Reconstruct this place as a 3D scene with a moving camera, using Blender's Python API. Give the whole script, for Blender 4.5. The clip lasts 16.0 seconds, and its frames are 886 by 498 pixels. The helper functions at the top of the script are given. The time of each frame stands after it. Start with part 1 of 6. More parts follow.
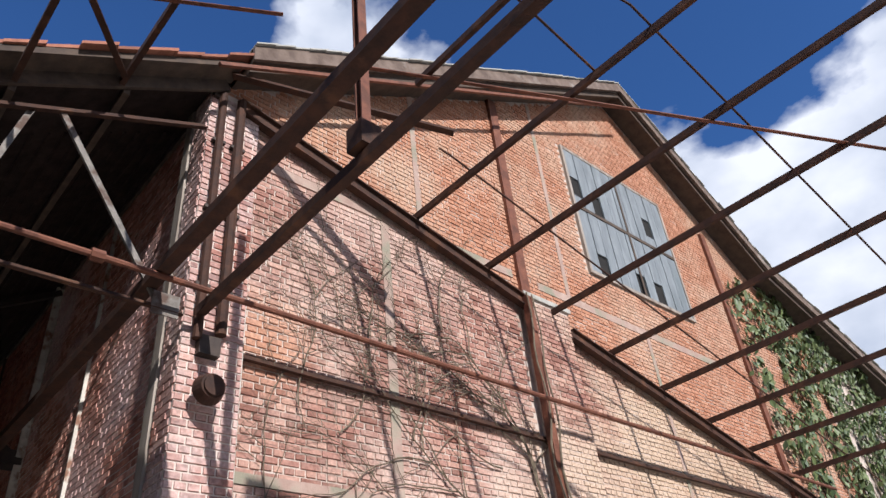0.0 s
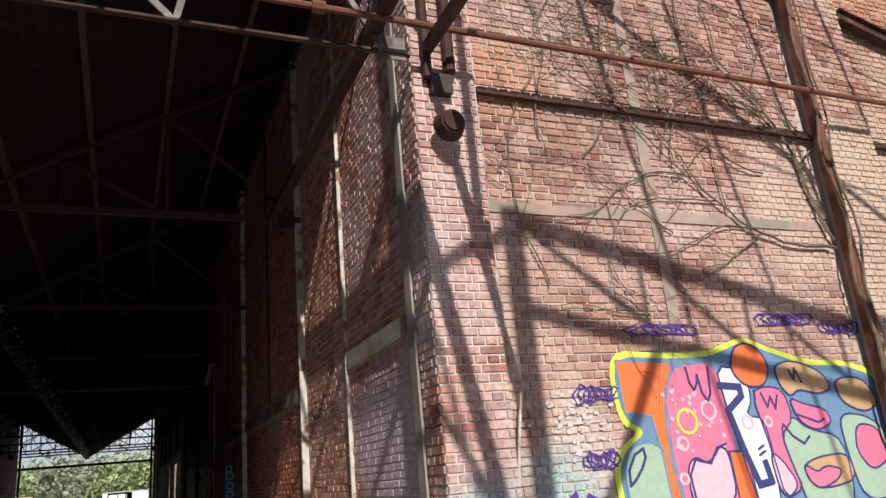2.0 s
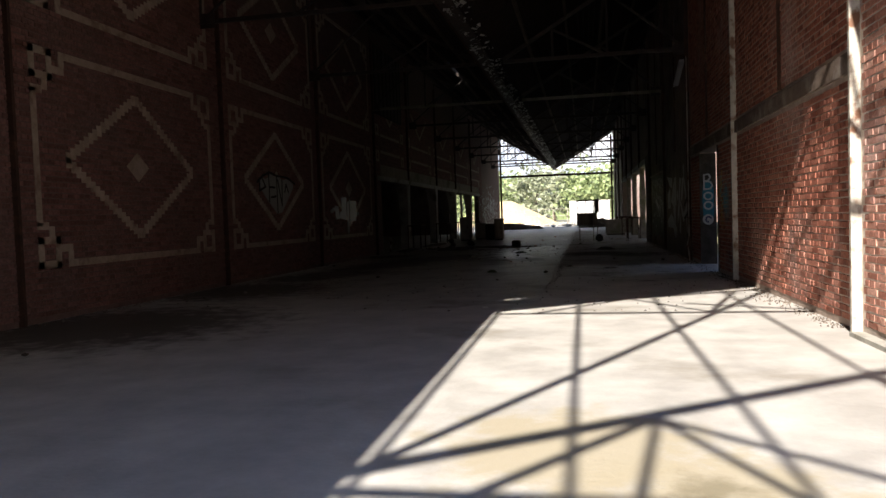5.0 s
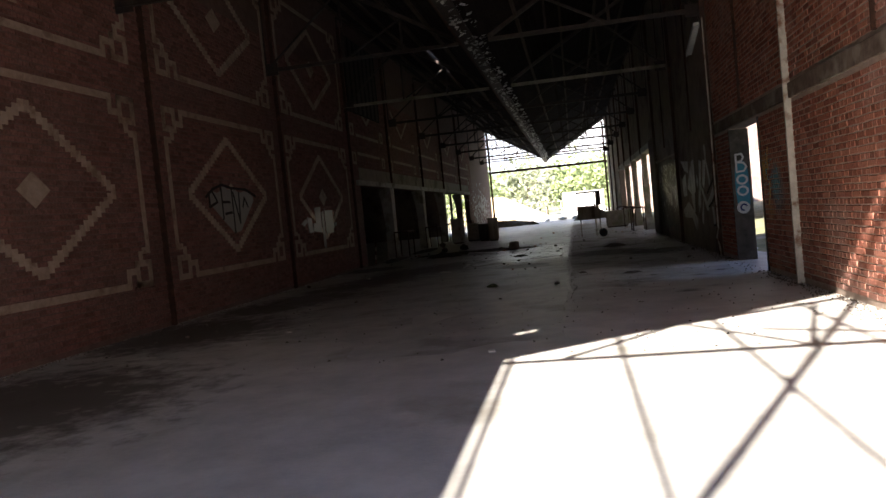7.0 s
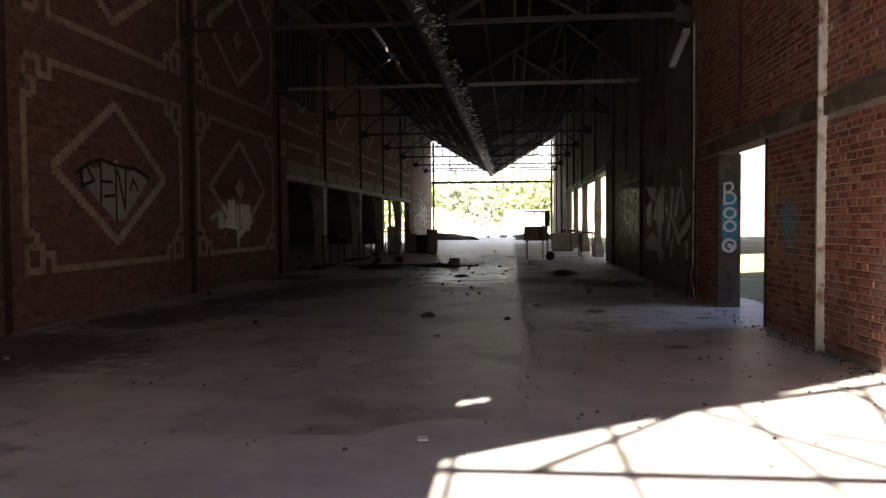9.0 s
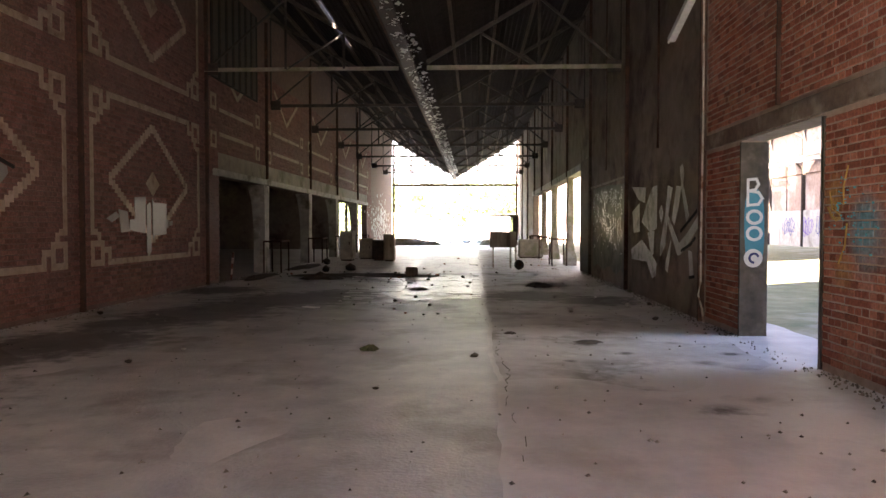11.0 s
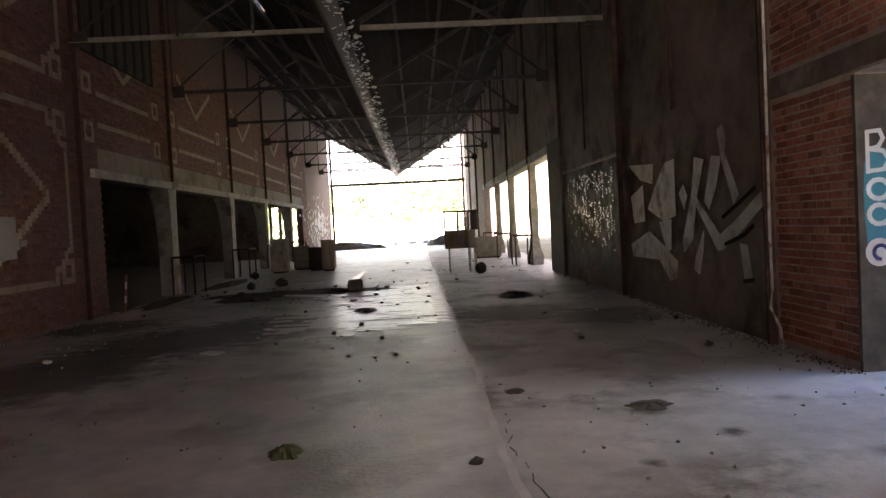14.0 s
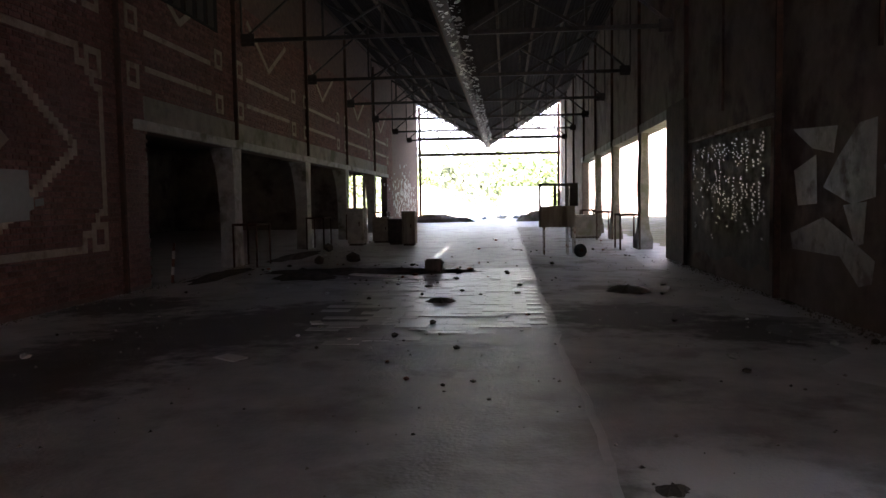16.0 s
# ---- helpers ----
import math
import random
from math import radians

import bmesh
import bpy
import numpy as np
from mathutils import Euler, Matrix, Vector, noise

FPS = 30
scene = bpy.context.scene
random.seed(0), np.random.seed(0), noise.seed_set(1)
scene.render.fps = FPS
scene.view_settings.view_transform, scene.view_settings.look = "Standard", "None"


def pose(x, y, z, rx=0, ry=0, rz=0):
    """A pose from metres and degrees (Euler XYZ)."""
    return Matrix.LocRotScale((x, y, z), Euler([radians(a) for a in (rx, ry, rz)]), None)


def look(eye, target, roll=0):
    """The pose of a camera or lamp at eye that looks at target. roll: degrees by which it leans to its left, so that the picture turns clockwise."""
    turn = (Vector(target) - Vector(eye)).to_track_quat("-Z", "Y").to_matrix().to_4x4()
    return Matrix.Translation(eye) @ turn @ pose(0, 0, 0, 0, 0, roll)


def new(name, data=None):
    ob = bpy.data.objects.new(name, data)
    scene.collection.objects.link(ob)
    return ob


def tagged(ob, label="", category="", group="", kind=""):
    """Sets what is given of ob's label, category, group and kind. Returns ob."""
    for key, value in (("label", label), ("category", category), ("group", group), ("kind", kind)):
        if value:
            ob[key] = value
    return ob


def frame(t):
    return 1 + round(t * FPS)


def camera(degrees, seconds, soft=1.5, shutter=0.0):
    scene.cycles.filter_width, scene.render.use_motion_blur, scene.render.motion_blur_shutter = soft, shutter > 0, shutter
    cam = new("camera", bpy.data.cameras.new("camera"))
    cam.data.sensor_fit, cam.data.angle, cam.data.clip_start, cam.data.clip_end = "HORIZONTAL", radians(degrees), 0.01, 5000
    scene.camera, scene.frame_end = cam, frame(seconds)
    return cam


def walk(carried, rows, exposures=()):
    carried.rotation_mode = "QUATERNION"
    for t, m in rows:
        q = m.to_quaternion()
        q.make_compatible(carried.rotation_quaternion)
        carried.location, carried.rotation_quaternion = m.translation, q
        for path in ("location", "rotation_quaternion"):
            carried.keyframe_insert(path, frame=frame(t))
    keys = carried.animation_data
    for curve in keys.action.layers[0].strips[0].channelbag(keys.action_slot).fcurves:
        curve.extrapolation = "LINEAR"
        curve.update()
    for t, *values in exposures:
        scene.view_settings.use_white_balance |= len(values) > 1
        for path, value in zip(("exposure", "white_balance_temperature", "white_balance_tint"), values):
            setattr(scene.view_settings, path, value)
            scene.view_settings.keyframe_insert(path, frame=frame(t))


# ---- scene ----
cam = camera(62.3, 16.0)
PATH = [
    (0, (0.559, 0.797, 1.436), (1.721, 1.956, 2.579), -6.4),
    (0.5, (0.541, 0.827, 1.431), (1.677, 2.067, 2.515), -6.5),
    (1, (0.524, 0.924, 1.403), (1.579, 2.318, 2.375), -7.1),
    (1.5, (0.527, 1.106, 1.391), (1.472, 2.66, 2.222), -5.9),
    (2, (0.616, 1.224, 1.374), (1.401, 2.967, 1.96), -5.4),
    (2.5, (0.697, 1.424, 1.405), (1.197, 3.324, 1.779), -2.5),
    (3, (0.671, 1.856, 1.49), (0.895, 3.84, 1.606), -0.35),
    (3.5, (0.586, 2.232, 1.458), (0.647, 4.231, 1.442), -2.3),
    (4, (0.615, 2.80, 1.455), (0.48, 4.795, 1.394), -2.6),
    (4.5, (0.473, 3.47, 1.38), (0.167, 5.446, 1.31), -2.75),
    (5, (0.389, 4.2, 1.30), (0.01, 6.162, 1.215), -1.95),
    (5.2, (0.33, 4.49, 1.315), (-0.07, 6.449, 1.238), -1.8),
    (7.3, (-0.048, 7.35, 1.459), (-0.404, 9.316, 1.37), -5.8),
    (7.5, (-0.045, 7.63, 1.464), (-0.361, 9.603, 1.394), -4.3),
    (8, (-0.162, 8.276, 1.494), (-0.404, 10.261, 1.457), -3.0),
    (8.5, (-0.285, 8.905, 1.482), (-0.464, 10.896, 1.412), -3.0),
    (9, (-0.397, 9.536, 1.479), (-0.584, 11.526, 1.406), -0.4),
    (9.2, (-0.438, 9.789, 1.433), (-0.607, 11.781, 1.381), -0.3),
    (11.3, (-0.48, 12.757, 1.489), (-0.542, 14.755, 1.428), -0.3),
    (11.5, (-0.516, 13.008, 1.502), (-0.543, 15.007, 1.44), -0.8),
    (12, (-0.534, 13.635, 1.496), (-0.435, 15.63, 1.41), 0.9),
    (12.5, (-0.625, 14.259, 1.487), (-0.386, 16.244, 1.42), 0.5),
    (13, (-0.659, 14.837, 1.472), (-0.421, 16.822, 1.411), -3.2),
    (13.5, (-0.707, 15.488, 1.498), (-0.584, 17.484, 1.442), -1.9),
    (14, (-0.753, 16.098, 1.487), (-0.685, 18.096, 1.421), -3.0),
    (14.5, (-0.776, 16.802, 1.503), (-0.793, 18.8, 1.426), -1.3),
    (15, (-0.829, 17.457, 1.477), (-0.887, 19.452, 1.359), -2.7),
    (15.5, (-0.793, 18.126, 1.481), (-0.938, 20.116, 1.348), -0.4),
    (16, (-0.79, 18.743, 1.463), (-0.964, 20.731, 1.334), -0.9),
]
walk(cam, [(t, look(eye, target, roll)) for t, eye, target, roll in PATH],
     [(0.0, 0.4, 6000, 13), (2.0, 0.2, 6300, 11), (3.0, 0.35, 6500, 10), (3.6, 0.85, 6600, 10), (5.0, 1.4, 6600, 11), (7.3, 2.7, 6600, 12), (9.2, 3.2, 6800, 14),
      (11.4, 5.05, 7300, 16), (12.6, 5.0, 7300, 16), (14.0, 4.6, 7000, 17), (15.0, 4.4, 6700, 16), (15.5, 4.05, 6500, 16), (16.0, 3.85, 6200, 17)])

# ---- world, sun ----
SUN = Vector((0.20, 1.34, -1.0))
world = bpy.data.worlds.new("sky")
scene.world = world
world.use_nodes = True
wn, wl = world.node_tree.nodes, world.node_tree.links
wn.clear()
w_out = wn.new("ShaderNodeOutputWorld")
w_bg = wn.new("ShaderNodeBackground")
w_sky = wn.new("ShaderNodeTexSky")
w_sky.sky_type = "NISHITA"
w_sky.sun_disc = False
w_sky.sun_elevation = math.atan2(1.0, math.hypot(0.20, 1.34))
w_sky.sun_rotation = math.pi + 0.148
w_sky.air_density, w_sky.dust_density, w_sky.ozone_density = 1.0, 0.4, 3.0
w_co = wn.new("ShaderNodeTexCoord")
w_map = wn.new("ShaderNodeMapping")
w_map.inputs["Scale"].default_value = (1.0, 1.0, 1.7)
w_map.inputs["Location"].default_value = (0.35, 0.1, 0.2)
w_noise = wn.new("ShaderNodeTexNoise")
w_noise.inputs["Scale"].default_value = 3.0
w_noise.inputs["Detail"].default_value = 7.0
w_noise.inputs["Roughness"].default_value = 0.52
w_ramp = wn.new("ShaderNodeValToRGB")
w_ramp.color_ramp.elements[0].position = 0.50
w_ramp.color_ramp.elements[1].position = 0.58
w_tint = wn.new("ShaderNodeMix")
w_tint.data_type, w_tint.blend_type = "RGBA", "MULTIPLY"
w_tint.inputs[0].default_value = 1.0
w_tint.inputs[7].default_value = (0.85, 1.35, 1.95, 1)
w_mix = wn.new("ShaderNodeMix")
w_mix.data_type = "RGBA"
w_puff = wn.new("ShaderNodeTexNoise")
w_puff.inputs["Scale"].default_value, w_puff.inputs["Detail"].default_value = 5.0, 5.0
wl.new(w_map.outputs["Vector"], w_puff.inputs["Vector"])
w_shade = wn.new("ShaderNodeValToRGB")
w_shade.color_ramp.elements[0].position, w_shade.color_ramp.elements[1].position = 0.36, 0.62
w_shade.color_ramp.elements[0].color, w_shade.color_ramp.elements[1].color = (9.0, 9.8, 11.2, 1), (15.0, 15.2, 15.6, 1)
wl.new(w_puff.outputs["Fac"], w_shade.inputs["Fac"])
wl.new(w_shade.outputs["Color"], w_mix.inputs[7])
wl.new(w_co.outputs["Generated"], w_map.inputs["Vector"])
wl.new(w_map.outputs["Vector"], w_noise.inputs["Vector"])
w_sep = wn.new("ShaderNodeSeparateXYZ")
wl.new(w_co.outputs["Generated"], w_sep.inputs["Vector"])
w_low = wn.new("ShaderNodeMath")
w_low.operation = "MULTIPLY_ADD"
w_low.inputs[1].default_value, w_low.inputs[2].default_value = -0.42, 0.27
wl.new(w_sep.outputs["Z"], w_low.inputs[0])
w_add = wn.new("ShaderNodeMath")
w_add.operation = "ADD"
wl.new(w_noise.outputs["Fac"], w_add.inputs[0])
wl.new(w_low.outputs["Value"], w_add.inputs[1])
w_sum = w_add.outputs["Value"]
# cumulus banks over the gable and beside it, clear sky between them
for w_dir, w_from, w_gain in (((0.40, 0.47, 0.785), 0.975, 0.18), ((0.84, 0.21, 0.50), 0.955, 0.10), ((0.70, 0.17, 0.69), 0.975, -0.22), ((0.59, 0.32, 0.74), 0.992, -0.2), ((0.07, 0.656, 0.752), 0.95, -0.2)):
    w_dot = wn.new("ShaderNodeVectorMath")
    w_dot.operation = "DOT_PRODUCT"
    w_dot.inputs[1].default_value = w_dir
    wl.new(w_co.outputs["Generated"], w_dot.inputs[0])
    w_near = wn.new("ShaderNodeMapRange")
    w_near.interpolation_type = "SMOOTHSTEP"
    w_near.inputs["From Min"].default_value, w_near.inputs["From Max"].default_value, w_near.inputs["To Max"].default_value = w_from, 1.0, w_gain
    wl.new(w_dot.outputs["Value"], w_near.inputs["Value"])
    w_bank = wn.new("ShaderNodeMath")
    w_bank.operation = "ADD"
    wl.new(w_sum, w_bank.inputs[0])
    wl.new(w_near.outputs["Result"], w_bank.inputs[1])
    w_sum = w_bank.outputs["Value"]
wl.new(w_sum, w_ramp.inputs["Fac"])
wl.new(w_ramp.outputs["Color"], w_mix.inputs[0])
wl.new(w_sky.outputs["Color"], w_tint.inputs[6])
wl.new(w_tint.outputs[2], w_mix.inputs[6])
wl.new(w_mix.outputs[2], w_bg.inputs["Color"])
w_bg.inputs["Strength"].default_value = 0.05
wl.new(w_bg.outputs["Background"], w_out.inputs["Surface"])

sun_data = bpy.data.lights.new("sun", "SUN")
sun_data.energy, sun_data.angle, sun_data.color = 5.0, radians(0.53), (1.0, 0.95, 0.87)
sun_ob = new("sun", sun_data)
sun_ob.matrix_world = look((-3, -30, 25), Vector((-3, -30, 25)) + SUN)

# ---- materials ----
def material(name):
    m = bpy.data.materials.new(name)
    m.use_nodes = True
    return m, m.node_tree.nodes, m.node_tree.links, m.node_tree.nodes["Principled BSDF"]


def rgb(c):
    return (c[0], c[1], c[2], 1.0)


def surface(name, a, b, scale=3.0, rough=0.8, metal=0.0, bump=0.3, fine=40.0, c=None, c_at=0.62, c_scale=0.7, rnd=0.0, spec=0.3, seed=0.0, stretch=(1, 1, 1), spots=()):
    """Two colours mixed by noise, stains of a third colour at a larger scale, fine bump; rnd: spread of value from piece to piece."""
    m, n, l, p = material(name)
    co = n.new("ShaderNodeTexCoord")
    mp = n.new("ShaderNodeMapping")
    mp.inputs["Location"].default_value = (seed, seed * 0.7, seed * 1.3)
    mp.inputs["Scale"].default_value = stretch
    l.new(co.outputs["Object"], mp.inputs["Vector"])
    n1 = n.new("ShaderNodeTexNoise")
    n1.inputs["Scale"].default_value, n1.inputs["Detail"].default_value, n1.inputs["Roughness"].default_value = scale, 8.0, 0.65
    l.new(mp.outputs["Vector"], n1.inputs["Vector"])
    r1 = n.new("ShaderNodeValToRGB")
    r1.color_ramp.elements[0].position, r1.color_ramp.elements[1].position = 0.35, 0.66
    r1.color_ramp.elements[0].color, r1.color_ramp.elements[1].color = rgb(a), rgb(b)
    l.new(n1.outputs["Fac"], r1.inputs["Fac"])
    col = r1.outputs["Color"]
    if c is not None:
        n2 = n.new("ShaderNodeTexNoise")
        n2.inputs["Scale"].default_value, n2.inputs["Detail"].default_value, n2.inputs["Roughness"].default_value = c_scale, 6.0, 0.6
        l.new(mp.outputs["Vector"], n2.inputs["Vector"])
        r2 = n.new("ShaderNodeValToRGB")
        r2.color_ramp.elements[0].position, r2.color_ramp.elements[1].position = c_at - 0.06, c_at + 0.07
        l.new(n2.outputs["Fac"], r2.inputs["Fac"])
        mx = n.new("ShaderNodeMix")
        mx.data_type = "RGBA"
        l.new(r2.outputs["Color"], mx.inputs[0])
        l.new(col, mx.inputs[6])
        mx.inputs[7].default_value = rgb(c)
        col = mx.outputs[2]
    if spots:
        pos = n.new("ShaderNodeNewGeometry")
        nz = n.new("ShaderNodeTexNoise")
        nz.inputs["Scale"].default_value, nz.inputs["Detail"].default_value, nz.inputs["Roughness"].default_value = 3.6, 8.0, 0.65
        l.new(pos.outputs["Position"], nz.inputs["Vector"])
        for sx, sy, sr, sc in spots:
            vd = n.new("ShaderNodeVectorMath")
            vd.operation = "DISTANCE"
            l.new(pos.outputs["Position"], vd.inputs[0])
            vd.inputs[1].default_value = (sx, sy, 0.0)
            near = n.new("ShaderNodeMath")
            near.operation = "MULTIPLY_ADD"
            rise = 0.62 if sr > 0.5 else 0.34
            near.inputs[1].default_value, near.inputs[2].default_value = -rise / sr, rise
            l.new(vd.outputs["Value"], near.inputs[0])
            both = n.new("ShaderNodeMath")
            both.operation = "ADD"
            l.new(near.outputs["Value"], both.inputs[0])
            l.new(nz.outputs["Fac"], both.inputs[1])
            soft_edge = n.new("ShaderNodeMapRange")
            soft_edge.inputs["From Min"].default_value, soft_edge.inputs["From Max"].default_value = 0.54, 0.80
            soft_edge.inputs["To Max"].default_value = 0.9
            l.new(both.outputs["Value"], soft_edge.inputs["Value"])
            mxs = n.new("ShaderNodeMix")
            mxs.data_type = "RGBA"
            l.new(soft_edge.outputs["Result"], mxs.inputs[0])
            l.new(col, mxs.inputs[6])
            mxs.inputs[7].default_value = rgb(sc)
            col = mxs.outputs[2]
    if rnd:
        geo = n.new("ShaderNodeNewGeometry")
        hs = n.new("ShaderNodeHueSaturation")
        mr = n.new("ShaderNodeMapRange")
        mr.inputs["To Min"].default_value, mr.inputs["To Max"].default_value = 1.0 - rnd, 1.0 + rnd
        l.new(geo.outputs["Random Per Island"], mr.inputs["Value"])
        l.new(mr.outputs["Result"], hs.inputs["Value"])
        l.new(col, hs.inputs["Color"])
        col = hs.outputs["Color"]
    l.new(col, p.inputs["Base Color"])
    p.inputs["Metallic"].default_value = metal
    p.inputs["Specular IOR Level"].default_value = spec
    rr = n.new("ShaderNodeMapRange")
    rr.inputs["To Min"].default_value, rr.inputs["To Max"].default_value = max(0.05, rough - 0.12), min(1.0, rough + 0.12)
    l.new(n1.outputs["Fac"], rr.inputs["Value"])
    l.new(rr.outputs["Result"], p.inputs["Roughness"])
    if bump:
        n3 = n.new("ShaderNodeTexNoise")
        n3.inputs["Scale"].default_value, n3.inputs["Detail"].default_value = fine, 5.0
        l.new(mp.outputs["Vector"], n3.inputs["Vector"])
        bp = n.new("ShaderNodeBump")
        bp.inputs["Strength"].default_value, bp.inputs["Distance"].default_value = bump, 0.012
        l.new(n3.outputs["Fac"], bp.inputs["Height"])
        l.new(bp.outputs["Normal"], p.inputs["Normal"])
    return m


def brick_material(name, dark, mid, light, bloom, bloom_at, seed, hazes=()):
    """Fired brick: each one its own tone, pale bloom in patches."""
    m, n, l, p = material(name)
    geo = n.new("ShaderNodeNewGeometry")
    r1 = n.new("ShaderNodeValToRGB")
    e = r1.color_ramp.elements
    e[0].position, e[1].position = 0.05, 0.95
    e[0].color, e[1].color = rgb(dark), rgb(light)
    k = r1.color_ramp.elements.new(0.5)
    k.color = rgb(mid)
    oi = n.new("ShaderNodeObjectInfo")
    sm = n.new("ShaderNodeMath")
    sm.operation = "ADD"
    l.new(geo.outputs["Random Per Island"], sm.inputs[0])
    l.new(oi.outputs["Random"], sm.inputs[1])
    fr = n.new("ShaderNodeMath")
    fr.operation = "FRACT"
    l.new(sm.outputs["Value"], fr.inputs[0])
    l.new(fr.outputs["Value"], r1.inputs["Fac"])
    mp = n.new("ShaderNodeMapping")
    mp.inputs["Location"].default_value = (seed, seed, seed)
    l.new(geo.outputs["Position"], mp.inputs["Vector"])
    nb = n.new("ShaderNodeTexNoise")
    nb.inputs["Scale"].default_value, nb.inputs["Detail"].default_value, nb.inputs["Roughness"].default_value = 0.55, 9.0, 0.68
    l.new(mp.outputs["Vector"], nb.inputs["Vector"])
    r2 = n.new("ShaderNodeValToRGB")
    r2.color_ramp.elements[0].position, r2.color_ramp.elements[1].position = bloom_at - 0.09, bloom_at + 0.10
    l.new(nb.outputs["Fac"], r2.inputs["Fac"])
    mul = n.new("ShaderNodeMath")
    mul.operation = "MULTIPLY"
    mul.inputs[1].default_value = 0.75
    l.new(r2.outputs["Color"], mul.inputs[0])
    mx = n.new("ShaderNodeMix")
    mx.data_type = "RGBA"
    l.new(mul.outputs["Value"], mx.inputs[0])
    l.new(r1.outputs["Color"], mx.inputs[6])
    mx.inputs[7].default_value = rgb(bloom)
    tint = mx.outputs[2]
    for hx, hy, hz, hr, hc, ha in hazes:
        vd = n.new("ShaderNodeVectorMath")
        vd.operation = "DISTANCE"
        l.new(geo.outputs["Position"], vd.inputs[0])
        vd.inputs[1].default_value = (hx, hy, hz)
        sp = n.new("ShaderNodeMath")
        sp.operation = "MULTIPLY_ADD"
        sp.inputs[1].default_value = -0.5 / hr
        l.new(vd.outputs["Value"], sp.inputs[0])
        l.new(nb.outputs["Fac"], sp.inputs[2])
        ra = n.new("ShaderNodeMapRange")
        ra.inputs["From Min"].default_value, ra.inputs["From Max"].default_value, ra.inputs["To Max"].default_value = 0.05, 0.35, ha
        l.new(sp.outputs["Value"], ra.inputs["Value"])
        mh = n.new("ShaderNodeMix")
        mh.data_type = "RGBA"
        l.new(ra.outputs["Result"], mh.inputs[0])
        l.new(tint, mh.inputs[6])
        mh.inputs[7].default_value = rgb(hc)
        tint = mh.outputs[2]
    nf = n.new("ShaderNodeTexNoise")
    nf.inputs["Scale"].default_value, nf.inputs["Detail"].default_value = 28.0, 6.0
    l.new(geo.outputs["Position"], nf.inputs["Vector"])
    mr = n.new("ShaderNodeMapRange")
    mr.inputs["From Min"].default_value, mr.inputs["From Max"].default_value = 0.3, 0.7
    mr.inputs["To Min"].default_value, mr.inputs["To Max"].default_value = 0.7, 1.25
    l.new(nf.outputs["Fac"], mr.inputs["Value"])
    hs = n.new("ShaderNodeHueSaturation")
    l.new(mr.outputs["Result"], hs.inputs["Value"])
    l.new(tint, hs.inputs["Color"])
    l.new(hs.outputs["Color"], p.inputs["Base Color"])
    p.inputs["Roughness"].default_value = 0.85
    p.inputs["Specular IOR Level"].default_value = 0.25
    bp = n.new("ShaderNodeBump")
    bp.inputs["Strength"].default_value, bp.inputs["Distance"].default_value = 0.5, 0.01
    l.new(nf.outputs["Fac"], bp.inputs["Height"])
    l.new(bp.outputs["Normal"], p.inputs["Normal"])
    return m


THIN_CYAN, THIN_WHITE, THIN_VIOLET, THIN_MOSS = (0.25, 0.48, 0.52), (0.66, 0.58, 0.52), (0.56, 0.46, 0.56), (0.25, 0.23, 0.12)
BRICK_PALE = brick_material("brick_pale", (0.20, 0.09, 0.065), (0.33, 0.165, 0.125), (0.44, 0.26, 0.195), (0.54, 0.40, 0.33), 0.50, 3.0, [(12.8, 7.0, 5.0, 5.6, (0.50, 0.38, 0.25), 0.6), (4.0, 7.0, 5.2, 0.9, (0.52, 0.24, 0.12), 0.5), (4.2, 7.0, 1.2, 0.55, THIN_CYAN, 0.6), (4.45, 7.0, 1.7, 0.55, THIN_WHITE, 0.5), (4.4, 7.0, -0.1, 0.6, THIN_MOSS, 0.7)])
BRICK_CORNER = brick_material("brick_corner", (0.20, 0.07, 0.05), (0.36, 0.15, 0.11), (0.48, 0.26, 0.20), (0.60, 0.49, 0.45), 0.50, 13.0, [(3.35, 6.95, 0.95, 0.55, THIN_CYAN, 0.65), (3.4, 6.95, 0.0, 0.6, THIN_MOSS, 0.8)])
BRICK_ORANGE = brick_material("brick_orange", (0.34, 0.15, 0.085), (0.40, 0.185, 0.108), (0.46, 0.235, 0.145), (0.48, 0.34, 0.24), 0.55, 9.0)
BRICK_RED = brick_material("brick_red", (0.19, 0.065, 0.042), (0.31, 0.11, 0.072), (0.41, 0.17, 0.115), (0.42, 0.28, 0.24), 0.61, 21.0, [(3.1, 19.25, 1.45, 0.5, (0.10, 0.34, 0.42), 0.75), (3.1, 19.8, 1.75, 0.36, (0.50, 0.31, 0.10), 0.65), (3.1, 19.65, 1.05, 0.3, (0.45, 0.27, 0.10), 0.55)])
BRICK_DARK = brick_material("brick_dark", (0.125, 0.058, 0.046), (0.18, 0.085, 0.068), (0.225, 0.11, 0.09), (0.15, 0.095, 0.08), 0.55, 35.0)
BRICK_WEST = brick_material("brick_west", (0.27, 0.11, 0.075), (0.42, 0.19, 0.14), (0.54, 0.30, 0.23), (0.60, 0.46, 0.45), 0.57, 50.0, [(3.1, 8.6, 1.55, 1.5, THIN_VIOLET, 0.75)])
MORTAR = surface("mortar", (0.40, 0.32, 0.265), (0.56, 0.47, 0.40), 6.0, 0.95, c=(0.25, 0.19, 0.15), c_at=0.57)
MORTAR_PALE = surface("pale_mortar", (0.50, 0.42, 0.36), (0.66, 0.58, 0.51), 6.0, 0.95, c=(0.32, 0.26, 0.21), c_at=0.6)
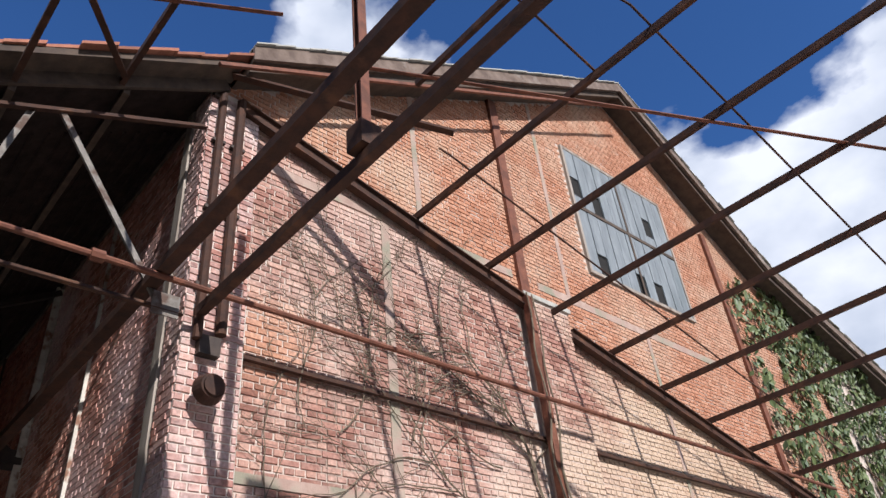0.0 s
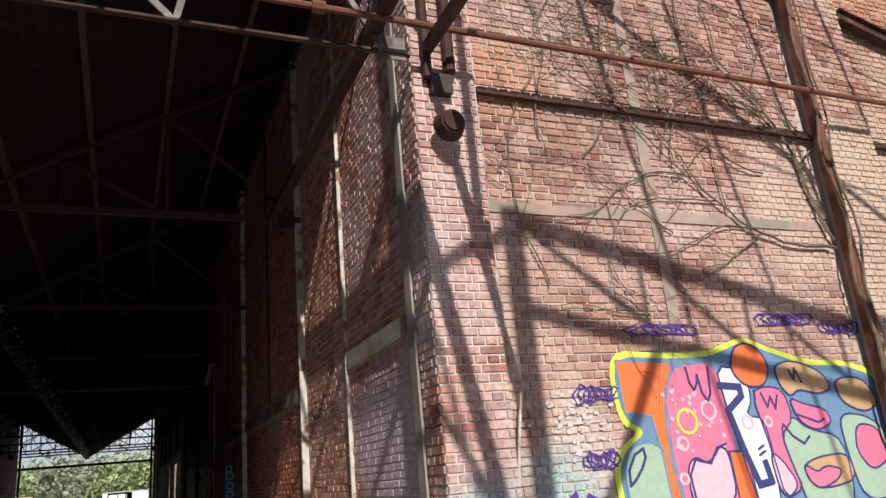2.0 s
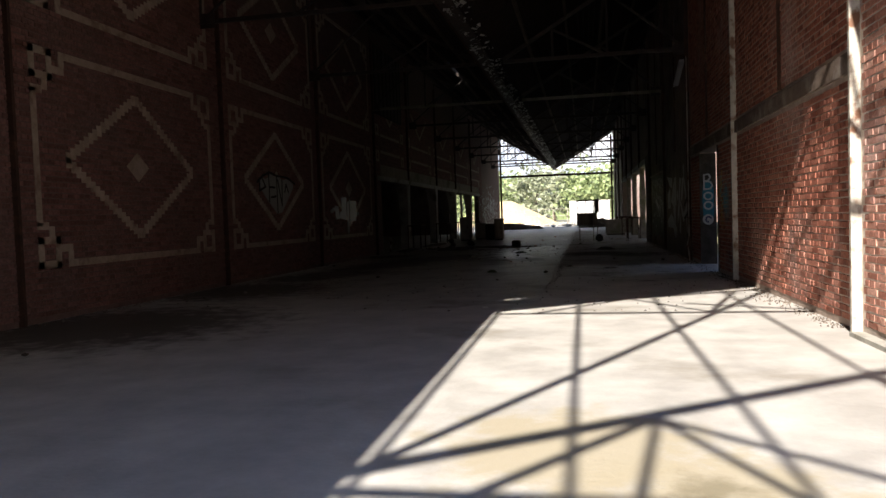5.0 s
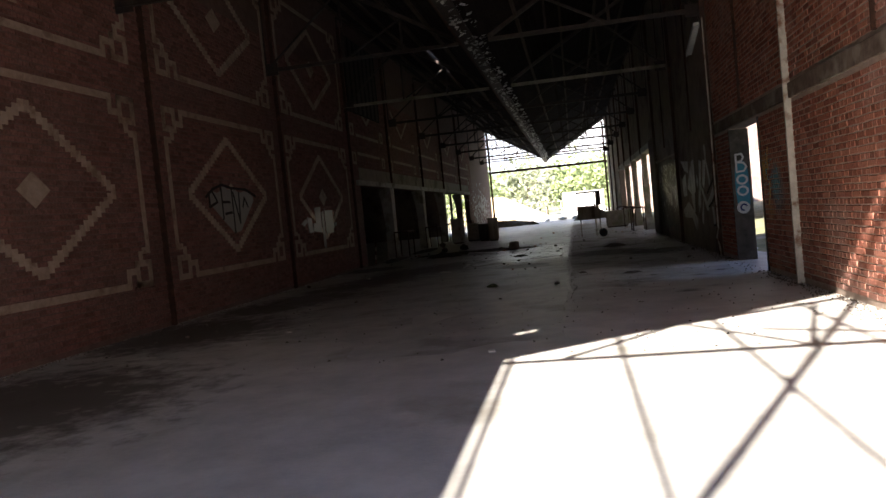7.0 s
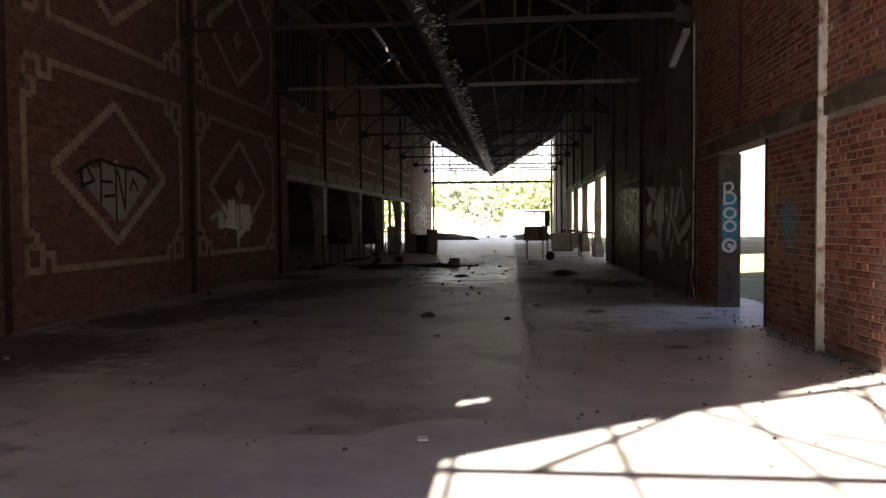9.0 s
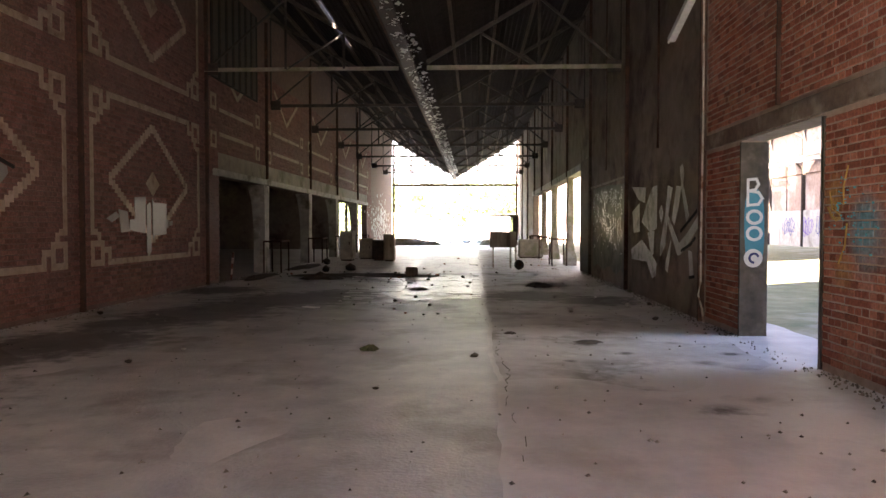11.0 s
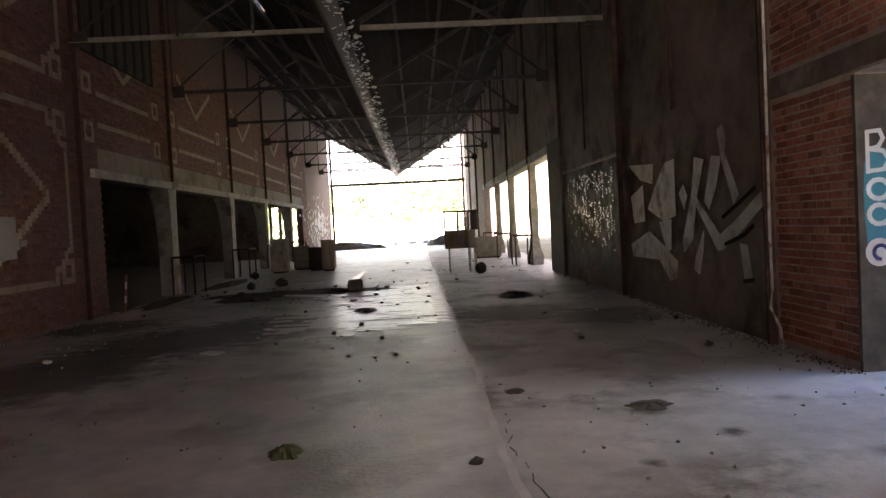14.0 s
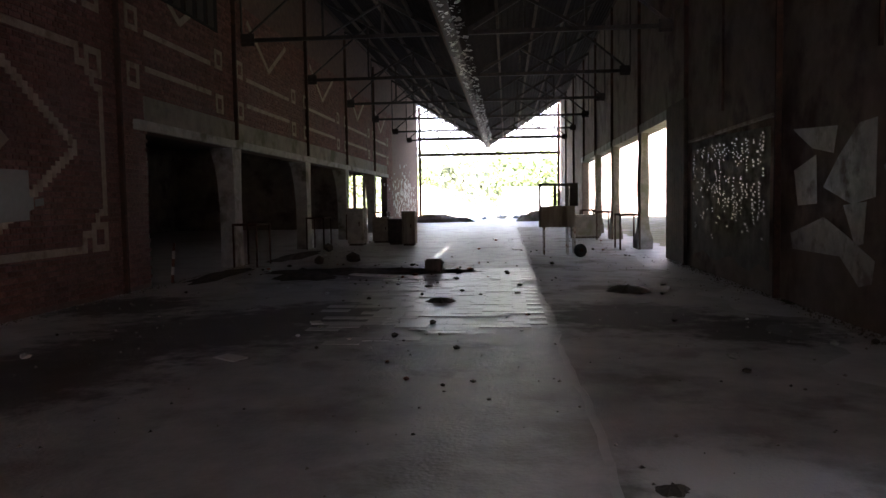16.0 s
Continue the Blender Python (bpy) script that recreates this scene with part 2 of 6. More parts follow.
MORTAR_DARK = surface("mortar_dark", (0.32, 0.24, 0.20), (0.44, 0.35, 0.29), 6.0, 0.95)
WET, LIME, EARTH, SILT = (0.055, 0.045, 0.036), (0.52, 0.50, 0.465), (0.37, 0.32, 0.23), (0.21, 0.18, 0.12)
STAINS = [(-3.3, 28.3, 1.3, WET), (-4.9, 25.7, 1.1, WET), (-5.6, 23.1, 1.1, WET), (-6.1, 20.3, 1.3, WET), (-1.4, 25.6, 0.9, WET), (1.3, 20.9, 0.13, WET), (0.6, 20.4, 0.12, WET), (2.5, 20.9, 0.16, WET), (0.4, 22.6, 0.8, LIME), (2.2, 18.0, 0.8, LIME), (-5.9, 13.0, 2.6, WET), (-6.2, 17.5, 2.2, WET), (-6.4, 29.0, 1.4, WET), (-4.2, 27.0, 2.0, WET), (-5.1, 24.4, 1.6, WET), (-5.6, 21.5, 1.5, WET), (-3.2, 33.9, 2.6, WET), (0.95, 21.6, 0.24, WET), (2.04, 21.7, 0.18, WET), (2.02, 20.3, 0.22, WET), (1.55, 18.3, 0.24, WET), (1.95, 18.7, 0.24, WET), (0.7, 28.0, 1.5, WET), (1.9, 27.0, 1.2, WET), (1.7, 19.4, 1.1, LIME), (2.3, 22.3, 0.9, LIME)]
CONCRETE = surface("concrete_floor", (0.35, 0.33, 0.305), (0.50, 0.475, 0.44), 1.6, 0.6, c=(0.27, 0.245, 0.21), c_at=0.62, c_scale=0.55, fine=25.0, bump=0.3, spec=0.45, spots=STAINS + [(0.3, 8.3, 1.0, EARTH), (1.0, 7.7, 0.7, EARTH), (0.4, 7.05, 0.8, EARTH), (1.5, 7.2, 0.7, EARTH), (2.2, 7.1, 0.8, EARTH), (0.62, 7.0, 0.36, SILT), (0.9, 6.9, 0.3, SILT), (2.0, 6.9, 0.4, SILT), (1.4, 7.25, 0.22, SILT), (0.95, 7.75, 0.28, SILT), (2.7, 7.0, 0.5, SILT)])
CONCRETE_PATCH = surface("old_paving", (0.36, 0.34, 0.32), (0.47, 0.45, 0.42), 3.0, 0.36, c=(0.2, 0.18, 0.15), c_at=0.62, c_scale=1.2, rnd=0.14, bump=0.25)
CONCRETE_GREY = surface("concrete_grey", (0.30, 0.29, 0.26), (0.44, 0.42, 0.37), 4.0, 0.85, c=(0.16, 0.15, 0.11), c_at=0.6, c_scale=1.5)
RUST = surface("rusty_steel", (0.034, 0.018, 0.013), (0.08, 0.036, 0.022), 7.0, 0.8, 0.15, c=(0.12, 0.055, 0.03), c_at=0.62, c_scale=3.0)
RUST_RED = surface("red_lead_rust", (0.12, 0.045, 0.028), (0.20, 0.078, 0.045), 9.0, 0.7, 0.15, c=(0.10, 0.04, 0.025), c_at=0.58, c_scale=4.0)
STEEL_PALE = surface("flaking_paint_steel", (0.42, 0.38, 0.32), (0.58, 0.54, 0.47), 9.0, 0.6, 0.1, c=(0.20, 0.10, 0.06), c_at=0.57, c_scale=5.0)
# flaked pale steel with the shade of the entrance put into its colour
STEEL_SHADED = surface("shaded_flaked_steel", (0.13, 0.115, 0.10), (0.24, 0.215, 0.185), 9.0, 0.75, 0.1, c=(0.09, 0.055, 0.04), c_at=0.55, c_scale=5.0)
STEEL_DARK = surface("dark_steel", (0.035, 0.028, 0.025), (0.075, 0.055, 0.045), 6.0, 0.65, 0.4)
TIMBER = surface("weathered_timber", (0.20, 0.16, 0.125), (0.36, 0.31, 0.26), 5.0, 0.85, c=(0.12, 0.09, 0.07), c_at=0.6, c_scale=3.0, stretch=(1, 1, 0.15))
TIMBER_OLD = surface("brown_timber", (0.09, 0.06, 0.045), (0.19, 0.14, 0.11), 5.0, 0.85, c=(0.26, 0.22, 0.19), c_at=0.62, c_scale=2.0)
TIMBER_DARK = surface("dark_timber", (0.05, 0.035, 0.027), (0.10, 0.07, 0.05), 5.0, 0.85)
TILE = surface("clay_roof_tile", (0.20, 0.075, 0.045), (0.32, 0.13, 0.08), 8.0, 0.8, rnd=0.2)
# tile underside coloured near black, standing in for deep shade under the roof
TILE_UNDER = surface("shade_dark_tile_underside", (0.016, 0.011, 0.010), (0.034, 0.024, 0.02), 5.0, 0.95, spec=0.1)
RENDER_DIRTY = surface("sooty_render", (0.15, 0.115, 0.095), (0.23, 0.18, 0.15), 2.0, 0.9, c=(0.09, 0.06, 0.05), c_at=0.58, c_scale=0.8)
WHITEWASH = surface("whitewash", (0.55, 0.53, 0.49), (0.70, 0.68, 0.64), 4.0, 0.9, c=(0.40, 0.36, 0.31), c_at=0.62)
ORNAMENT = surface("pale_glazed_brick", (0.30, 0.23, 0.17), (0.42, 0.33, 0.26), 8.0, 0.75, c=(0.22, 0.15, 0.11), c_at=0.6, c_scale=3.0, rnd=0.15)
SHEET = surface("grey_boarding", (0.14, 0.157, 0.167), (0.235, 0.255, 0.265), 6.0, 0.7, c=(0.09, 0.115, 0.12), c_at=0.62, stretch=(1, 1, 0.2), rnd=0.1)
JAMB = surface("dark_render", (0.065, 0.057, 0.046), (0.13, 0.115, 0.095), 4.0, 0.9, c=(0.17, 0.15, 0.12), c_at=0.62, c_scale=2.0)
# whitewash copy lowered in colour, standing in for shade in the tall hall
DADO = surface("shaded_whitewash", (0.22, 0.212, 0.2), (0.31, 0.30, 0.285), 4.0, 0.9, c=(0.16, 0.145, 0.13), c_at=0.6)
GROUND = surface("rubble_ground", (0.34, 0.31, 0.26), (0.48, 0.44, 0.38), 0.8, 0.95, c=(0.16, 0.18, 0.08), c_at=0.64, c_scale=0.12)
# black paint; also the flat panels that stand in for darkness behind boards
BLACK = surface("black_paint_and_void", (0.012, 0.011, 0.01), (0.02, 0.018, 0.016), 5.0, 0.95, bump=0)
MOSS = surface("moss", (0.045, 0.052, 0.02), (0.085, 0.092, 0.04), 14.0, 0.95, bump=0.8, fine=60)
LANE = surface("old_lane", (0.27, 0.255, 0.24), (0.42, 0.40, 0.37), 2.2, 0.5, c=(0.20, 0.18, 0.155), c_at=0.58, c_scale=0.9, fine=30.0, bump=0.5, spec=0.5, spots=STAINS)
MUD = surface("dry_mud", (0.31, 0.29, 0.265), (0.46, 0.435, 0.395), 1.8, 0.75, c=(0.17, 0.155, 0.13), c_at=0.58, c_scale=0.7, bump=0.5, spots=STAINS)
GRASSY = surface("weedy_ground", (0.13, 0.14, 0.065), (0.27, 0.25, 0.15), 1.3, 0.95, c=(0.36, 0.33, 0.27), c_at=0.6, c_scale=0.5, bump=0.8)
BAND = surface("lichen_band", (0.30, 0.20, 0.16), (0.42, 0.31, 0.25), 4.0, 0.9, c=(0.24, 0.22, 0.16), c_at=0.55, c_scale=2.0)
DIRT = surface("black_dirt", (0.045, 0.037, 0.03), (0.10, 0.08, 0.06), 9.0, 0.95, bump=0.8, fine=30)


CONCRETE_MOSSY = surface("mossy_concrete", (0.20, 0.175, 0.14), (0.31, 0.27, 0.22), 5.0, 0.9, c=(0.17, 0.16, 0.10), c_at=0.55, c_scale=2.0)
MORTAR_BROWN = surface("brown_mortar", (0.12, 0.075, 0.06), (0.17, 0.11, 0.09), 6.0, 0.95)
RENDER_GREY = surface("grey_render", (0.20, 0.18, 0.15), (0.30, 0.27, 0.22), 2.5, 0.9, c=(0.13, 0.12, 0.08), c_at=0.58, c_scale=1.0)
BRICK_WALL_FAR = surface("far_brick", (0.17, 0.115, 0.095), (0.24, 0.175, 0.15), 3.0, 0.9, c=(0.30, 0.25, 0.22), c_at=0.56, c_scale=0.6)
FLAKE = surface("flaking_zinc", (0.45, 0.44, 0.42), (0.62, 0.61, 0.58), 8.0, 0.3, 0.6, bump=0)


def paint(name, c, rough=0.6):
    return surface(name, [v * 0.86 for v in c], c, 12.0, rough, bump=0.2, fine=90.0)


# ---- building blocks ----
def box(bm, x0, y0, z0, x1, y1, z1):
    x0, x1, y0, y1, z0, z1 = min(x0, x1), max(x0, x1), min(y0, y1), max(y0, y1), min(z0, z1), max(z0, z1)
    v = [bm.verts.new(c) for c in ((x0, y0, z0), (x1, y0, z0), (x1, y1, z0), (x0, y1, z0), (x0, y0, z1), (x1, y0, z1), (x1, y1, z1), (x0, y1, z1))]
    for f in ((0, 3, 2, 1), (4, 5, 6, 7), (0, 1, 5, 4), (1, 2, 6, 5), (2, 3, 7, 6), (3, 0, 4, 7)):
        bm.faces.new([v[i] for i in f])


def prism(bm, pts, axis, a, b):
    """Extrude a closed outline pts (2D) along axis ('x','y','z') from a to b."""
    def at(p, h):
        return {"x": (h, p[0], p[1]), "y": (p[0], h, p[1]), "z": (p[0], p[1], h)}[axis]
    lo = [bm.verts.new(at(p, a)) for p in pts]
    hi = [bm.verts.new(at(p, b)) for p in pts]
    n = len(pts)
    faces = [bm.faces.new(lo), bm.faces.new(hi[::-1])]
    for i in range(n):
        faces.append(bm.faces.new((lo[i], hi[i], hi[(i + 1) % n], lo[(i + 1) % n])))
    bmesh.ops.recalc_face_normals(bm, faces=faces)


def bar(bm, p, q, w, h, up=(0, 0, 1), shape="box"):
    """A straight member from p to q; shape: box, angle, channel, ibeam or round."""
    p, q = Vector(p), Vector(q)
    d = (q - p).normalized()
    u = Vector(up)
    if abs(d.dot(u)) > 0.98:
        u = Vector((0, 1, 0)) if abs(d.y) < 0.9 else Vector((1, 0, 0))
    s = d.cross(u).normalized()
    u = s.cross(d).normalized()
    t = min(w, h) * 0.16
    W, H = w / 2, h / 2
    if shape == "round":
        out = [(W * math.cos(k * math.pi / 4), H * math.sin(k * math.pi / 4)) for k in range(8)]
    elif shape == "angle":
        out = [(-W, -H), (W, -H), (W, -H + t), (-W + t, -H + t), (-W + t, H), (-W, H)]
    elif shape == "channel":
        out = [(-W, -H), (W, -H), (W, -H + t), (-W + t, -H + t), (-W + t, H - t), (W, H - t), (W, H), (-W, H)]
    elif shape == "ibeam":
        out = [(-W, -H), (W, -H), (W, -H + t), (t / 2, -H + t), (t / 2, H - t), (W, H - t), (W, H), (-W, H), (-W, H - t), (-t / 2, H - t), (-t / 2, -H + t), (-W, -H + t)]
    else:
        out = [(-W, -H), (W, -H), (W, H), (-W, H)]
    lo = [bm.verts.new(p + s * a + u * b) for a, b in out]
    hi = [bm.verts.new(q + s * a + u * b) for a, b in out]
    n = len(out)
    faces = [bm.faces.new(lo), bm.faces.new(hi[::-1])]
    for i in range(n):
        faces.append(bm.faces.new((lo[i], hi[i], hi[(i + 1) % n], lo[(i + 1) % n])))
    bmesh.ops.recalc_face_normals(bm, faces=faces)


def mesh_of(name, bm, mat):
    me = bpy.data.meshes.new(name)
    bm.to_mesh(me)
    bm.free()
    me.materials.append(mat)
    return me


def part(name, bm, mat, parent=None, label=""):
    ob = new(name, mesh_of(name, bm, mat))
    if parent is not None:
        ob.parent = parent
    return tagged(ob, label)


def one_bar(name, p, q, w, h, mat, parent=None, shape="box", up=(0, 0, 1), label=""):
    bm = bmesh.new()
    bar(bm, p, q, w, h, up, shape)
    return part(name, bm, mat, parent, label)


def one_box(name, a, b, mat, parent=None, label=""):
    bm = bmesh.new()
    box(bm, *a, *b)
    return part(name, bm, mat, parent, label)


def empty(name, label, category, at=(0, 0, 0), group="", kind=""):
    ob = new(name)
    ob.location = at
    return tagged(ob, label, category, group, kind)


def under(ob, parent):
    """Parent a piece made in world coordinates to an empty that stands off the origin."""
    ob.parent = parent
    ob.matrix_parent_inverse = parent.matrix_world.inverted() if parent.location.length == 0 else Matrix.Translation(-parent.location)
    return ob


COURSE, BLEN, JOINT = 0.081, 0.252, 0.015


def brick_cells(u0, u1, z0, z1, inside):
    """Brick outlines on a wall from u0 to u1, z0 to z1: stretcher and header courses in turn."""
    rng = np.random.RandomState(7)
    cells = []
    k0 = int(math.floor(z0 / COURSE))
    for k in range(k0, int(z1 / COURSE) + 1):
        za, zb = k * COURSE, (k + 1) * COURSE - JOINT
        if za < z0 - 0.001 or zb > z1 + 0.03:
            continue
        step = BLEN if k % 2 else BLEN / 2
        off = -BLEN / 4 if k % 2 else 0.0
        u = math.floor(u0 / step) * step + off
        while u < u1:
            a, b = max(u, u0), min(u + step - JOINT, u1)
            if b - a > 0.03 and inside((a + b) / 2, (za + zb) / 2):
                cells.append((a, b, za, zb))
            u += step
    return cells


def brick_parts(cells, place, depth, mat, parent, turn):
    """Bricks as pieces of their own that share meshes; turn: degrees about z that bring -y to the wall's outside."""
    shared = {}
    r = random.Random(3)
    for a, b, za, zb in cells:
        key = round((b - a) * 50)
        if key not in shared:
            w, h, c = (b - a) / 2, (zb - za) / 2, 0.004
            bm = bmesh.new()
            lo = [bm.verts.new(p) for p in ((-w, 0, -h), (w, 0, -h), (w, 0, h), (-w, 0, h))]
            hi = [bm.verts.new(p) for p in ((-w + c, -depth, -h + c), (w - c, -depth, -h + c), (w - c, -depth, h - c), (-w + c, -depth, h - c))]
            fs = [bm.faces.new(hi)] + [bm.faces.new((lo[k], lo[(k + 1) % 4], hi[(k + 1) % 4], hi[k])) for k in range(4)]
            bmesh.ops.recalc_face_normals(bm, faces=fs)
            shared[key] = mesh_of("brick", bm, mat)
        ob = new("brick", shared[key])
        ob.parent = parent
        ob.matrix_world = Matrix.Translation(place((a + b) / 2, r.uniform(-0.003, 0.002), (za + zb) / 2)) @ pose(0, 0, 0, r.uniform(-0.5, 0.5), r.uniform(-0.6, 0.6), turn)


def brick_skin(name, cells, place, depth, mat, parent, seed=1):
    """Bricks as shallow blocks, joined in one mesh. place(u, d, z): the point d proud of the wall."""
    rng = np.random.RandomState(seed)
    verts, faces = [], []
    for a, b, za, zb in cells:
        j = rng.uniform(-0.0045, 0.0045, 4)
        d = depth + rng.uniform(-0.004, 0.004)
        if rng.rand() < 0.03:
            d *= 0.4
        i = len(verts)
        c = 0.004
        verts += [place(a + j[0], 0, za + j[1]), place(b + j[2], 0, za + j[1]), place(b + j[2], 0, zb + j[3]), place(a + j[0], 0, zb + j[3]),
                  place(a + j[0] + c, d, za + j[1] + c), place(b + j[2] - c, d, za + j[1] + c), place(b + j[2] - c, d, zb + j[3] - c), place(a + j[0] + c, d, zb + j[3] - c)]
        faces += [(i + 4, i + 5, i + 6, i + 7), (i, i + 1, i + 5, i + 4), (i + 1, i + 2, i + 6, i + 5), (i + 2, i + 3, i + 7, i + 6), (i + 3, i, i + 4, i + 7)]
    me = bpy.data.meshes.new(name)
    me.from_pydata(verts, [], faces)
    bm = bmesh.new()
    bm.from_mesh(me)
    bmesh.ops.recalc_face_normals(bm, faces=bm.faces)
    bm.to_mesh(me)
    bm.free()
    me.materials.append(mat)
    ob = new(name, me)
    ob.parent = parent
    return tagged(ob, kind="stuff")


# ---- plan ----
XR, XL, XV = 3.10, -7.20, -2.00          # right wall, left wall, roof valley
YG, YEND = 7.04, 72.0                    # gable plane, far end
COLS = (12.2, 18.15, 23.93, 29.6, 35.0, 40.6, 46.1, 51.1, 55.9, 61.5, 67.0)
TRUSSES = (12.2, 18.15, 24.2, 30.5, 36.4, 42.3, 48.2, 53.9, 60.2, 66.2)
ZV, SLOPE = 5.40, 0.60


def roof_z(x):
    return ZV + SLOPE * abs(x - XV)


def lean_z(x):
    return 8.5 - 0.25 * (x - 3.5)

# ---- ground and floor ----
bm = bmesh.new()
box(bm, -900, -900, -0.6, 900, 1800, -0.012)
tagged(part("ground", bm, GROUND), "pale dusty rubble ground with weeds", "ground", kind="structure")
bm = bmesh.new()
box(bm, -20.0, -14.0, -0.3, 24.0, YEND, 0.0)
floor = tagged(part("floor", bm, CONCRETE), "worn grey concrete floor with dust and stains", "floor", kind="structure")
def lane(name, x0, x1, y0, y1, top, fade, mat, label, sharp):
    """A worn layer of floor that sinks unevenly into the slab round it; sharp: the side x that keeps a broken edge."""
    step = 0.25
    nx, ny = int((x1 - x0) / step), int((y1 - y0) / step)
    verts, faces = [], []
    for j in range(ny + 1):
        for i in range(nx + 1):
            x, y = x0 + (x1 - x0) * i / nx, y0 + step * j
            rim = min((y - y0) / fade, (y1 - y) / fade, ((x - x0) if sharp > 0 else (x1 - x)) / (fade * 0.4))
            h = min(top, top * (2.2 * rim - 0.6 + 1.6 * noise.noise(Vector((x * 0.8, y * 0.8, top * 900)))))
            last = i == nx if sharp > 0 else i == 0
            if last:
                x += 0.025 * math.sin(y * 1.4) + 0.05 * noise.noise(Vector((y * 2.3, 0, 5)))
            verts.append((x, y, max(-0.02, h)))
    for j in range(ny):
        for i in range(nx):
            a = j * (nx + 1) + i
            faces.append((a, a + 1, a + nx + 2, a + nx + 1))
    col = nx if sharp > 0 else 0
    for j in range(ny):
        a, b = j * (nx + 1) + col, (j + 1) * (nx + 1) + col
        k = len(verts)
        verts += [(verts[a][0], verts[a][1], -0.03), (verts[b][0], verts[b][1], -0.03)]
        faces.append((a, k, k + 1, b) if sharp > 0 else (a, b, k + 1, k))
    me = bpy.data.meshes.new(name)
    me.from_pydata(verts, [], faces)
    me.materials.append(mat)
    ob = new(name, me)
    ob.parent = floor
    return tagged(ob, label)


lane("raised_lane", -6.2, -0.28, 14.5, 71.5, 0.006, 5.0, LANE, "slightly raised older concrete lane", 1)
lane("muddy_lane", -0.22, 2.95, 18.5, 60.0, 0.003, 4.0, MUD, "darker muddy lane of worn concrete", -1)

weedy = lane("weedy_floor", 3.9, 23.9, 8.0, 79.0, 0.02, 1.5, GRASSY, "weedy ground in the partly roofed hall", 1)

# ---- right wall ----
wall_r = empty("wall_right", "red brick infill wall between steel columns", "wall", kind="structure")
T = 0.34
D0, D1, DH = 20.08, 22.38, 2.62
O0, O1, OH = 36.8, 57.0, 3.36
ZT = 8.45
x0, x1 = XR + 0.012, XR + T
bm = bmesh.new()
box(bm, x0, YG + 0.3, 0, x1, 12.2, ZT)
part("masonry", bm, MORTAR_PALE, wall_r)
bm = bmesh.new()
box(bm, x0, 12.2, 0, x1, D0, ZT)
box(bm, x0, D0, DH, x1, D1, ZT)
box(bm, x0, D1, 0, x1, O0, ZT)
box(bm, x0, O0, OH, x1, O1, ZT)
box(bm, x0, O1, 0, x1, YEND, ZT)
part("masonry", bm, MORTAR_DARK, wall_r)


def brick_zone(u, z):
    return not (7.7 < u < 9.9 and 2.66 < z < 2.90)


def on_right(u, d, z):
    return (x0 - d, u, z)


def split(cells, u0, u1, z0, z1):
    """Cells inside a stretch of wall, at most 300, and the rest."""
    near = [c for c in cells if u0 <= c[0] and c[1] <= u1 and z0 <= c[2] and c[3] <= z1][:300]
    chosen = set(near)
    return near, [c for c in cells if c not in chosen]


near_w, rest_w = split(brick_cells(YG + 0.57, 12.12, 0.02, 8.4, brick_zone), 7.6, 9.8, 0.4, 2.4)
brick_skin("bricks", rest_w, on_right, 0.007, BRICK_WEST, wall_r, 2)
all_r = brick_cells(12.28, D0 - 0.008, 0.02, 2.62, brick_zone) + brick_cells(D1 + 0.04, 23.84, 0.02, 2.62, brick_zone) + brick_cells(12.28, 23.84, 2.87, 8.4, brick_zone)
near_r, rest_r = split(all_r, 18.2, 24.0, 0.9, 2.6)
brick_skin("bricks", rest_r, on_right, 0.008, BRICK_RED, wall_r, 3)
bm = bmesh.new()
box(bm, XR + 0.002, 24.0, 0.0, x0, O0, ZT)
box(bm, XR + 0.002, O0, OH, x0, O1, ZT)
box(bm, XR + 0.002, O1, 0, x0, YEND, ZT)
part("render_coat", bm, RENDER_DIRTY, wall_r, "soot-dark cement render")
for y in COLS:
    z_low = OH if O0 < y < O1 else 0
    ob = one_bar("column_flange", (XR - 0.012, y, z_low), (XR - 0.012, y, ZT - 0.1), 0.15, 0.05, STEEL_PALE if y < 20 else RUST, wall_r, label="steel column with flaking pale paint" if y < 20 else "rusty steel column")
for y, zl, mt in ((9.85, 0, STEEL_PALE), (15.1, 2.9, RUST), (21.16, 2.9, RUST), (26.8, 3.0, RUST), (32.4, 3.0, RUST)):
    one_bar("stud", (XR - 0.004, y, zl), (XR - 0.004, y, 8.4), 0.07, 0.03, mt, wall_r)
one_box("steel_band", (XR - 0.03, 12.3, 2.64), (x0, 23.84, 2.85), TIMBER_OLD, wall_r, "brown rusty steel lintel band")
one_box("lintel", (XR - 0.035, 7.72, 2.68), (x0, 9.80, 2.88), CONCRETE_MOSSY, wall_r, "rough concrete lintel")
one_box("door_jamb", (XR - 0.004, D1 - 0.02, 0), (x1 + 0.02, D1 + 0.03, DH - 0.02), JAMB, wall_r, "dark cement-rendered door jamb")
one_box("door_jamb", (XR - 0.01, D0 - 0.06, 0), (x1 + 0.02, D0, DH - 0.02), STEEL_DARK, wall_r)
one_box("opening_lintel", (XR - 0.04, O0 - 0.4, OH - 0.02), (x1 + 0.03, O1 + 0.3, OH + 0.22), CONCRETE_GREY, wall_r)
one_box("wall_ledge", (XR - 0.05, 29.8, 2.62), (XR, 34.8, 2.67), TIMBER, wall_r)
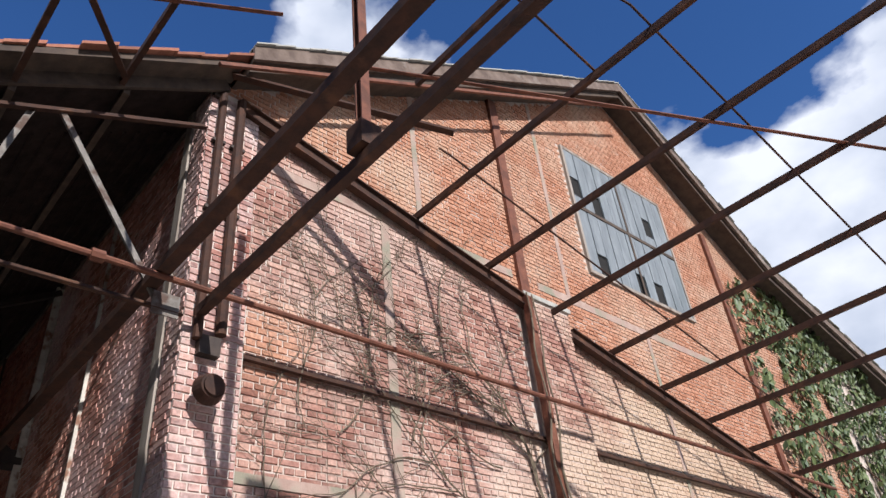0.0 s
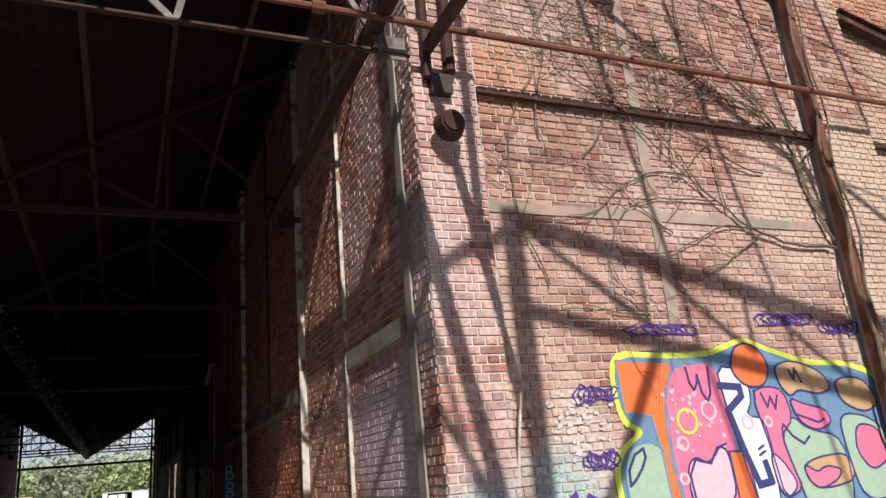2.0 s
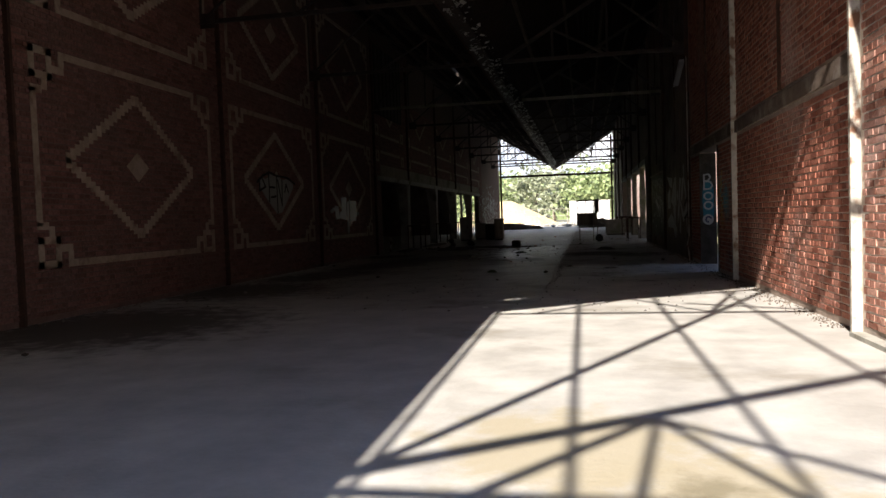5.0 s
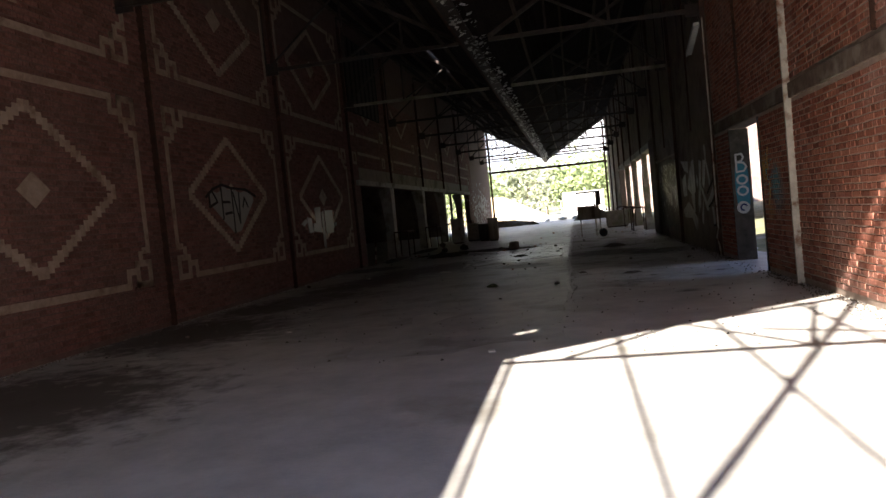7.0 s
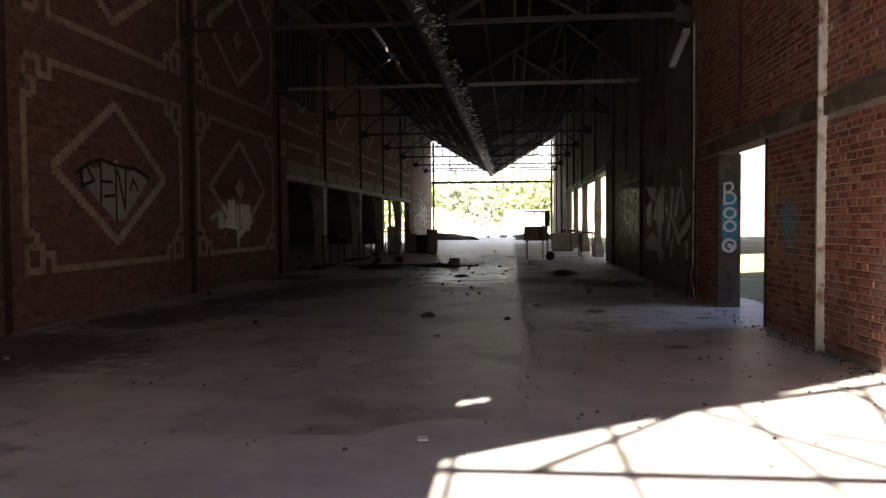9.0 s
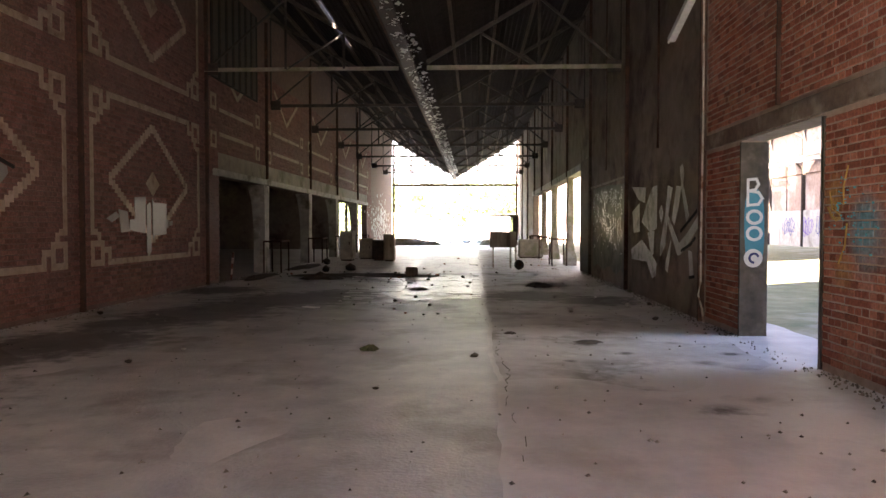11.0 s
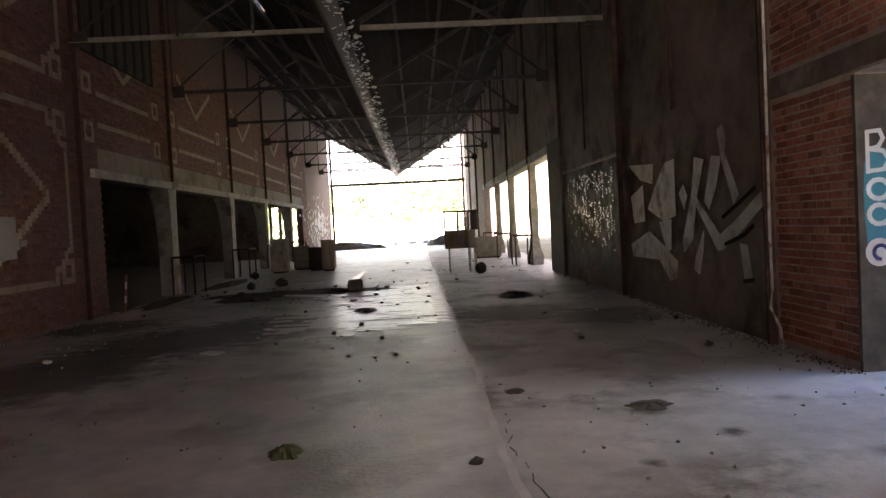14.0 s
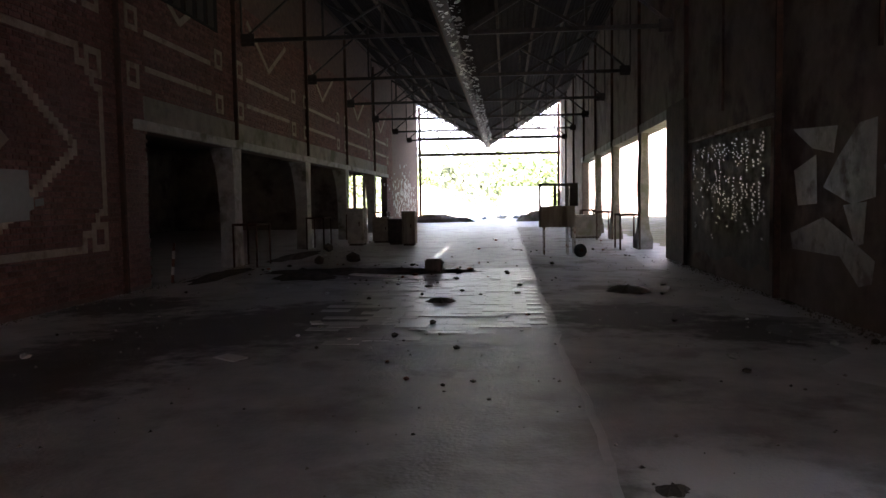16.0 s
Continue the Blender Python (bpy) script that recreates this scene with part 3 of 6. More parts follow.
for y in (40.6, 46.1, 51.1):
    bm = bmesh.new()
    chips = random.Random(int(y))
    levels = [0.0, 0.28, 0.55, 1.1, 1.7, 2.3, 2.9, OH]
    edge = [(0.10 if z < 0.3 else 0.05 if z < 0.6 else 0.0) + chips.uniform(-0.02, 0.02) for z in levels]
    loops = [[bm.verts.new(p) for p in ((XR - 0.03 - g, y - 0.26 - g, z), (XR + 0.19 + g, y - 0.26 - g, z), (XR + 0.19 + g, y + 0.26 + g, z), (XR - 0.03 - g, y + 0.26 + g, z))] for z, g in zip(levels, edge)]
    for la, lb in zip(loops, loops[1:]):
        for k in range(4):
            bm.faces.new((la[k], la[(k + 1) % 4], lb[(k + 1) % 4], lb[k]))
    part("pier", bm, CONCRETE_MOSSY, wall_r, "mossy concrete pier with flared foot")

one_box("timber_leaf", (XR - 0.07, 34.95, 0.02), (XR - 0.01, 36.75, 3.6), TIMBER_DARK, wall_r, "dark timber door leaf fixed against the wall")
for k in range(8):
    one_box("leaf_board", (XR - 0.085, 34.97 + 0.222 * k, 0.04), (XR - 0.07, 35.175 + 0.222 * k, 3.58), TIMBER_DARK, wall_r)

# ---- gable wall of the tall hall ----
gable = empty("wall_gable", "tall weathered brick gable wall in sun", "wall", kind="structure")
RIDGE = (12.9, 14.35)


def gable_top(x):
    if x < RIDGE[0]:
        return 8.65 + (RIDGE[1] - 8.65) * (x - 3.1) / (RIDGE[0] - 3.1)
    if x < 18.0:
        return RIDGE[1] - (x - RIDGE[0]) * 0.68
    return RIDGE[1] - 5.1 * 0.68 - (x - 18.0) * 0.28


GX1 = 24.36
WX0, WX1, WZ0, WZ1 = 10.6, 14.0, 8.6, 11.65
bm = bmesh.new()
prism(bm, [(XR + 0.02, -0.02), (GX1, -0.02), (GX1, gable_top(GX1)), (18.0, gable_top(18.0)), (RIDGE[0], RIDGE[1]), (XR + 0.02, gable_top(XR))], "y", YG + 0.012, YG + 0.36)
part("masonry", bm, MORTAR, gable)
BANDS = [(3.72, 8.2, 3.72, 3.83), (9.5, 16.0, 3.72, 3.83), (3.8, 8.3, 7.62, 7.76), (8.9, 14.6, 7.60, 7.74)]
STRIPS = [(5.66, 5.80, 2.6, 7.6), (6.36, 6.46, 7.76, 10.6), (9.66, 9.76, 7.74, 12.4), (11.9, 12.0, 4.0, 7.6)]


def clear_of_bands(u, z):
    if 8.35 < u < 9.45 and z < 7.15:
        return False
    return z < gable_top(u) - 0.06


def below(u, z):
    return z < lean_z(u) - 0.05 and clear_of_bands(u, z)


def above(u, z):
    return z >= lean_z(u) - 0.05 and clear_of_bands(u, z) and not (WX0 - 0.1 < u < WX1 + 0.1 and WZ0 - 0.1 < z < WZ1 + 0.1)


def on_gable(u, d, z):
    return (u, YG + 0.012 - d, z)


brick_skin("bricks", brick_cells(3.72, 20.0, 0.02, 8.6, below), on_gable, 0.014, BRICK_PALE, gable, 5)
brick_skin("bricks", brick_cells(XR, 20.0, 4.5, 14.3, above), on_gable, 0.014, BRICK_ORANGE, gable, 6)
bm = bmesh.new()
box(bm, XR - 0.05, YG - 0.08, -0.02, 3.70, YG + 0.3, 8.5)
part("corner_pier", bm, MORTAR_PALE, gable)
def on_corner(u, d, z):
    return (u, YG - 0.08 - d, z)


near_c, rest_c = split(brick_cells(XR - 0.05, 3.70, 0.02, 8.45, lambda u, z: True), 3.0, 3.8, 0.0, 5.5)
brick_skin("bricks", rest_c, on_corner, 0.014, BRICK_CORNER, gable, 8)
brick_skin("bricks", brick_cells(YG - 0.08, YG + 0.3, 0.02, 8.45, lambda u, z: True), lambda u, d, z: (XR - 0.05 - d, u, z), 0.014, BRICK_CORNER, gable, 9)
bm = bmesh.new()
box(bm, 8.40, YG - 0.10, -0.02, 9.40, YG + 0.1, 7.25)
part("buttress", bm, MORTAR, gable)
brick_skin("bricks", brick_cells(8.40, 9.40, 0.02, 7.2, lambda u, z: True), lambda u, d, z: (u, YG - 0.10 - d, z), 0.014, BRICK_PALE, gable, 10)
one_box("buttress_cap", (8.34, YG - 0.14, 7.25), (9.46, YG + 0.05, 7.33), CONCRETE_GREY, gable)
for a, b, c, d in BANDS:
    one_box("concrete_band", (a, YG - 0.012, c), (b, YG + 0.05, d), BAND, gable, "grey-green concrete band")
for a, b, c, d in STRIPS:
    one_box("flush_stanchion", (a, YG - 0.010, c), (b, YG + 0.05, d), BAND, gable)
for x, zl, zh in ((8.5, 7.3, 11.7), (15.9, 4.0, 11.6)):
    one_bar("steel_stanchion", (x, YG - 0.03, zl), (x, YG - 0.03, zh), 0.2, 0.08, RUST_RED, gable)
one_bar("steel_stanchion", (8.36, YG - 0.16, 0), (8.36, YG - 0.16, 7.2), 0.12, 0.1, RUST_RED, gable)
one_box("corner_post", (XR - 0.08, YG + 0.34, 0), (XR + 0.02, YG + 0.50, 8.6), TIMBER, gable, "pale split timber corner post")
one_box("corner_post_strip", (XR - 0.05, YG + 0.50, 0), (XR + 0.02, YG + 0.56, 8.6), TIMBER_DARK, gable)

rng = random.Random(11)

# boarded gable window
win = empty("gable_window", "grey boarded gable window with broken boards", "window", kind="structure")
for a, b, nm in (((WX0 - 0.07, WZ0 - 0.07), (WX1 + 0.07, WZ0), "sill"), ((WX0 - 0.07, WZ1), (WX1 + 0.07, WZ1 + 0.07), "head"), ((WX0 - 0.07, WZ0), (WX0, WZ1), "jamb"), ((WX1, WZ0), (WX1 + 0.07, WZ1), "jamb")):
    one_box(nm, (a[0], YG - 0.05, a[1]), (b[0], YG + 0.1, b[1]), TIMBER, win)
# no real opening: a black sheet on the wall plays the dark inside
one_box("window_dark_panel", (WX0, YG - 0.004, WZ0), (WX1, YG + 0.02, WZ1), BLACK, win, "black panel standing in for the dark behind the boards")
NB = 11
bw = (WX1 - WX0) / NB
for k in range(NB):
    xa = WX0 + bw * k + 0.012
    for lo, hi in ((WZ0, (WZ0 + WZ1) / 2 - 0.04), ((WZ0 + WZ1) / 2 + 0.04, WZ1)):
        pieces = [(lo, hi)]
        low = lo < WZ0 + 0.1
        if low and k in (1, 5, 7):
            pieces = [(lo + 0.5, hi)]
        if not low and k in (0, 2, 8):
            pieces = [(lo, lo + 0.25), (lo + 0.75, hi)] if k != 2 else [(lo + 0.55, hi)]
        for za, zb in pieces:
            one_box("board", (xa, YG - 0.035 - 0.006 * (k % 2), za), (xa + bw - 0.02, YG - 0.012, zb), SHEET, win)
one_box("mid_rail", (WX0, YG - 0.055, (WZ0 + WZ1) / 2 - 0.04), (WX1, YG - 0.01, (WZ0 + WZ1) / 2 + 0.04), TIMBER_DARK, win)
one_box("mullion", ((WX0 + WX1) / 2 - 0.03, YG - 0.056, WZ0), ((WX0 + WX1) / 2 + 0.03, YG - 0.04, WZ1), TIMBER_DARK, win)

# roof of the tall hall, its verge and soffit
troof = empty("roof_tall", "tile roof of the tall hall with timber verge boards", "roof", kind="structure")
YV = 6.45
prof = [(3.32, gable_top(3.32) - 0.06), (RIDGE[0], RIDGE[1]), (18.0, gable_top(18.0)), (GX1 + 0.5, gable_top(GX1 + 0.5))]
for i in range(3):
    (xa, za), (xb, zb) = prof[i], prof[i + 1]
    bm = bmesh.new()
    # roof behind the verge is unseen; its gap is set to shape light inside
    prism(bm, [(xa, za), (xb, zb), (xb, zb + 0.16), (xa, za + 0.16)], "y", YV + 0.06, 18.0)
    prism(bm, [(xa, za), (xb, zb), (xb, zb + 0.16), (xa, za + 0.16)], "y", 27.0, 62.0)
    part("slope", bm, TIMBER_DARK, troof)
    bm = bmesh.new()
    prism(bm, [(xa, za + 0.02), (xb, zb + 0.02), (xb, zb + 0.27), (xa, za + 0.27)], "y", YV, YV + 0.055)
    part("verge_board", bm, TIMBER_OLD, troof, "weathered brown verge board")
    bm = bmesh.new()
    prism(bm, [(xa, za - 0.12), (xb, zb - 0.12), (xb, zb), (xa, za)], "y", YV + 0.1, YV + 0.16)
    part("verge_board", bm, TIMBER_DARK, troof)
    bm = bmesh.new()
    n = int(math.hypot(xb - xa, zb - za) / 0.3)
    for k in range(n):
        f, g = k / n, (k + 1.15) / n
        p, q = Vector((xa + (xb - xa) * f, 0, za + (zb - za) * f)), Vector((xa + (xb - xa) * g, 0, za + (zb - za) * g))
        prism(bm, [(p.x, p.z + 0.275), (q.x, q.z + 0.29), (q.x, q.z + 0.315), (p.x, p.z + 0.30)], "y", YV - 0.04 + rng.uniform(-0.02, 0.02), YV + 0.4)
    part("verge_tiles", bm, CONCRETE_GREY, troof, "lichen-grey verge tiles")
one_bar("verge_rail", (2.9, YV + 0.02, gable_top(3.1) - 0.28), (RIDGE[0], YV + 0.02, RIDGE[1] - 0.55), 0.05, 0.05, RUST_RED, troof)

# far sides of the tall hall
hall2 = empty("wall_tall_hall", "inner brick wall of the partly roofed tall hall", "wall", kind="structure")
one_box("masonry", (24.0, YG + 0.36, 0), (24.35, 80.0, 11.0), BRICK_WALL_FAR, hall2)
one_box("masonry", (3.5, 80.0, 0), (24.35, 80.35, 11.0), BRICK_WALL_FAR, hall2)
for y in [31.2 + 6.12 * k for k in range(8)]:
    one_bar("wall_column", (23.9, y, 0), (23.9, y, 8.7), 0.26, 0.22, STEEL_DARK, hall2, "ibeam")
    one_bar("bracket", (23.9, y, 5.6), (23.3, y, 6.25), 0.12, 0.12, STEEL_DARK, hall2)
    one_bar("top_bracket", (23.9, y, 8.0), (22.6, y, 8.8), 0.1, 0.1, STEEL_DARK, hall2)
    one_bar("stud", (23.97, y + 3.06, 2.7), (23.97, y + 3.06, 6.2), 0.06, 0.05, RUST, hall2)
one_bar("crane_beam", (23.4, 14, 6.4), (23.4, 79, 6.4), 0.3, 0.42, CONCRETE_GREY, hall2, "ibeam")
one_bar("eaves_beam", (23.9, 14, 8.8), (23.9, 79, 8.8), 0.2, 0.3, CONCRETE_GREY, hall2)
one_bar("rail", (23.9, 14, 5.4), (23.9, 79, 5.4), 0.08, 0.08, RUST, hall2)
for k in range(14):
    ya = 24.0 + 4.0 * k
    one_box("dado_panel", (23.86, ya, 0), (23.99, ya + 3.93, 2.7), DADO, hall2, "whitewashed dado panel with scribbles")

# ---- left wall ----
wall_l = empty("wall_left", "dark red brick wall with pale ornament and loading openings", "wall", kind="structure")
LO0, LO1, LOH = 31.45, 58.0, 2.80
bm = bmesh.new()
box(bm, XL - T, -14, 0, XL - 0.012, LO0, 8.5)
box(bm, XL - T, LO0, LOH, XL - 0.012, LO1, 8.5)
box(bm, XL - T, LO1, 0, XL - 0.012, YEND, 8.5)
part("masonry", bm, MORTAR_BROWN, wall_l)


def left_zone(u, z):
    return not (u > LO0 - 0.02 and u < LO1 and z < LOH + 0.62)


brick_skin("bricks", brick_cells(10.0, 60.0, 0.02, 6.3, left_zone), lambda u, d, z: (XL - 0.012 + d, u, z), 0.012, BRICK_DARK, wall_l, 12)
one_box("lintel_upper", (XL - 0.01, LO0 - 0.05, LOH + 0.18), (XL + 0.012, LO1, LOH + 0.62), RENDER_GREY, wall_l, "grey cement fascia")
one_box("lintel", (XL - 0.01, LO0 - 0.45, LOH), (XL + 0.09, LO1, LOH + 0.17), CONCRETE_GREY, wall_l, "pale concrete lintel")
LPIERS = (35.8, 42.1, 47.95, 54.2)
for y in LPIERS:
    bm = bmesh.new()
    # foot worn narrow, head splayed under the lintel
    rim = [(0.0, 0.26, -0.34), (0.5, 0.25, -0.33), (1.4, 0.23, -0.34), (2.1, 0.25, -0.38), (2.6, 0.29, -0.46), (LOH, 0.31, -0.52)]
    loops = [[bm.verts.new(p) for p in ((XL + xo, y - hw, z), (XL + 0.03, y - hw, z), (XL + 0.03, y + hw, z), (XL + xo, y + hw, z))] for z, hw, xo in rim]
    for la, lb in zip(loops, loops[1:]):
        for k in range(4):
            bm.faces.new((la[k], la[(k + 1) % 4], lb[(k + 1) % 4], lb[k]))
    part("pier", bm, CONCRETE_GREY, wall_l, "chipped concrete pier")
    one_bar("column_flange", (XL + 0.02, y, LOH + 0.2), (XL + 0.02, y, 8.0), 0.14, 0.05, RUST, wall_l)
for y in (12.9, 18.8, 24.6, 30.5):
    one_bar("column_flange", (XL + 0.012, y, 0), (XL + 0.012, y, 8.0), 0.14, 0.05, RUST, wall_l)
# flat black sheet in place of the shade between the louvres
one_box("louvre_dark_panel", (XL - 0.005, 30.9, 5.3), (XL + 0.02, 34.9, 7.9), BLACK, wall_l)
for k in range(7):
    one_box("louvre", (XL + 0.02, 31.0 + 0.55 * k, 5.35), (XL + 0.05, 31.32 + 0.55 * k, 7.85), STEEL_DARK, wall_l)


def ornament(y0, y1, z0, z1, diamond=True, w=0.11):
    """A pale brick frame with key corners and a diamond, laid into the left wall."""
    d0, d1 = XL - 0.002, XL + 0.012

    def strip(ya, yb, za, zb):
        one_box("ornament_strip", (d0, ya, za), (d1, yb, zb), ORNAMENT, wall_l)
    k = 0.46
    strip(y0 + k + 0.25, y1 - k - 0.25, z1 - w, z1)
    strip(y0 + k + 0.25, y1 - k - 0.25, z0, z0 + w)
    strip(y0, y0 + w, z0 + k + 0.15, z1 - k - 0.15)
    strip(y1 - w, y1, z0 + k + 0.15, z1 - k - 0.15)
    for ys, sy in ((y0, 1), (y1, -1)):
        for zs, sz in ((z0, 1), (z1, -1)):
            for ya, yb, za, zb in ((0, k, 0, w), (0, w, 0, k), (k - w, k, 0, k), (0, k, k - w, k), (k, k + 0.25, k / 2, k / 2 + w), (k + 0.15, k + 0.15 + w, 0, k / 2), (k / 2, k / 2 + w, k, k + 0.15), (0, k / 2, k + 0.1, k + 0.1 + w)):
                strip(min(ys + sy * ya, ys + sy * yb), max(ys + sy * ya, ys + sy * yb), min(zs + sz * za, zs + sz * zb), max(zs + sz * za, zs + sz * zb))
    if diamond:
        yc, zc, ry, rz = (y0 + y1) / 2 - 0.05, (z0 + z1) / 2, (y1 - y0) / 2 - 0.72, (z1 - z0) / 2 - 0.42
        bm = bmesh.new()
        n = 17
        for sy, sz in ((1, 1), (1, -1), (-1, 1), (-1, -1)):
            for i in range(n):
                ya, za = yc + sy * ry * i / n, zc + sz * rz * (1 - i / n)
                yb, zb = yc + sy * ry * (i + 1) / n, zc + sz * rz * (1 - (i + 1) / n)
                box(bm, d0, min(ya, yb), min(za, zb) - 0.05, d1, max(ya, yb), max(za, zb) + 0.05)
        part("diamond", bm, ORNAMENT, wall_l, "pale stepped brick diamond")
        bm = bmesh.new()
        prism(bm, [(yc - 0.32, zc), (yc, zc - 0.25), (yc + 0.32, zc), (yc, zc + 0.25)], "x", d0, d1)
        part("diamond_heart", bm, ORNAMENT, wall_l)


for y0, y1 in ((13.3, 18.35), (19.2, 24.2), (24.95, 30.05)):
    ornament(y0, y1, 0.76, 3.95)
    ornament(y0, y1, 4.52, 7.6)
for y0, y1 in ((30.75, 35.2), (35.9, 41.0), (41.7, 46.9), (47.6, 53.2), (53.9, 58.6)):
    for za in (3.86, 4.50):
        one_box("ornament_strip", (XL - 0.002, y0 + 0.75, za), (XL + 0.012, y1 - 0.75, za + 0.1), ORNAMENT, wall_l)
    for yk in (y0 + 0.1, y1 - 0.5):
        for za in (3.52, 4.5):
            for a, b, c, d in ((0, 0.42, 0, 0.09), (0, 0.09, 0, 0.42), (0.33, 0.42, 0, 0.42), (0, 0.42, 0.33, 0.42)):
                one_box("ornament_strip", (XL - 0.002, yk + a, za + c), (XL + 0.013, yk + b, za + d), ORNAMENT, wall_l)
    yc = (y0 + y1) / 2
    for s in (-1, 1):
        one_bar("ornament_strip", (XL + 0.005, yc, 5.05), (XL + 0.005, yc + s * 1.6, 6.0), 0.13, 0.014, ORNAMENT, wall_l, up=(1, 0, 0))

# dark store behind the left openings
store = empty("side_store", "dark unlit store room behind the openings", "room", kind="structure")
one_box("back_wall", (-20.0, 28.0, 0), (-19.7, 60.0, 4.6), RENDER_DIRTY, store)
one_box("end_wall", (-19.7, 28.0, 0), (XL - T, 28.3, 4.6), RENDER_DIRTY, store)
one_box("end_wall", (-19.7, 59.7, 0), (-9.75, 60.0, 4.6), RENDER_DIRTY, store)
one_box("end_lintel", (-9.75, 59.7, 3.0), (XL - T, 60.0, 4.6), RENDER_DIRTY, store)
for x in (-9.45, -8.9):
    one_box("end_post", (x, 59.75, 0), (x + 0.16, 59.95, 3.0), CONCRETE_GREY, store)
one_box("store_roof", (-20.0, 28.0, 4.6), (XL - T, 60.0, 4.85), TIMBER_DARK, store)

# ---- butterfly roof of the hall ----
YF = 6.9
HOLE = (-1.95, -1.72, 7.95, 8.20)
bm = bmesh.new()
xe = XL - 0.15
def slope_piece(bm, xa, xb, ya, yb):
    prism(bm, [(xa, roof_z(xa)), (xb, roof_z(xb)), (xb, roof_z(xb) + 0.1), (xa, roof_z(xa) + 0.1)], "y", ya, yb)


xr = XR + 0.15
slope_piece(bm, XV, xe, -14, 28.9)
slope_piece(bm, XV, -3.95, 28.9, 33.2)
slope_piece(bm, -4.05, xe, 28.9, 33.2)
slope_piece(bm, XV, xe, 33.2, YEND)
slope_piece(bm, XV, xr, HOLE[3], YEND)
slope_piece(bm, XV, xr, YF, HOLE[2])
slope_piece(bm, XV, HOLE[0], HOLE[2], HOLE[3])
slope_piece(bm, HOLE[1], xr, HOLE[2], HOLE[3])
ceiling = tagged(part("ceiling", bm, TILE_UNDER), "underside of a butterfly tile roof, coloured near black for shade", "ceiling", kind="structure")
bm = bmesh.new()
rng = random.Random(5)
for k in range(19):
    xa = XV + 0.05 + 0.31 * k
    xb = xa + 0.34
    za, zb = roof_z(xa) + 0.205, roof_z(xb) + 0.22
    prism(bm, [(xa, za), (xb, zb), (xb, zb + 0.05), (xa, za + 0.04)], "y", YF - 0.38 + rng.uniform(-0.06, 0.06), YF + 0.4)
part("edge_tiles", bm, TILE, ceiling, "broken row of clay edge tiles")
bm = bmesh.new()
prism(bm, [(XV, roof_z(XV) + 0.11), (XR + 0.15, roof_z(XR + 0.15) + 0.11), (XR + 0.15, roof_z(XR + 0.15) + 0.2), (XV, roof_z(XV) + 0.2)], "y", YF - 0.33, YF + 0.3)
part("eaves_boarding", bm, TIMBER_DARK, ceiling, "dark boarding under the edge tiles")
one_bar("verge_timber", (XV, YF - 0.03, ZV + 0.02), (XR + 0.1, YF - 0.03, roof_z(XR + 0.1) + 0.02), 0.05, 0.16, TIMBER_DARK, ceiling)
# laths and purlins under the tiles
for side in (-1, 1):
    for k in range(1, 6):
        x = XV + side * (k * 1.02)
        if side > 0:
            one_bar("purlin", (x, YF, roof_z(x) - 0.07), (x, YEND, roof_z(x) - 0.07), 0.07, 0.13, TIMBER_DARK, ceiling)
        else:
            one_bar("purlin", (x, 2.0, roof_z(x) - 0.07), (x, YEND, roof_z(x) - 0.07), 0.07, 0.13, TIMBER_DARK, ceiling)
bm = bmesh.new()
for side in (-1, 1):
    for k in range(36):
        x = XV + side * (0.2 + k * 0.155)
        if abs(x - XV) < 5.5:
            bar(bm, (x, 7.8, roof_z(x) - 0.015), (x, YEND, roof_z(x) - 0.015), 0.03, 0.025)
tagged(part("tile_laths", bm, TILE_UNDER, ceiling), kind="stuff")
# valley gutter, its flaking lining
one_box("gutter", (XV - 0.22, -14, ZV - 0.1), (XV + 0.10, YEND, ZV - 0.02), STEEL_DARK, ceiling)
one_box("gutter_edge", (XV - 0.24, -14, ZV - 0.12), (XV - 0.2, YEND, ZV + 0.06), RUST, ceiling)
bm = bmesh.new()
rng = random.Random(8)
for k in range(900):
    y = rng.uniform(17, 66)
    x = XV + rng.uniform(-0.1, 0.3)
    s = rng.uniform(0.02, 0.075)
    c = Vector((x, y, ZV - 0.13 - rng.uniform(0, 0.03) + max(0, x - XV) * 0.6))
    tilt = Euler((rng.uniform(-0.9, 0.5), rng.uniform(-0.4, 0.4), rng.uniform(0, 3))).to_matrix()
    v = [bm.verts.new(c + tilt @ Vector(q)) for q in ((-s, -s * 0.5, 0), (s, -s * 0.6, 0), (s * 0.8, s * 0.5, 0), (-s * 0.9, s * 0.6, 0))]
    bm.faces.new(v)
tagged(part("gutter_flakes", bm, FLAKE, ceiling, "flaking pale gutter lining"), kind="stuff")

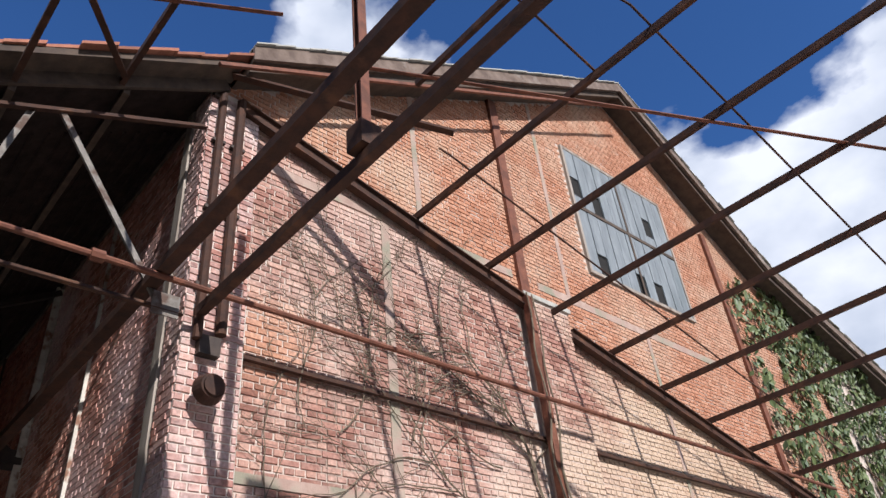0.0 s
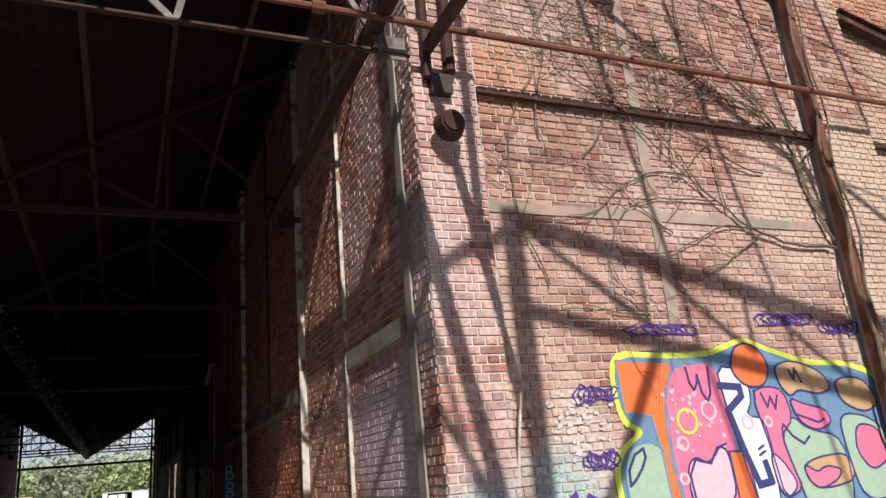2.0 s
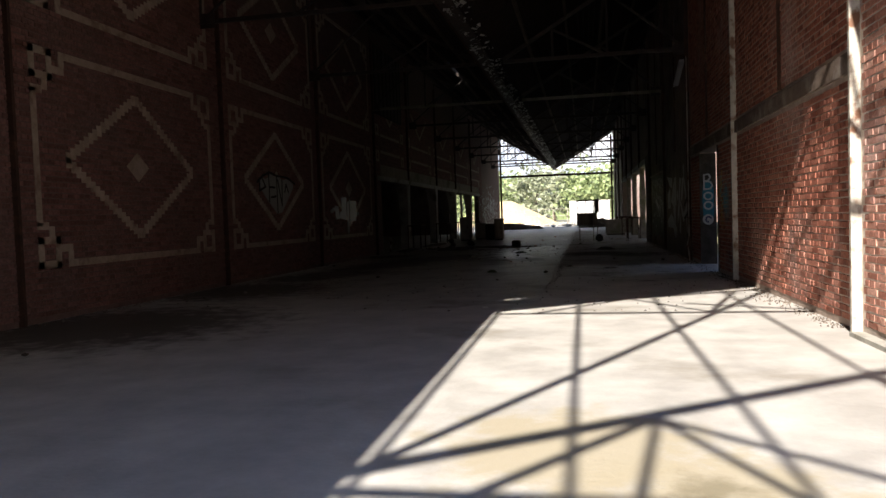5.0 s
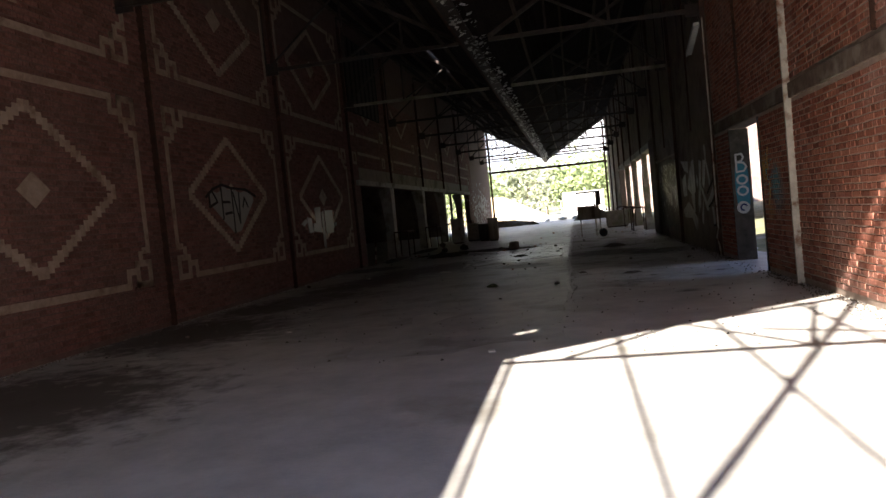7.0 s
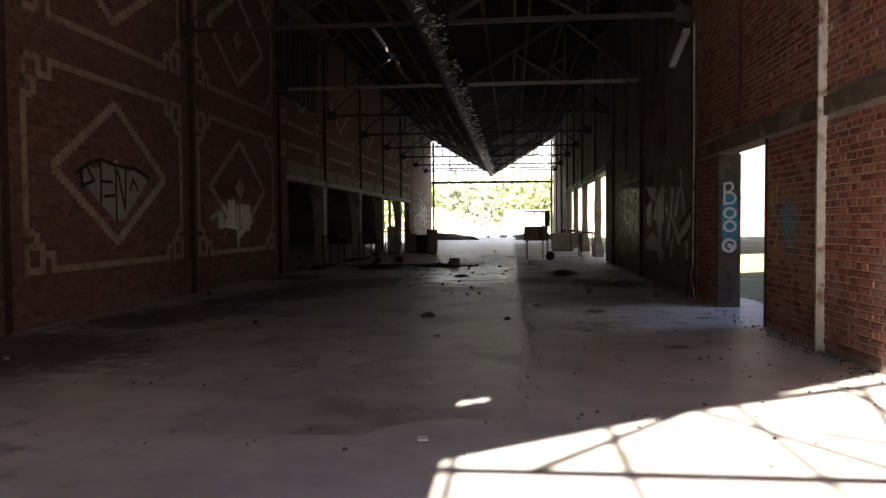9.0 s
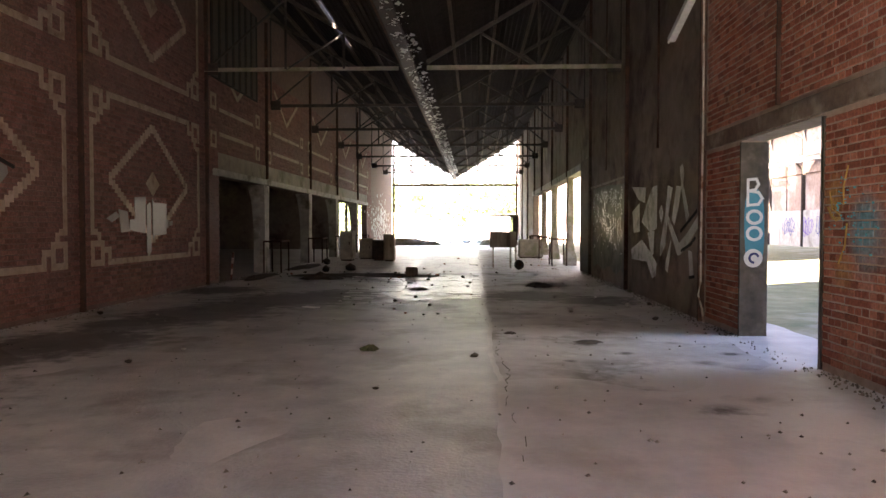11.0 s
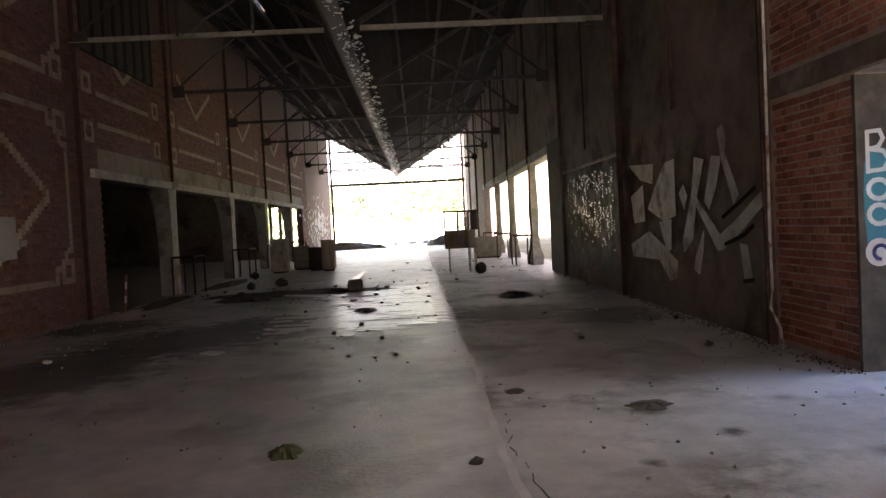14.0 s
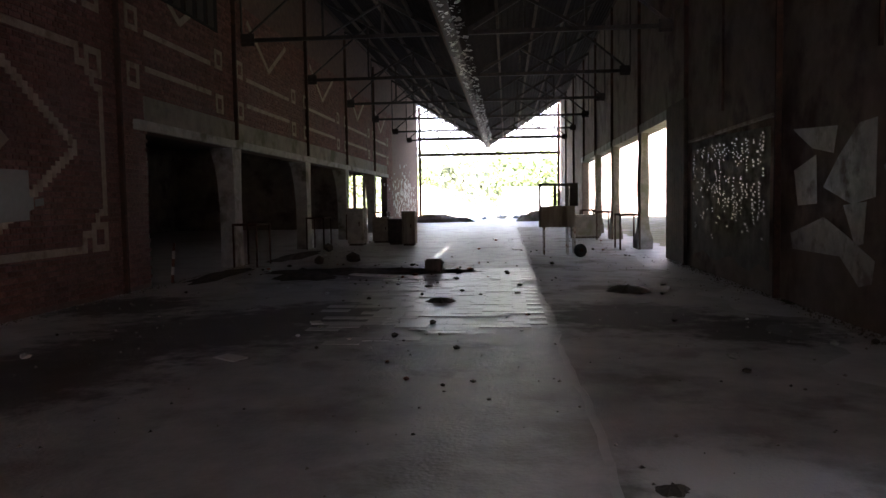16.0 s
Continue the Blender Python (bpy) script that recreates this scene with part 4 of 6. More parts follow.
# ---- trusses of the hall ----
def truss(y, chord=5.45):
    # steel chord at y 30.5 coloured lighter, standing in for light on it
    low = CONCRETE_MOSSY if 30 < y < 31 else STEEL_DARK
    t = empty("roof_truss", "rusty angle-steel roof truss under a butterfly roof", "truss", (XV, y, chord), "roof trusses")
    for s, xw in ((-1, XL), (1, XR)):
        xi = XV + s * 0.35
        under(one_bar("bottom_chord", (xw, y, chord), (xi, y, chord), 0.08, 0.1, low, None, "angle"), t)
        under(one_bar("top_chord", (xw, y, roof_z(xw) - 0.2), (xi, y, roof_z(xi) - 0.1), 0.08, 0.1, STEEL_DARK, None, "angle"), t)
        L = abs(xw - xi)
        for i, (fa, ta, fb, tb) in enumerate(((0, 0, 0.42, 1), (0.42, 1, 0.42, 0), (0.42, 0, 0.72, 1), (0.72, 1, 0.72, 0), (0, 0, 0, 1))):
            xa, xb = xw - s * L * fa, xw - s * L * fb
            za = chord if ta == 0 else roof_z(xa) - 0.18
            zb = chord if tb == 0 else roof_z(xb) - 0.18
            under(one_bar("web", (xa, y + 0.04, za), (xb, y + 0.04, zb), 0.06, 0.06, STEEL_DARK, None, "angle"), t)
        under(one_box("gusset", (xw - s * 0.02, y - 0.02, chord - 0.14), (xw - s * 0.34, y + 0.0, chord + 0.16), STEEL_DARK), t)
    return t


for y in TRUSSES:
    truss(y, 5.38 if 30 < y < 31 else 5.45)

# end frames: entrance and far end
end = empty("entrance_frame", "pale angle-steel lattice frame over the hall entrance", "frame", (XV, 6.86, 5.21))
under(one_bar("bottom_chord", (XL, 6.86, 5.21), (XR - 0.1, 6.86, 5.21), 0.05, 0.06, RUST, None, "angle"), end)
# chord set low so the webs end where roof shade would hide them
under(one_bar("top_chord", (XV, 6.88, 5.6), (XR - 0.1, 6.88, 7.75), 0.06, 0.08, RUST, None, "angle"), end)
for xa, xb in ((2.8, 1.52), (0.9, 1.28), (0.9, -0.25), (-1.3, -0.25)):
    under(one_bar("web", (xa, 6.90, 5.21), (xb, 6.90, 5.6 + (xb - XV) * 0.43), 0.035, 0.06, STEEL_SHADED, None, "angle"), end)
under(one_box("gusset", (2.68, 6.84, 5.12), (2.95, 6.855, 5.36), STEEL_SHADED), end)

far = empty("far_frame", "rusty lattice end frame with crossbars", "frame", (XV, YEND, 0))
under(one_bar("crossbar", (XL, YEND, 4.85), (XR, YEND, 4.85), 0.12, 0.2, RUST, None, "ibeam"), far)
under(one_bar("crossbar", (XL, YEND + 0.1, 6.05), (XR, YEND + 0.1, 6.05), 0.1, 0.12, RUST, None, "angle"), far)
for s, xw in ((-1, XL), (1, XR)):
    under(one_bar("jamb", (xw - s * 0.15, YEND + 0.1, 0), (xw - s * 0.15, YEND + 0.1, 8.3), 0.16, 0.2, RUST, None, "ibeam"), far)
    for k in range(4):
        x = XV + s * (1.4 + 1.1 * k)
        under(one_bar("lattice", (x, YEND + 0.2, 6.05), (x + s * 1.1, YEND + 0.2, roof_z(x + s * 1.1)), 0.05, 0.05, RUST), far)
        under(one_bar("lattice", (x + s * 1.1, YEND + 0.2, 6.05), (x + s * 1.1, YEND + 0.2, roof_z(x + s * 1.1)), 0.05, 0.05, RUST), far)
        under(one_bar("lattice", (x, YEND + 0.2, 4.9), (x + s * 1.1, YEND + 0.2, 6.05), 0.035, 0.035, RUST), far)

# ---- bare steel frame over the yard ----
yard = empty("steel_roof_frame", "bare rusty steel roof frame without cladding", "roof frame")
for x in (4.84, 6.22, 7.6, 9.0, 10.4, 11.75, 13.1, 14.4, 15.7):
    ya = YG - 0.02 if x > 5 else 5.2
    one_bar("purlin", (x, -12, lean_z(x) + 0.02), (x, ya, lean_z(x) + 0.02), 0.06, 0.09, RUST, yard, "angle")
for x in (-1.85, -0.91, 0.06, 1.05, 2.0):
    one_bar("purlin", (x, -12, roof_z(x)), (x, YF, roof_z(x)), 0.06, 0.1, RUST, yard, "angle")
one_bar("wall_rafter", (3.4, 6.94, lean_z(3.4) - 0.14), (8.4, 6.94, lean_z(8.4) - 0.14), 0.12, 0.2, RUST, yard, "ibeam")
one_bar("wall_rafter", (9.42, 6.94, lean_z(9.42) - 0.14), (17, 6.94, lean_z(17) - 0.14), 0.12, 0.2, RUST, yard, "ibeam")
one_bar("head_strut", (3.2, 6.7, 8.62), (5.4, 5.2, lean_z(5.4) - 0.3), 0.1, 0.12, RUST, yard, "angle")
for y in (5.75, 2.8, -0.6):
    one_bar("sag_rod", (5.85, y, lean_z(5.85) + 0.06), (17, y - 0.05, lean_z(17) + 0.06), 0.03, 0.03, RUST, yard, "round")
    one_bar("rod_hook", (5.85, y, lean_z(5.85) + 0.06), (5.72, y + 0.06, lean_z(5.85) + 0.16), 0.03, 0.03, RUST, yard, "round")
for y in (3.6,):
    one_bar("sag_rod", (4.2, y, lean_z(4.2) + 0.06), (6.2, y, lean_z(6.2) + 0.06), 0.035, 0.035, RUST, yard, "round")
one_bar("wind_brace", (4.2, 5.4, 8.25), (10.3, 1.2, 6.85), 0.05, 0.06, RUST_RED, yard, "angle")
one_bar("wind_brace", (0.35, 5.6, 6.85), (2.55, 4.4, 6.85), 0.04, 0.05, RUST_RED, yard, "angle")
one_bar("post", (3.18, 4.15, 5.4), (3.18, 4.15, 8.5), 0.09, 0.09, RUST_RED, yard, "channel")
one_box("post_shoe", (3.08, 4.05, 5.38), (3.28, 4.25, 5.62), RUST, yard)
one_bar("edge_beam", (2.655, 0.48, 5.45), (2.655, 12.1, 5.45), 0.14, 0.10, RUST, yard, "channel")
one_bar("edge_beam", (3.18, 0.48, 5.3), (3.18, YG - 0.1, 5.3), 0.09, 0.10, RUST, yard, "channel")
one_bar("tie_pipe", (-2.6, 6.6, 5.4), (17, 6.6, 5.3), 0.065, 0.065, RUST_RED, yard, "round")
one_bar("pipe_joint", (2.0, 6.6, 5.376), (2.12, 6.6, 5.376), 0.12, 0.12, RUST_RED, yard, "round")
one_bar("wall_angle", (3.72, 6.98, 5.0), (8.38, 6.98, 4.95), 0.06, 0.08, RUST, yard, "angle")
one_bar("wall_angle", (9.45, 6.98, 4.95), (16, 6.98, 4.9), 0.06, 0.08, RUST, yard, "angle")
# the frame on the column behind, whose shadow falls on wall and floor
YT, AX = 0.48, 3.0
one_bar("column", (AX, YT, 0), (AX, YT, 8.6), 0.2, 0.2, RUST, yard, "ibeam")
one_bar("top_chord", (AX, YT, 8.55), (17, YT, lean_z(17) - 0.05), 0.12, 0.14, RUST, yard, "angle")
one_bar("bottom_chord", (AX + 0.1, YT, 7.65), (17, YT, lean_z(17) - 0.75), 0.1, 0.1, RUST, yard, "angle")
for k in range(10):
    xa = AX + 0.1 + 1.32 * k
    one_bar("web", (xa, YT, lean_z(xa) - 0.02 if k else 8.5), (xa + 1.32, YT, lean_z(xa + 1.32) - 0.76), 0.06, 0.06, RUST, yard, "angle")
    one_bar("web", (xa + 1.32, YT, lean_z(xa + 1.32) - 0.76), (xa + 1.32, YT, lean_z(xa + 1.32)), 0.06, 0.06, RUST, yard, "angle")
one_bar("knee_brace", (AX + 0.1, YT, 5.0), (AX + 1.5, YT, 7.3), 0.09, 0.09, RUST, yard, "angle")
one_bar("knee_brace", (AX - 0.1, YT, 5.2), (AX - 1.3, YT, 7.4), 0.09, 0.09, RUST, yard, "angle")
one_bar("top_chord", (AX, YT, 8.5), (XV, YT, ZV + 0.05), 0.12, 0.14, RUST, yard, "angle")
one_bar("bottom_chord", (AX, YT, 5.28), (XV, YT, 5.28), 0.1, 0.1, RUST, yard, "angle")
for xa, za, xb, zb in ((2.2, 5.28, 1.1, 7.2), (0.3, 5.28, -0.45, 6.3), (1.1, 5.28, -0.45, 6.3), (-1.2, 5.28, -0.45, 6.3), (-0.45, 5.28, -0.45, 6.3), (1.1, 5.28, 1.1, 7.2)):
    one_bar("web", (xa, YT, za), (xb, YT, zb), 0.06, 0.06, RUST, yard, "angle")
one_bar("wind_brace", (-1.9, YT, roof_z(-1.9)), (2.0, 6.75, roof_z(2.0)), 0.07, 0.07, RUST, yard, "angle")
# unseen wall added behind the yard to keep sky light out of the hall
shut = empty("wall_sky_block", "unseen brick wall added behind the yard to block sky light", "wall", kind="structure")
one_box("masonry", (XL - 0.34, -14.3, 0), (26.0, -14.0, 8.5), BRICK_WALL_FAR, shut)



# ================= things =================
def tube(bm, pts, r0, r1, n=5):
    """A tapering tube along a polyline."""
    pts = [Vector(p) for p in pts]
    rings = []
    for i, p in enumerate(pts):
        d = (pts[min(i + 1, len(pts) - 1)] - pts[max(i - 1, 0)]).normalized()
        a = Vector((0, 0, 1)) if abs(d.z) < 0.9 else Vector((1, 0, 0))
        s = d.cross(a).normalized()
        u = s.cross(d)
        r = r0 + (r1 - r0) * i / max(1, len(pts) - 1)
        rings.append([bm.verts.new(p + (s * math.cos(2 * math.pi * k / n) + u * math.sin(2 * math.pi * k / n)) * r) for k in range(n)])
    for a, b in zip(rings, rings[1:]):
        for k in range(n):
            bm.faces.new((a[k], a[(k + 1) % n], b[(k + 1) % n], b[k]))
    bm.faces.new(rings[0][::-1])
    bm.faces.new(rings[-1])


def stroke(bm, pts, w, place, d0, d1):
    """A flat painted stroke along 2D points; place(u, d, z)."""
    for i, ((ua, za), (ub, zb)) in enumerate(zip(pts, pts[1:])):
        d1 += 0.0001 + 0.00005 * (i % 2)
        L = math.hypot(ub - ua, zb - za) or 1e-6
        tx, tz = (ub - ua) / L, (zb - za) / L
        nx, nz = -tz * w / 2, tx * w / 2
        e = w * 0.35
        q = [(ua - tx * e + nx, za - tz * e + nz), (ub + tx * e + nx, zb + tz * e + nz), (ub + tx * e - nx, zb + tz * e - nz), (ua - tx * e - nx, za - tz * e - nz)]
        lo = [bm.verts.new(place(u, d0, z)) for u, z in q]
        hi = [bm.verts.new(place(u, d1, z)) for u, z in q]
        fs = [bm.faces.new(hi)]
        for k in range(4):
            fs.append(bm.faces.new((lo[k], lo[(k + 1) % 4], hi[(k + 1) % 4], hi[k])))
        bmesh.ops.recalc_face_normals(bm, faces=fs)


def flat(bm, pts, place, d0, d1):
    """A flat painted shape with a closed outline."""
    lo = [bm.verts.new(place(u, d0, z)) for u, z in pts]
    hi = [bm.verts.new(place(u, d1, z)) for u, z in pts]
    fs = [bm.faces.new(hi)]
    for k in range(len(pts)):
        fs.append(bm.faces.new((lo[k], lo[(k + 1) % len(pts)], hi[(k + 1) % len(pts)], hi[k])))
    bmesh.ops.recalc_face_normals(bm, faces=fs)


def ring(cx, cz, r, n=20, a0=0.0, a1=2 * math.pi, sz=1.0):
    return [(cx + r * math.cos(a0 + (a1 - a0) * k / n), cz + sz * r * math.sin(a0 + (a1 - a0) * k / n)) for k in range(n + 1)]


def smooth(pts, rounds=2):
    """Round a closed outline by cutting its corners."""
    for _ in range(rounds):
        out = []
        for i in range(len(pts)):
            (a, b), (c, d) = pts[i], pts[(i + 1) % len(pts)]
            out += [(a * 0.78 + c * 0.22, b * 0.78 + d * 0.22), (a * 0.22 + c * 0.78, b * 0.22 + d * 0.78)]
        pts = out
    return pts


MOSS_DRY = surface("dry_moss", (0.24, 0.21, 0.08), (0.38, 0.33, 0.16), 14.0, 0.95, bump=0.6)
# ---- mural on the gable ----
P_LIME, P_BLUE, P_SAGE = paint("paint_lime", (0.66, 0.74, 0.08)), paint("paint_steel_blue", (0.14, 0.24, 0.36)), paint("paint_sage", (0.34, 0.45, 0.33))
P_ORANGE, P_PINK, P_ROSE = paint("paint_orange", (0.78, 0.17, 0.05)), paint("paint_pink", (0.70, 0.17, 0.27)), paint("paint_pale_pink", (0.78, 0.45, 0.50))
P_NAVY, P_WHITE, P_TAN = paint("paint_navy", (0.04, 0.045, 0.16)), paint("paint_white", (0.70, 0.70, 0.68)), paint("paint_tan", (0.52, 0.32, 0.16))
P_PURPLE, P_CYAN, P_SILVER = paint("paint_purple", (0.09, 0.045, 0.24)), paint("paint_cyan", (0.10, 0.42, 0.50)), paint("paint_silver", (0.22, 0.215, 0.20), 0.5)
P_HAZE2 = paint("paint_thin_white", (0.60, 0.52, 0.48))
P_TEAL, P_GREY, P_YELLOW = paint("paint_teal", (0.06, 0.26, 0.34)), paint("paint_grey", (0.36, 0.345, 0.315)), paint("paint_ochre", (0.50, 0.30, 0.08))


def wall_paint(u, d, z):
    return (u, YG - d, z)


def m(cx, cy):
    """Mural plan units to metres along and up the wall."""
    return (4.86 + (cx - 385) / 220.0, 2.37 - (cy - 300) / 274.0 - (cx - 385) * 0.0003)


mural = empty("graffiti_mural", "bright lime, pink and orange bubble-letter graffiti mural", "graffiti", (4.86, YG, 0))


def mural_shape(name, pts, mat, layer, rounds=2, label=""):
    bm = bmesh.new()
    shape = [m(*p) for p in (smooth(pts, rounds) if rounds else pts)]
    flat(bm, shape, wall_paint, 0.006, 0.010 + 0.0016 * layer)
    shape_ob = under(part(name, bm, mat, None, label), mural)
    if 1 < layer < 7:
        rim = bmesh.new()
        stroke(rim, shape + shape[:1], 0.02, wall_paint, 0.006, 0.0106 + 0.0016 * layer)
        part("rim", rim, P_NAVY if layer > 3 else P_BLUE, shape_ob)
    return shape_ob


def mural_line(name, pts, w, mat, layer):
    bm = bmesh.new()
    stroke(bm, [m(*p) for p in pts], w, wall_paint, 0.006, 0.010 + 0.0016 * layer)
    return under(part(name, bm, mat), mural)


mural_shape("lime_outline", [(376, 300), (520, 302), (648, 290), (705, 262), (765, 240), (835, 268), (960, 300), (1060, 290), (1180, 320), (1230, 420), (1240, 640), (1190, 740), (1040, 760), (880, 758), (740, 760), (600, 756), (556, 770), (530, 832), (470, 858), (400, 845), (366, 770), (356, 690), (352, 600), (380, 545), (430, 510), (382, 490)], P_LIME, 0)
mural_shape("blue_outline", [(388, 316), (530, 316), (655, 304), (712, 276), (765, 252), (828, 280), (950, 316), (1060, 306), (1168, 336), (1215, 430), (1222, 635), (1178, 726), (1040, 746), (880, 742), (740, 742), (600, 742), (546, 752), (520, 815), (470, 840), (408, 828), (380, 765), (370, 690), (366, 602), (392, 552), (450, 508), (392, 476)], P_BLUE, 1)
mural_shape("sage_bubble", [(378, 605), (400, 550), (450, 532), (490, 560), (508, 640), (521, 700), (512, 780), (470, 824), (412, 814), (387, 760), (380, 690)], P_SAGE, 2)
mural_shape("orange_block", [(397, 328), (536, 326), (542, 350), (512, 400), (505, 560), (520, 715), (486, 705), (478, 560), (466, 470), (400, 462)], P_ORANGE, 2.5, 0)
mural_shape("pink_letter", [(528, 360), (560, 332), (662, 318), (672, 420), (680, 560), (686, 690), (560, 722), (514, 722), (502, 600), (500, 470)], P_PINK, 3, 1)
mural_shape("pale_heart", [(534, 690), (536, 600), (560, 572), (590, 590), (612, 575), (632, 545), (654, 560), (656, 690), (560, 716)], P_ROSE, 4)
mural_shape("orange_foot", [(569, 698), (660, 690), (656, 560), (702, 560), (716, 742), (575, 738)], P_ORANGE, 5, 0)
mural_shape("white_letter", [(664, 330), (745, 335), (750, 420), (725, 465), (772, 470), (782, 560), (772, 720), (716, 730), (690, 560), (672, 430)], P_WHITE, 4, 1)
mural_line("navy_zigzag", [(664, 384), (720, 386), (722, 410), (676, 452), (700, 560), (724, 648), (760, 640), (752, 590)], 0.075, P_NAVY, 5)
mural_shape("pink_column", [(752, 400), (800, 380), (850, 390), (862, 470), (815, 520), (830, 600), (848, 660), (790, 690), (778, 560)], P_PINK, 5, 1)
mural_shape("pale_drop", [(770, 560), (800, 580), (838, 650), (800, 685), (776, 660)], P_ROSE, 6)
mural_shape("red_ball", [(703, 340), (725, 275), (765, 256), (806, 280), (822, 330), (795, 382), (740, 385)], P_ORANGE, 6)
mural_shape("tan_letter", [(835, 320), (900, 300), (985, 330), (1010, 380), (960, 400), (900, 385), (870, 410), (845, 380)], P_TAN, 4)
mural_shape("pink_lobe", [(860, 410), (910, 430), (970, 440), (985, 480), (930, 505), (880, 480)], P_PINK, 5)
mural_shape("sage_body", [(812, 500), (860, 460), (900, 500), (1010, 520), (1000, 735), (860, 735), (840, 640)], P_SAGE, 4)
mural_shape("tan_foot", [(858, 600), (920, 575), (1010, 565), (1020, 640), (940, 660), (880, 660)], P_TAN, 5)
mural_shape("pink_drip", [(862, 592), (900, 620), (930, 600), (980, 610), (960, 640), (900, 665), (868, 640)], P_PINK, 6)
mural_shape("tan_end", [(1020, 350), (1120, 340), (1160, 420), (1100, 450), (1030, 420)], P_TAN, 4)
mural_shape("sage_end", [(1010, 450), (1120, 460), (1190, 560), (1150, 690), (1030, 700), (1010, 560)], P_SAGE, 4)
mural_shape("pink_end", [(1060, 480), (1130, 490), (1150, 580), (1080, 620), (1040, 560)], P_PINK, 5)
rng = random.Random(21)
for cx, cy, r in ((557, 482, 25), (620, 452, 19), (535, 540, 13), (523, 628, 10), (725, 482, 14), (785, 480, 10)):
    mural_line("ring", [(cx + r * math.cos(a * 0.42), cy + r * 1.25 * math.sin(a * 0.42)) for a in range(16)], 0.026, P_LIME if r > 20 else P_ROSE, 7)
for _ in range(26):
    cx, cy = rng.uniform(500, 650), rng.uniform(400, 560)
    r = rng.uniform(3, 6)
    mural_shape("dot", [(cx + r * math.cos(a), cy + r * 1.2 * math.sin(a)) for a in (0, 1.05, 2.1, 3.14, 4.2, 5.2)], P_ROSE, 7, 0)
for pts in ([(431, 551), (408, 567), (389, 605), (387, 642), (403, 626), (422, 599), (434, 573), (431, 551)], [(545, 700), (540, 620), (560, 580), (600, 590), (625, 550), (650, 540)], [(880, 700), (900, 715), (920, 705), (910, 720), (890, 728)], [(578, 338), (582, 380), (592, 398), (602, 380), (606, 356), (612, 405), (624, 428), (635, 405), (640, 334)], [(880, 330), (892, 360), (900, 325), (915, 365)], [(780, 400), (792, 440), (806, 410), (815, 445), (828, 405)], [(417, 723), (413, 755), (431, 787), (464, 798), (487, 782), (459, 766), (436, 739), (417, 723)], [(830, 490), (850, 520), (880, 540), (900, 520)], [(740, 555), (756, 545)], [(740, 570), (758, 560)], [(880, 460), (940, 480), (960, 470)]):
    mural_line("outline_stroke", pts, 0.022, P_NAVY, 8)


def scribble(name, label, u0, u1, z0, z1, mat, place, seed, n=16, w=0.022, parent_y=0):
    """An unreadable spray tag: a looping line of its size."""
    r = random.Random(seed)
    bm = bmesh.new()
    pts = []
    h, mid = (z1 - z0) / 2, (z0 + z1) / 2
    wide = abs(u1 - u0) / n * 1.5
    a, tall = 0.0, 1.0
    for k in range(n * 5):
        if k % 5 == 0:
            tall, slant = r.uniform(0.45, 1.0), r.uniform(-0.5, 0.5)
        a += 2 * math.pi / 5 * r.uniform(0.6, 1.3)
        u = u0 + (u1 - u0) * k / (n * 5) + wide * math.cos(a) + slant * wide * math.sin(a)
        pts.append((u, mid + h * tall * math.sin(a)))
    stroke(bm, pts, w, place, 0.004, 0.013)
    ob = part(name, bm, mat)
    return tagged(ob, label, "graffiti")


scribble("graffiti_tag", "small purple sprayed tag on pale brick", 4.45, 4.86, 1.86, 2.06, P_PURPLE, wall_paint, 2, 7, 0.013)
scribble("graffiti_tag", "small purple sprayed tag on pale brick", 4.45, 4.78, 1.28, 1.46, P_PURPLE, wall_paint, 3, 7, 0.013)
scribble("graffiti_tag", "dense purple sprayed tag low on brick", 4.12, 4.55, 0.55, 1.15, P_PURPLE, wall_paint, 4, 5, 0.03)
scribble("graffiti_tag", "purple sprayed tag above the mural", 5.2, 5.95, 2.48, 2.64, P_PURPLE, wall_paint, 5, 7, 0.013)
scribble("graffiti_tag", "purple sprayed tag above the mural", 6.9, 7.6, 2.58, 2.74, P_PURPLE, wall_paint, 6, 7, 0.013)
scribble("graffiti_tag", "purple sprayed tag above the mural", 7.8, 8.3, 2.45, 2.65, P_PURPLE, wall_paint, 7, 7, 0.013)
scribble("graffiti_tag", "thin purple outline tag low on brick", 4.35, 4.75, 0.18, 0.42, P_PURPLE, wall_paint, 8, 7, 0.013)
scribble("graffiti_tag", "thin purple outline tag low on brick", 5.5, 5.95, 0.2, 0.45, P_PURPLE, wall_paint, 9, 7, 0.013)


def mist(name, label, u0, u1, z0, z1, mat, place, seed, n=120, s=(0.01, 0.05)):
    """Thin sprayed paint: many small flecks on the brick faces."""
    r = random.Random(seed)
    bm = bmesh.new()
    for _ in range(n):
        u, z = r.gauss((u0 + u1) / 2, abs(u1 - u0) / 4.2), r.gauss((z0 + z1) / 2, (z1 - z0) / 4.2)
        a, b = r.uniform(*s), r.uniform(*s) * 0.6
        flat(bm, [(u - a, z - b), (u + a * 0.8, z - b * 0.9), (u + a, z + b), (u - a * 0.9, z + b * 0.8)], place, 0.002, 0.0085 + r.uniform(0, 0.004))
    return tagged(part(name, bm, mat), label, "paint", kind="stuff")


mist("pale_paint", "white sprayed flecks and scrawl on brick", 4.0, 4.8, 1.45, 2.0, P_HAZE2, wall_paint, 33, 70, (0.01, 0.035))
rw_paint = lambda u, d, z: (XR - 0.002 - d, u, z)

